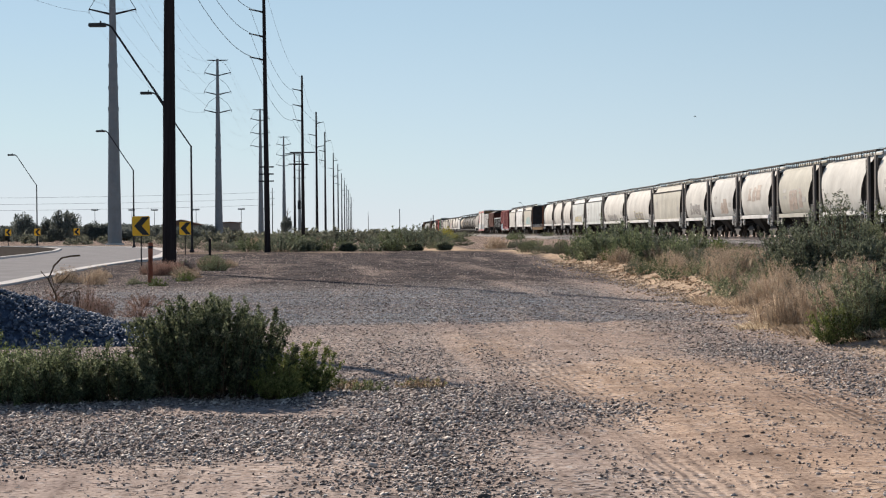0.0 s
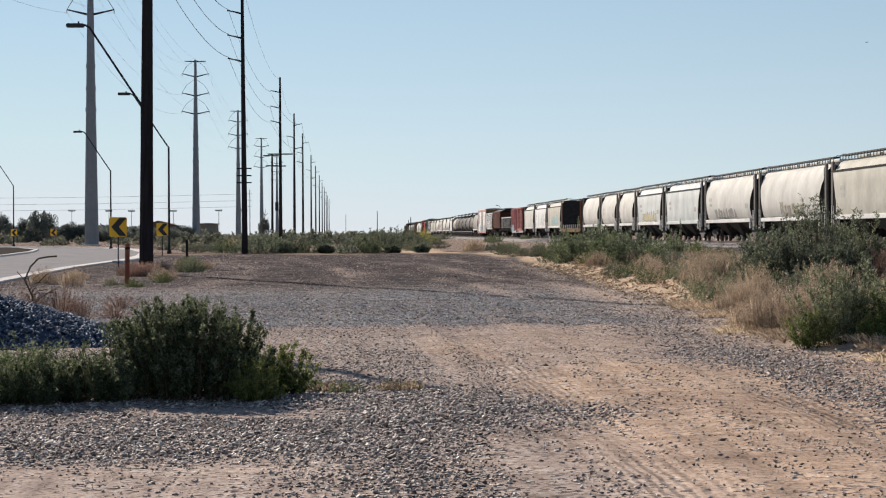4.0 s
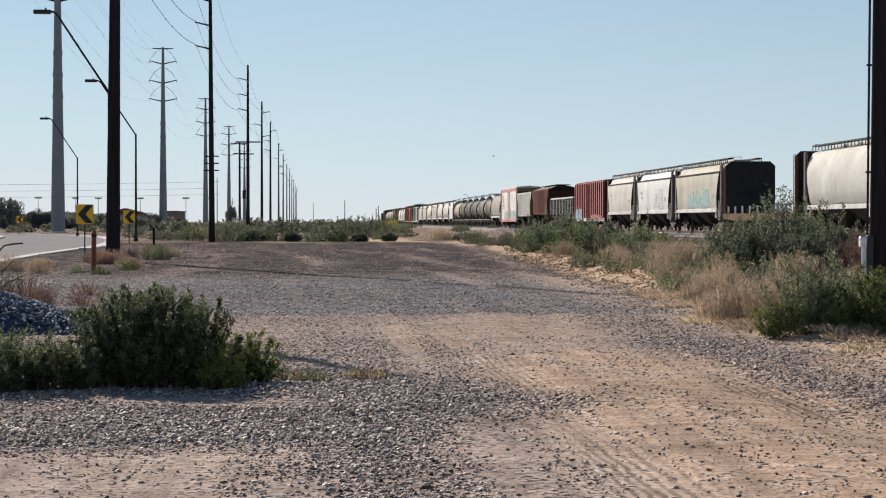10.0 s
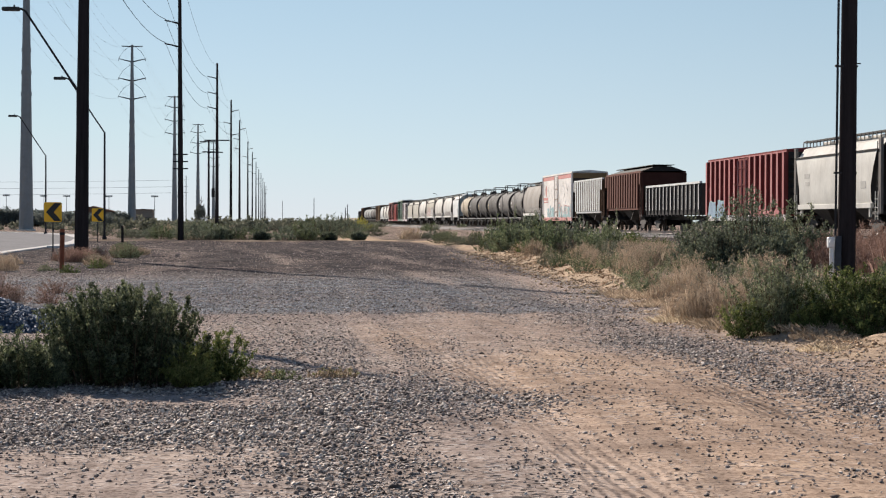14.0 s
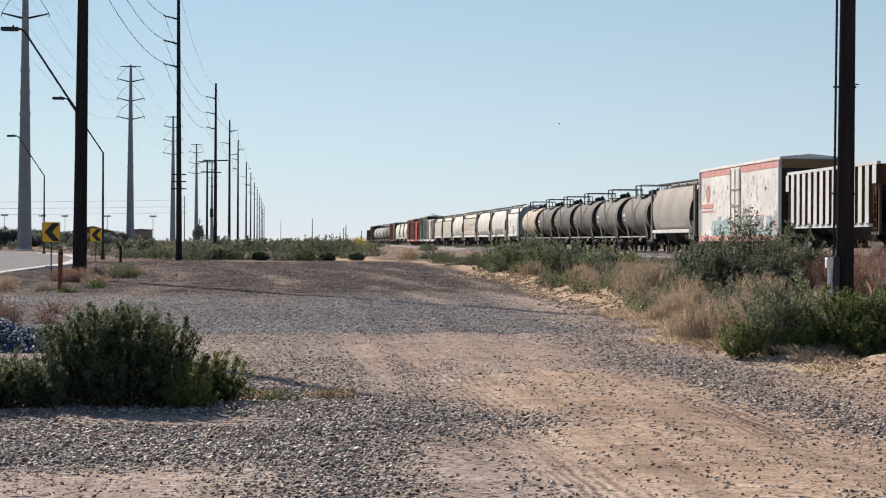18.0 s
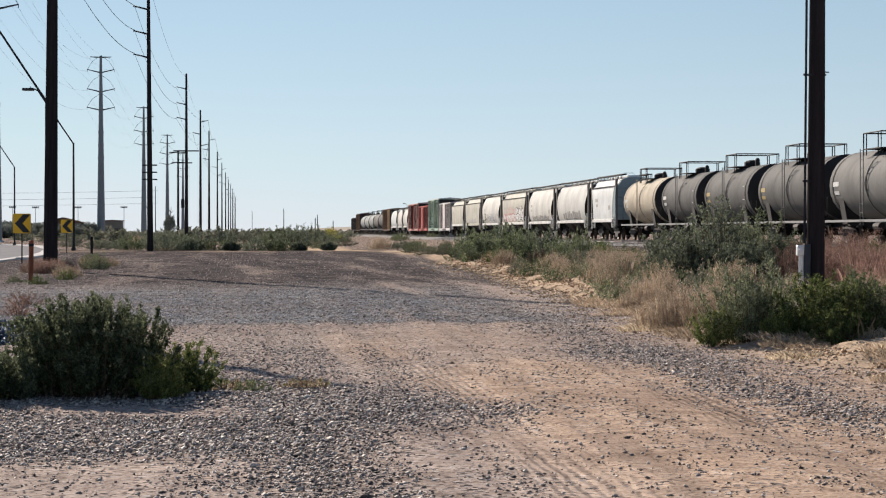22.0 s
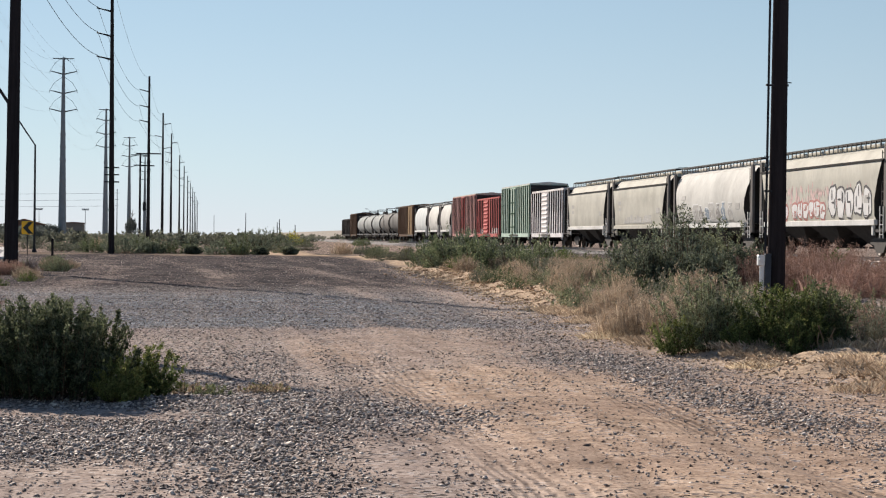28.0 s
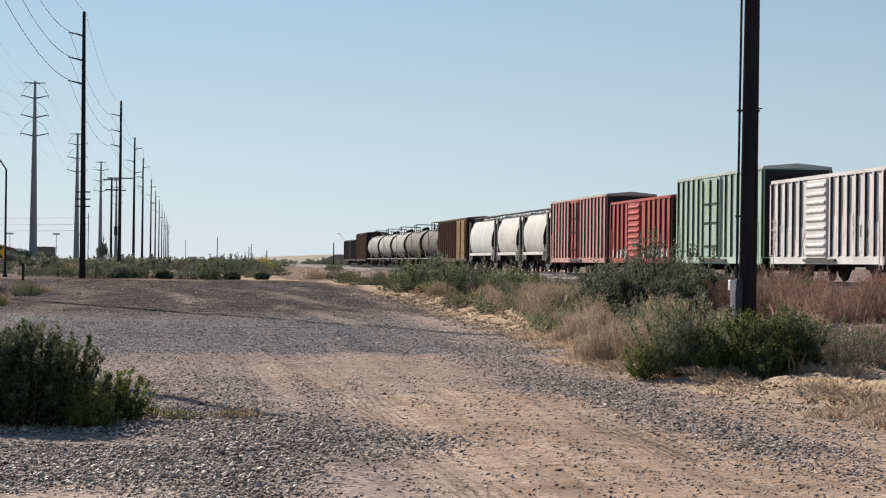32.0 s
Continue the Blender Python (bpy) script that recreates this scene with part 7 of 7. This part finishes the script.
for i, (x, y, r, h) in enumerate(((-5.45, 37.0, 0.36, 0.60), (-5.0, 37.2, 0.40, 0.72), (-4.6, 36.8, 0.30, 0.45), (-5.9, 37.4, 0.4, 0.55), (-6.5, 38.2, 0.5, 0.45), (-4.1, 37.6, 0.4, 0.3), (-7.1, 40.5, 0.55, 0.4), (-5.3, 40.2, 0.5, 0.35), (-6.2, 43.0, 0.5, 0.35), (-4.6, 43.5, 0.45, 0.28))):
    bush(130 + i, r, h, 46, 0.045, "dry_red", "leafless brown dead brush behind the stone pile", on_ground(x, y), "dead brush", 8, 5, tip_mat="stem", wild=0.3, tips=0.3, narrow=0.12)
# dry arching stalk by the stone pile
tw = thing("dry_weed", "bare dry arching weed stalk with side twigs", "weed", at=pose(0, 37.0, 0))
part("stalk", Geo().path([(-5.42, 0, -0.05), (-5.47, 0, 0.43), (-5.60, 0, 0.72), (-5.50, 0, 0.95), (-5.36, 0, 1.09), (-5.2, 0, 1.12), (-5.04, 0, 1.13)], 0.016, 5), M["stem"], tw)
for k in range(9):
    a = rng.uniform(-0.35, 0.35)
    z = rng.uniform(0.3, 0.7)
    part("twig", Geo().path([(-5.5, 0, z - 0.1), (-5.5 + a * 0.6, 0.05, z + 0.1), (-5.5 + a * 1.4, 0.08, z + rng.uniform(0.05, 0.28))], 0.007, 4), M["stem"], tw)

# ---- background: trees, houses, field lights ----


TREES = ((-62.9, 7.7), (-71.7, 7.1))        # x and height of the two tallest


def tree_crown(seed, mat):
    """A lumpy rounded crown: leaves gathered on many small clumps over a dome."""
    rng = np.random.default_rng(seed)
    m, per = 22, 190
    a = np.arange(m) * 2.39996 + rng.uniform(-0.3, 0.3, m)
    q = np.sqrt((np.arange(m) + 0.5) / m)
    c = np.stack([0.72 * q * np.cos(a), 0.72 * q * np.sin(a), 0.30 + 0.46 * np.sqrt(1 - 0.8 * q ** 2) * rng.uniform(0.75, 1.1, m)], 1)
    c[::3, 2] *= 0.62
    d = rng.normal(0, 1, (m, per, 3))
    d /= np.linalg.norm(d, axis=2, keepdims=True)
    C = (c[:, None] + d * (rng.uniform(0.16, 0.27, m)[:, None] * rng.uniform(0.6, 1.0, (m, per)))[..., None]).reshape(-1, 3)
    V, F = leaf_quads(C, rng.normal(0, 1, C.shape), 0.062, 0.75, rng)
    return raw_mesh("crown", V, F, M[mat])


def far_tree(seed, x, y, h, r, mat="leaf_tree"):
    t = thing("tree", "dark green tree on the far side of the road, greyed for haze", "tree", "trees behind the road", pose(x, y, 0))
    g = Geo().loft([ring(0.1 * math.sin(z), 0, z, 0.22 * (1 - z / (h * 1.1)) + 0.04, 8) for z in (-0.3, h * 0.2, h * 0.4, h * 0.62)])
    rr = random.Random(seed)
    for k in range(6):
        a = rr.uniform(0, 6.28)
        g.tube((0, 0, h * rr.uniform(0.3, 0.45)), (r * 0.6 * math.cos(a), r * 0.6 * math.sin(a), h * rr.uniform(0.6, 0.85)), 0.08, 5, 0.03)
    part("trunk", g, M["stem"], t)
    me = cached(("crown", seed % 4, mat), lambda: tree_crown(200 + seed % 4, mat))
    part("crown", me, None, t, at=Matrix.LocRotScale((0, 0, -h * 0.12), Euler((0, 0, rr.uniform(0, 6))), (r, r, h * 1.08)))


for k in range(104):
    y = 470 + 140 * rng.random()
    x = -0.062 * y - 3 - rng.random() * 0.16 * y
    h = rng.uniform(3.0, 4.8)
    far_tree(k, x, y, h, h * rng.uniform(0.95, 1.45))
far_tree(3, TREES[0][0], 440, TREES[0][1], 4.2)
far_tree(2, TREES[1][0], 440, TREES[1][1], 3.4)
far_tree(1, TREES[1][0] + 4.5, 445, TREES[1][1] * 0.8, 3.2)
# irregular narrow tree behind the pole line
cy = thing("narrow_tree", "dark narrow straggly tree far off", "tree", at=pose(-17.4, 460, 0))
part("trunk", Geo().tube((0, 0, -0.2), (0, 0, 2.0), 0.18, 6), M["stem"], cy)
part("crown", tree_crown(311, "leaf_tree"), None, cy, at=Matrix.LocRotScale((0, 0, 0.3), None, (1.7, 1.7, 5.2)))
part("leader", Geo().tube((0.1, 0, 4.5), (0.4, 0, 7.0), 0.12, 6, 0.03), M["stem"], cy)
for k, (a, z) in enumerate(((0.9, 5.2), (-0.8, 5.6), (0.7, 6.2), (-0.5, 6.6))):
    part("twig", Geo().tube((0.2, 0, z - 0.8), (0.2 + a, 0, z), 0.07, 5, 0.02), M["stem"], cy)
# low houses
for x, y, w, h in ((-36.0, 560, 4.8, 4.3), (-45.5, 520, 9, 3.6), (-62, 560, 18, 3.2)):
    t = thing("house", "low tan stucco house far behind the road", "house", "far houses", pose(x, y, 0))
    part("wall", Geo().box(-w / 2, w / 2, -4, 4, -0.2, h), M["stucco"], t)
    part("roof", Geo().loft([[(-w / 2 - 0.4, yy, h), (w / 2 + 0.4, yy, h), (w / 2 + 0.4, yy, h + 0.15), (0, yy, h + (1.4 if 5 < w < 10 else 0.3)), (-w / 2 - 0.4, yy, h + 0.15)] for yy in (-4.4, 4.4)]), M["roof"], t)
    for k in (-0.3, 0.25):
        wd = part("window", Geo().box(k * w - 0.7, k * w + 0.7, -4.03, -3.95, 1.1, 2.3), M["glass_dark"], t)
        part("sill", Geo().box(k * w - 0.8, k * w + 0.8, -4.10, -3.98, 1.0, 1.1), M["kerb"], wd)
    part("door", Geo().box(0.0, 1.0, -4.04, -3.95, 0, 2.1), M["wood"], t)
for x, y in ((-78, 700), (-71, 705), (-57, 705), (-41.5, 700), (-33, 700), (-89, 690)):
    t = thing("field_light", "thin distant sports-field light mast", "light mast", "sports-field lights", pose(x, y, 0))
    part("mast", Geo().tube((0, 0, -0.3), (0, 0, 9.6), 0.13, 6, 0.08), M["pole_steel"], t)
    part("crossbar", Geo().box(-1.1, 1.1, -0.06, 0.06, 9.3, 9.45), M["pole_steel"], t)
    for k in (-0.9, -0.3, 0.3, 0.9):
        part("floodlight", Geo().cbox(k - 0.22, k + 0.22, -0.25, 0.1, 9.4, 9.9, 0.05), M["pole_steel"], t)
# far low bank, hedges and posts behind the train
solo("earth_bank", Geo().loft([[(34, y, -0.2), (70, y, -0.2), (60, y, 3.6), (44, y, 3.6)] for y in (600, 1500)]), M["bank"], "long pale earth bank beyond the track", "earth bank", kind="structure")
for x, y, h in ((11.5, 700, 9.0), (19.5, 620, 5.5), (20.8, 640, 6.5), (24, 600, 4.5), (1.5, 1100, 12), (30.6, 425, 5.2)):
    t = thing("far_post", "slim dark distant post", "post", "distant posts", pose(x, y, 0))
    part("shaft", Geo().tube((0, 0, -0.3), (0, 0, h), 0.16, 6, 0.11), M["pole"], t)
    part("cap", Geo().tube((0, 0, h), (0, 0, h + 0.1), 0.14, 6), M["iron"], t)

# ---- passing car ----


def passing_car():
    t = thing("sedan_car", "silver-grey sedan driving away on the road", "car")
    low = [(-0.74, 0.24), (0.74, 0.24), (0.88, 0.34), (0.92, 0.55), (0.90, 0.72), (0.84, 0.86), (0.68, 0.95), (-0.68, 0.95), (-0.84, 0.86), (-0.90, 0.72), (-0.92, 0.55), (-0.88, 0.34)]
    secs = ((-2.38, 0.80, -0.06), (-2.30, 0.92, 0.02), (-2.05, 0.98, 0.06), (-1.2, 1.0, 0.05), (0.0, 1.0, 0.02), (1.2, 1.0, 0.0), (1.9, 0.97, -0.08), (2.2, 0.90, -0.18), (2.35, 0.78, -0.30))
    part("body", Geo().loft([[(x * k, y, 0.24 + (z - 0.24) * (1 + dz)) for x, z in low] for y, k, dz in secs]), M["silver"], t, smooth=True)
    cab = [(-1.80, 0.95, 0.80), (-1.35, 1.20, 0.72), (-0.90, 1.37, 0.63), (-0.30, 1.43, 0.61), (0.20, 1.40, 0.62), (0.75, 1.20, 0.70), (1.20, 0.95, 0.78)]
    part("cabin", Geo().loft([[(-w, y, 0.88), (w, y, 0.88), (w * 0.97, y, z - 0.06), (w * 0.80, y, z), (-w * 0.80, y, z), (-w * 0.97, y, z - 0.06)] for y, z, w in cab]), M["silver"], t, smooth=True)
    part("rear_window", Geo().loft([[(-0.66, -1.72, 1.02), (0.66, -1.72, 1.02), (0.60, -1.38, 1.215), (0.52, -0.98, 1.375), (-0.52, -0.98, 1.375), (-0.60, -1.38, 1.215)], [(-0.66, -1.68, 0.98), (0.66, -1.68, 0.98), (0.60, -1.34, 1.175), (0.52, -0.94, 1.33), (-0.52, -0.94, 1.33), (-0.60, -1.34, 1.175)]]), M["glass_dark"], t)
    for s in (-1, 1):
        part("tail_light", Geo().cbox(s * 0.62 - 0.2, s * 0.62 + 0.2, -2.37, -2.30, 0.68, 0.84, 0.02), M["tail"], t, "dark red tail light")
        part("mirror", Geo().cbox(s * 0.98 - 0.11, s * 0.98 + 0.11, 0.55, 0.70, 0.88, 1.04, 0.03), M["silver"], t)
        part("side_window", Geo().loft([[(s * 0.79, -0.9, 0.95), (s * 0.79, 0.8, 0.95), (s * 0.60, 0.2, 1.33), (s * 0.60, -0.85, 1.33)], [(s * 0.77, -0.9, 0.95), (s * 0.77, 0.8, 0.95), (s * 0.58, 0.2, 1.33), (s * 0.58, -0.85, 1.33)]]), M["glass_dark"], t)
        for y in (-1.45, 1.4):
            w = part("wheel", Geo().loft([[(s * x, y + r * math.cos(2 * math.pi * i / 18), 0.33 + r * math.sin(2 * math.pi * i / 18)) for i in range(18)] for x, r in ((0.68, 0.30), (0.70, 0.33), (0.88, 0.33), (0.90, 0.30))]), M["tyre"], t)
            part("rim", Geo().loft([[(s * x, y + r * math.cos(2 * math.pi * i / 12), 0.33 + r * math.sin(2 * math.pi * i / 12)) for i in range(12)] for x, r in ((0.89, 0.21), (0.91, 0.19))]), M["conduit"], w)
    part("bumper", Geo().cbox(-0.86, 0.86, -2.42, -2.28, 0.36, 0.56, 0.04), M["black"], t)
    part("number_plate", Geo().box(-0.26, 0.26, -2.385, -2.375, 0.62, 0.74), M["plate"], t)
    return t


SEDAN = passing_car()
bird = thing("bird", "small dark bird in flight", "bird")
part("body", Geo().loft([[(r * math.cos(a * math.pi / 3), y, r * math.sin(a * math.pi / 3)) for a in range(6)] for y, r in ((-0.09, 0.006), (-0.045, 0.022), (0.015, 0.027), (0.065, 0.015), (0.09, 0.005))]), M["black"], bird)
for s in (-1, 1):
    part("wing", Geo().loft([[(s * x, -0.06 * k, z), (s * x, 0.07 * k, z), (s * x, 0.07 * k, z + 0.012), (s * x, -0.06 * k, z + 0.012)] for x, z, k in ((0.012, 0.01, 0.5), (0.075, 0.035, 0.45), (0.14, 0.012, 0.15))]), M["black"], bird)

# ---- what moves ----


def motions():
    for car, y0 in CARS:
        if "half" in car:
            del car["half"]
        walk(car, [(t, pose(TRACK_X, y0 - SPEED * t, RAIL)) for t in (0, 4, 8, 12, 16, 20, 24, 28, 32)])
    walk(SEDAN, [(0, pose(-14.80, -240, 0.02)), (10, pose(-14.80, -58, 0.02)), (18, pose(-14.50, 86, 0.02, 0, 0, 1)), (19, pose(-14.60, 104, 0.02, 0, 0, 2)),
                 (20, pose(-15.10, 122, 0.02, 0, 0, 4)), (20.8, pose(-16.30, 136.5, 0.02, 0, 0, 7)), (21.5, pose(-18.40, 150, 0.02, 0, 0, 10)), (23, pose(-24.30, 178, 0.02, 0, 0, 14)),
                 (25, pose(-36.30, 211, 0.02, 0, 0, 25)), (28, pose(-74.80, 262, 0.02, 0, 0, 55)), (32, pose(-149.80, 290, 0.02, 0, 0, 78))])
    walk(bird, [(0, pose(23.88, 150, 9.65, 0, 0, -90)), (1, pose(24.4, 150, 9.45, 0, 0, -90)), (2, pose(24.98, 150, 9.34, 0, 0, -80)), (2.5, pose(25.3, 150, 9.36, 0, 0, -75)), (3.5, pose(28, 150, 10.5, 0, 0, -60)), (5, pose(60, 150, 26, 0, 0, 10)), (7.5, pose(48, 150, 26, 0, 0, 70)), (9, pose(14.4, 150, 7.4, 0, 0, 80)), (9.5, pose(13.8, 150, 6.8, 0, 0, 80)),
                (10, pose(13.2, 150, 6.3, 0, 0, 75)), (10.5, pose(9.6, 150, 4.2, 0, 0, 70)), (11, pose(1.5, 150, 3.4, 0, 0, 75)), (12, pose(-24, 150, 3.0, 0, 0, 60)), (14, pose(-34, 150, 14, 0, 0, -20)), (15.5, pose(-14, 150, 24, 0, 0, -80)), (17, pose(15.9, 150, 9.7, 0, 0, -85)),
                (18, pose(20.3, 150, 10.1, 0, 0, -85)), (19, pose(24.0, 150, 11.0, 0, 0, -85)), (19.5, pose(28.2, 150, 10.4, 0, 0, -85)), (20, pose(32.6, 150, 9.14, 0, 0, -85)), (21, pose(43, 150, 11, 0, 0, -85)), (32, pose(190, 150, 30, 0, 0, -85))])

motions()
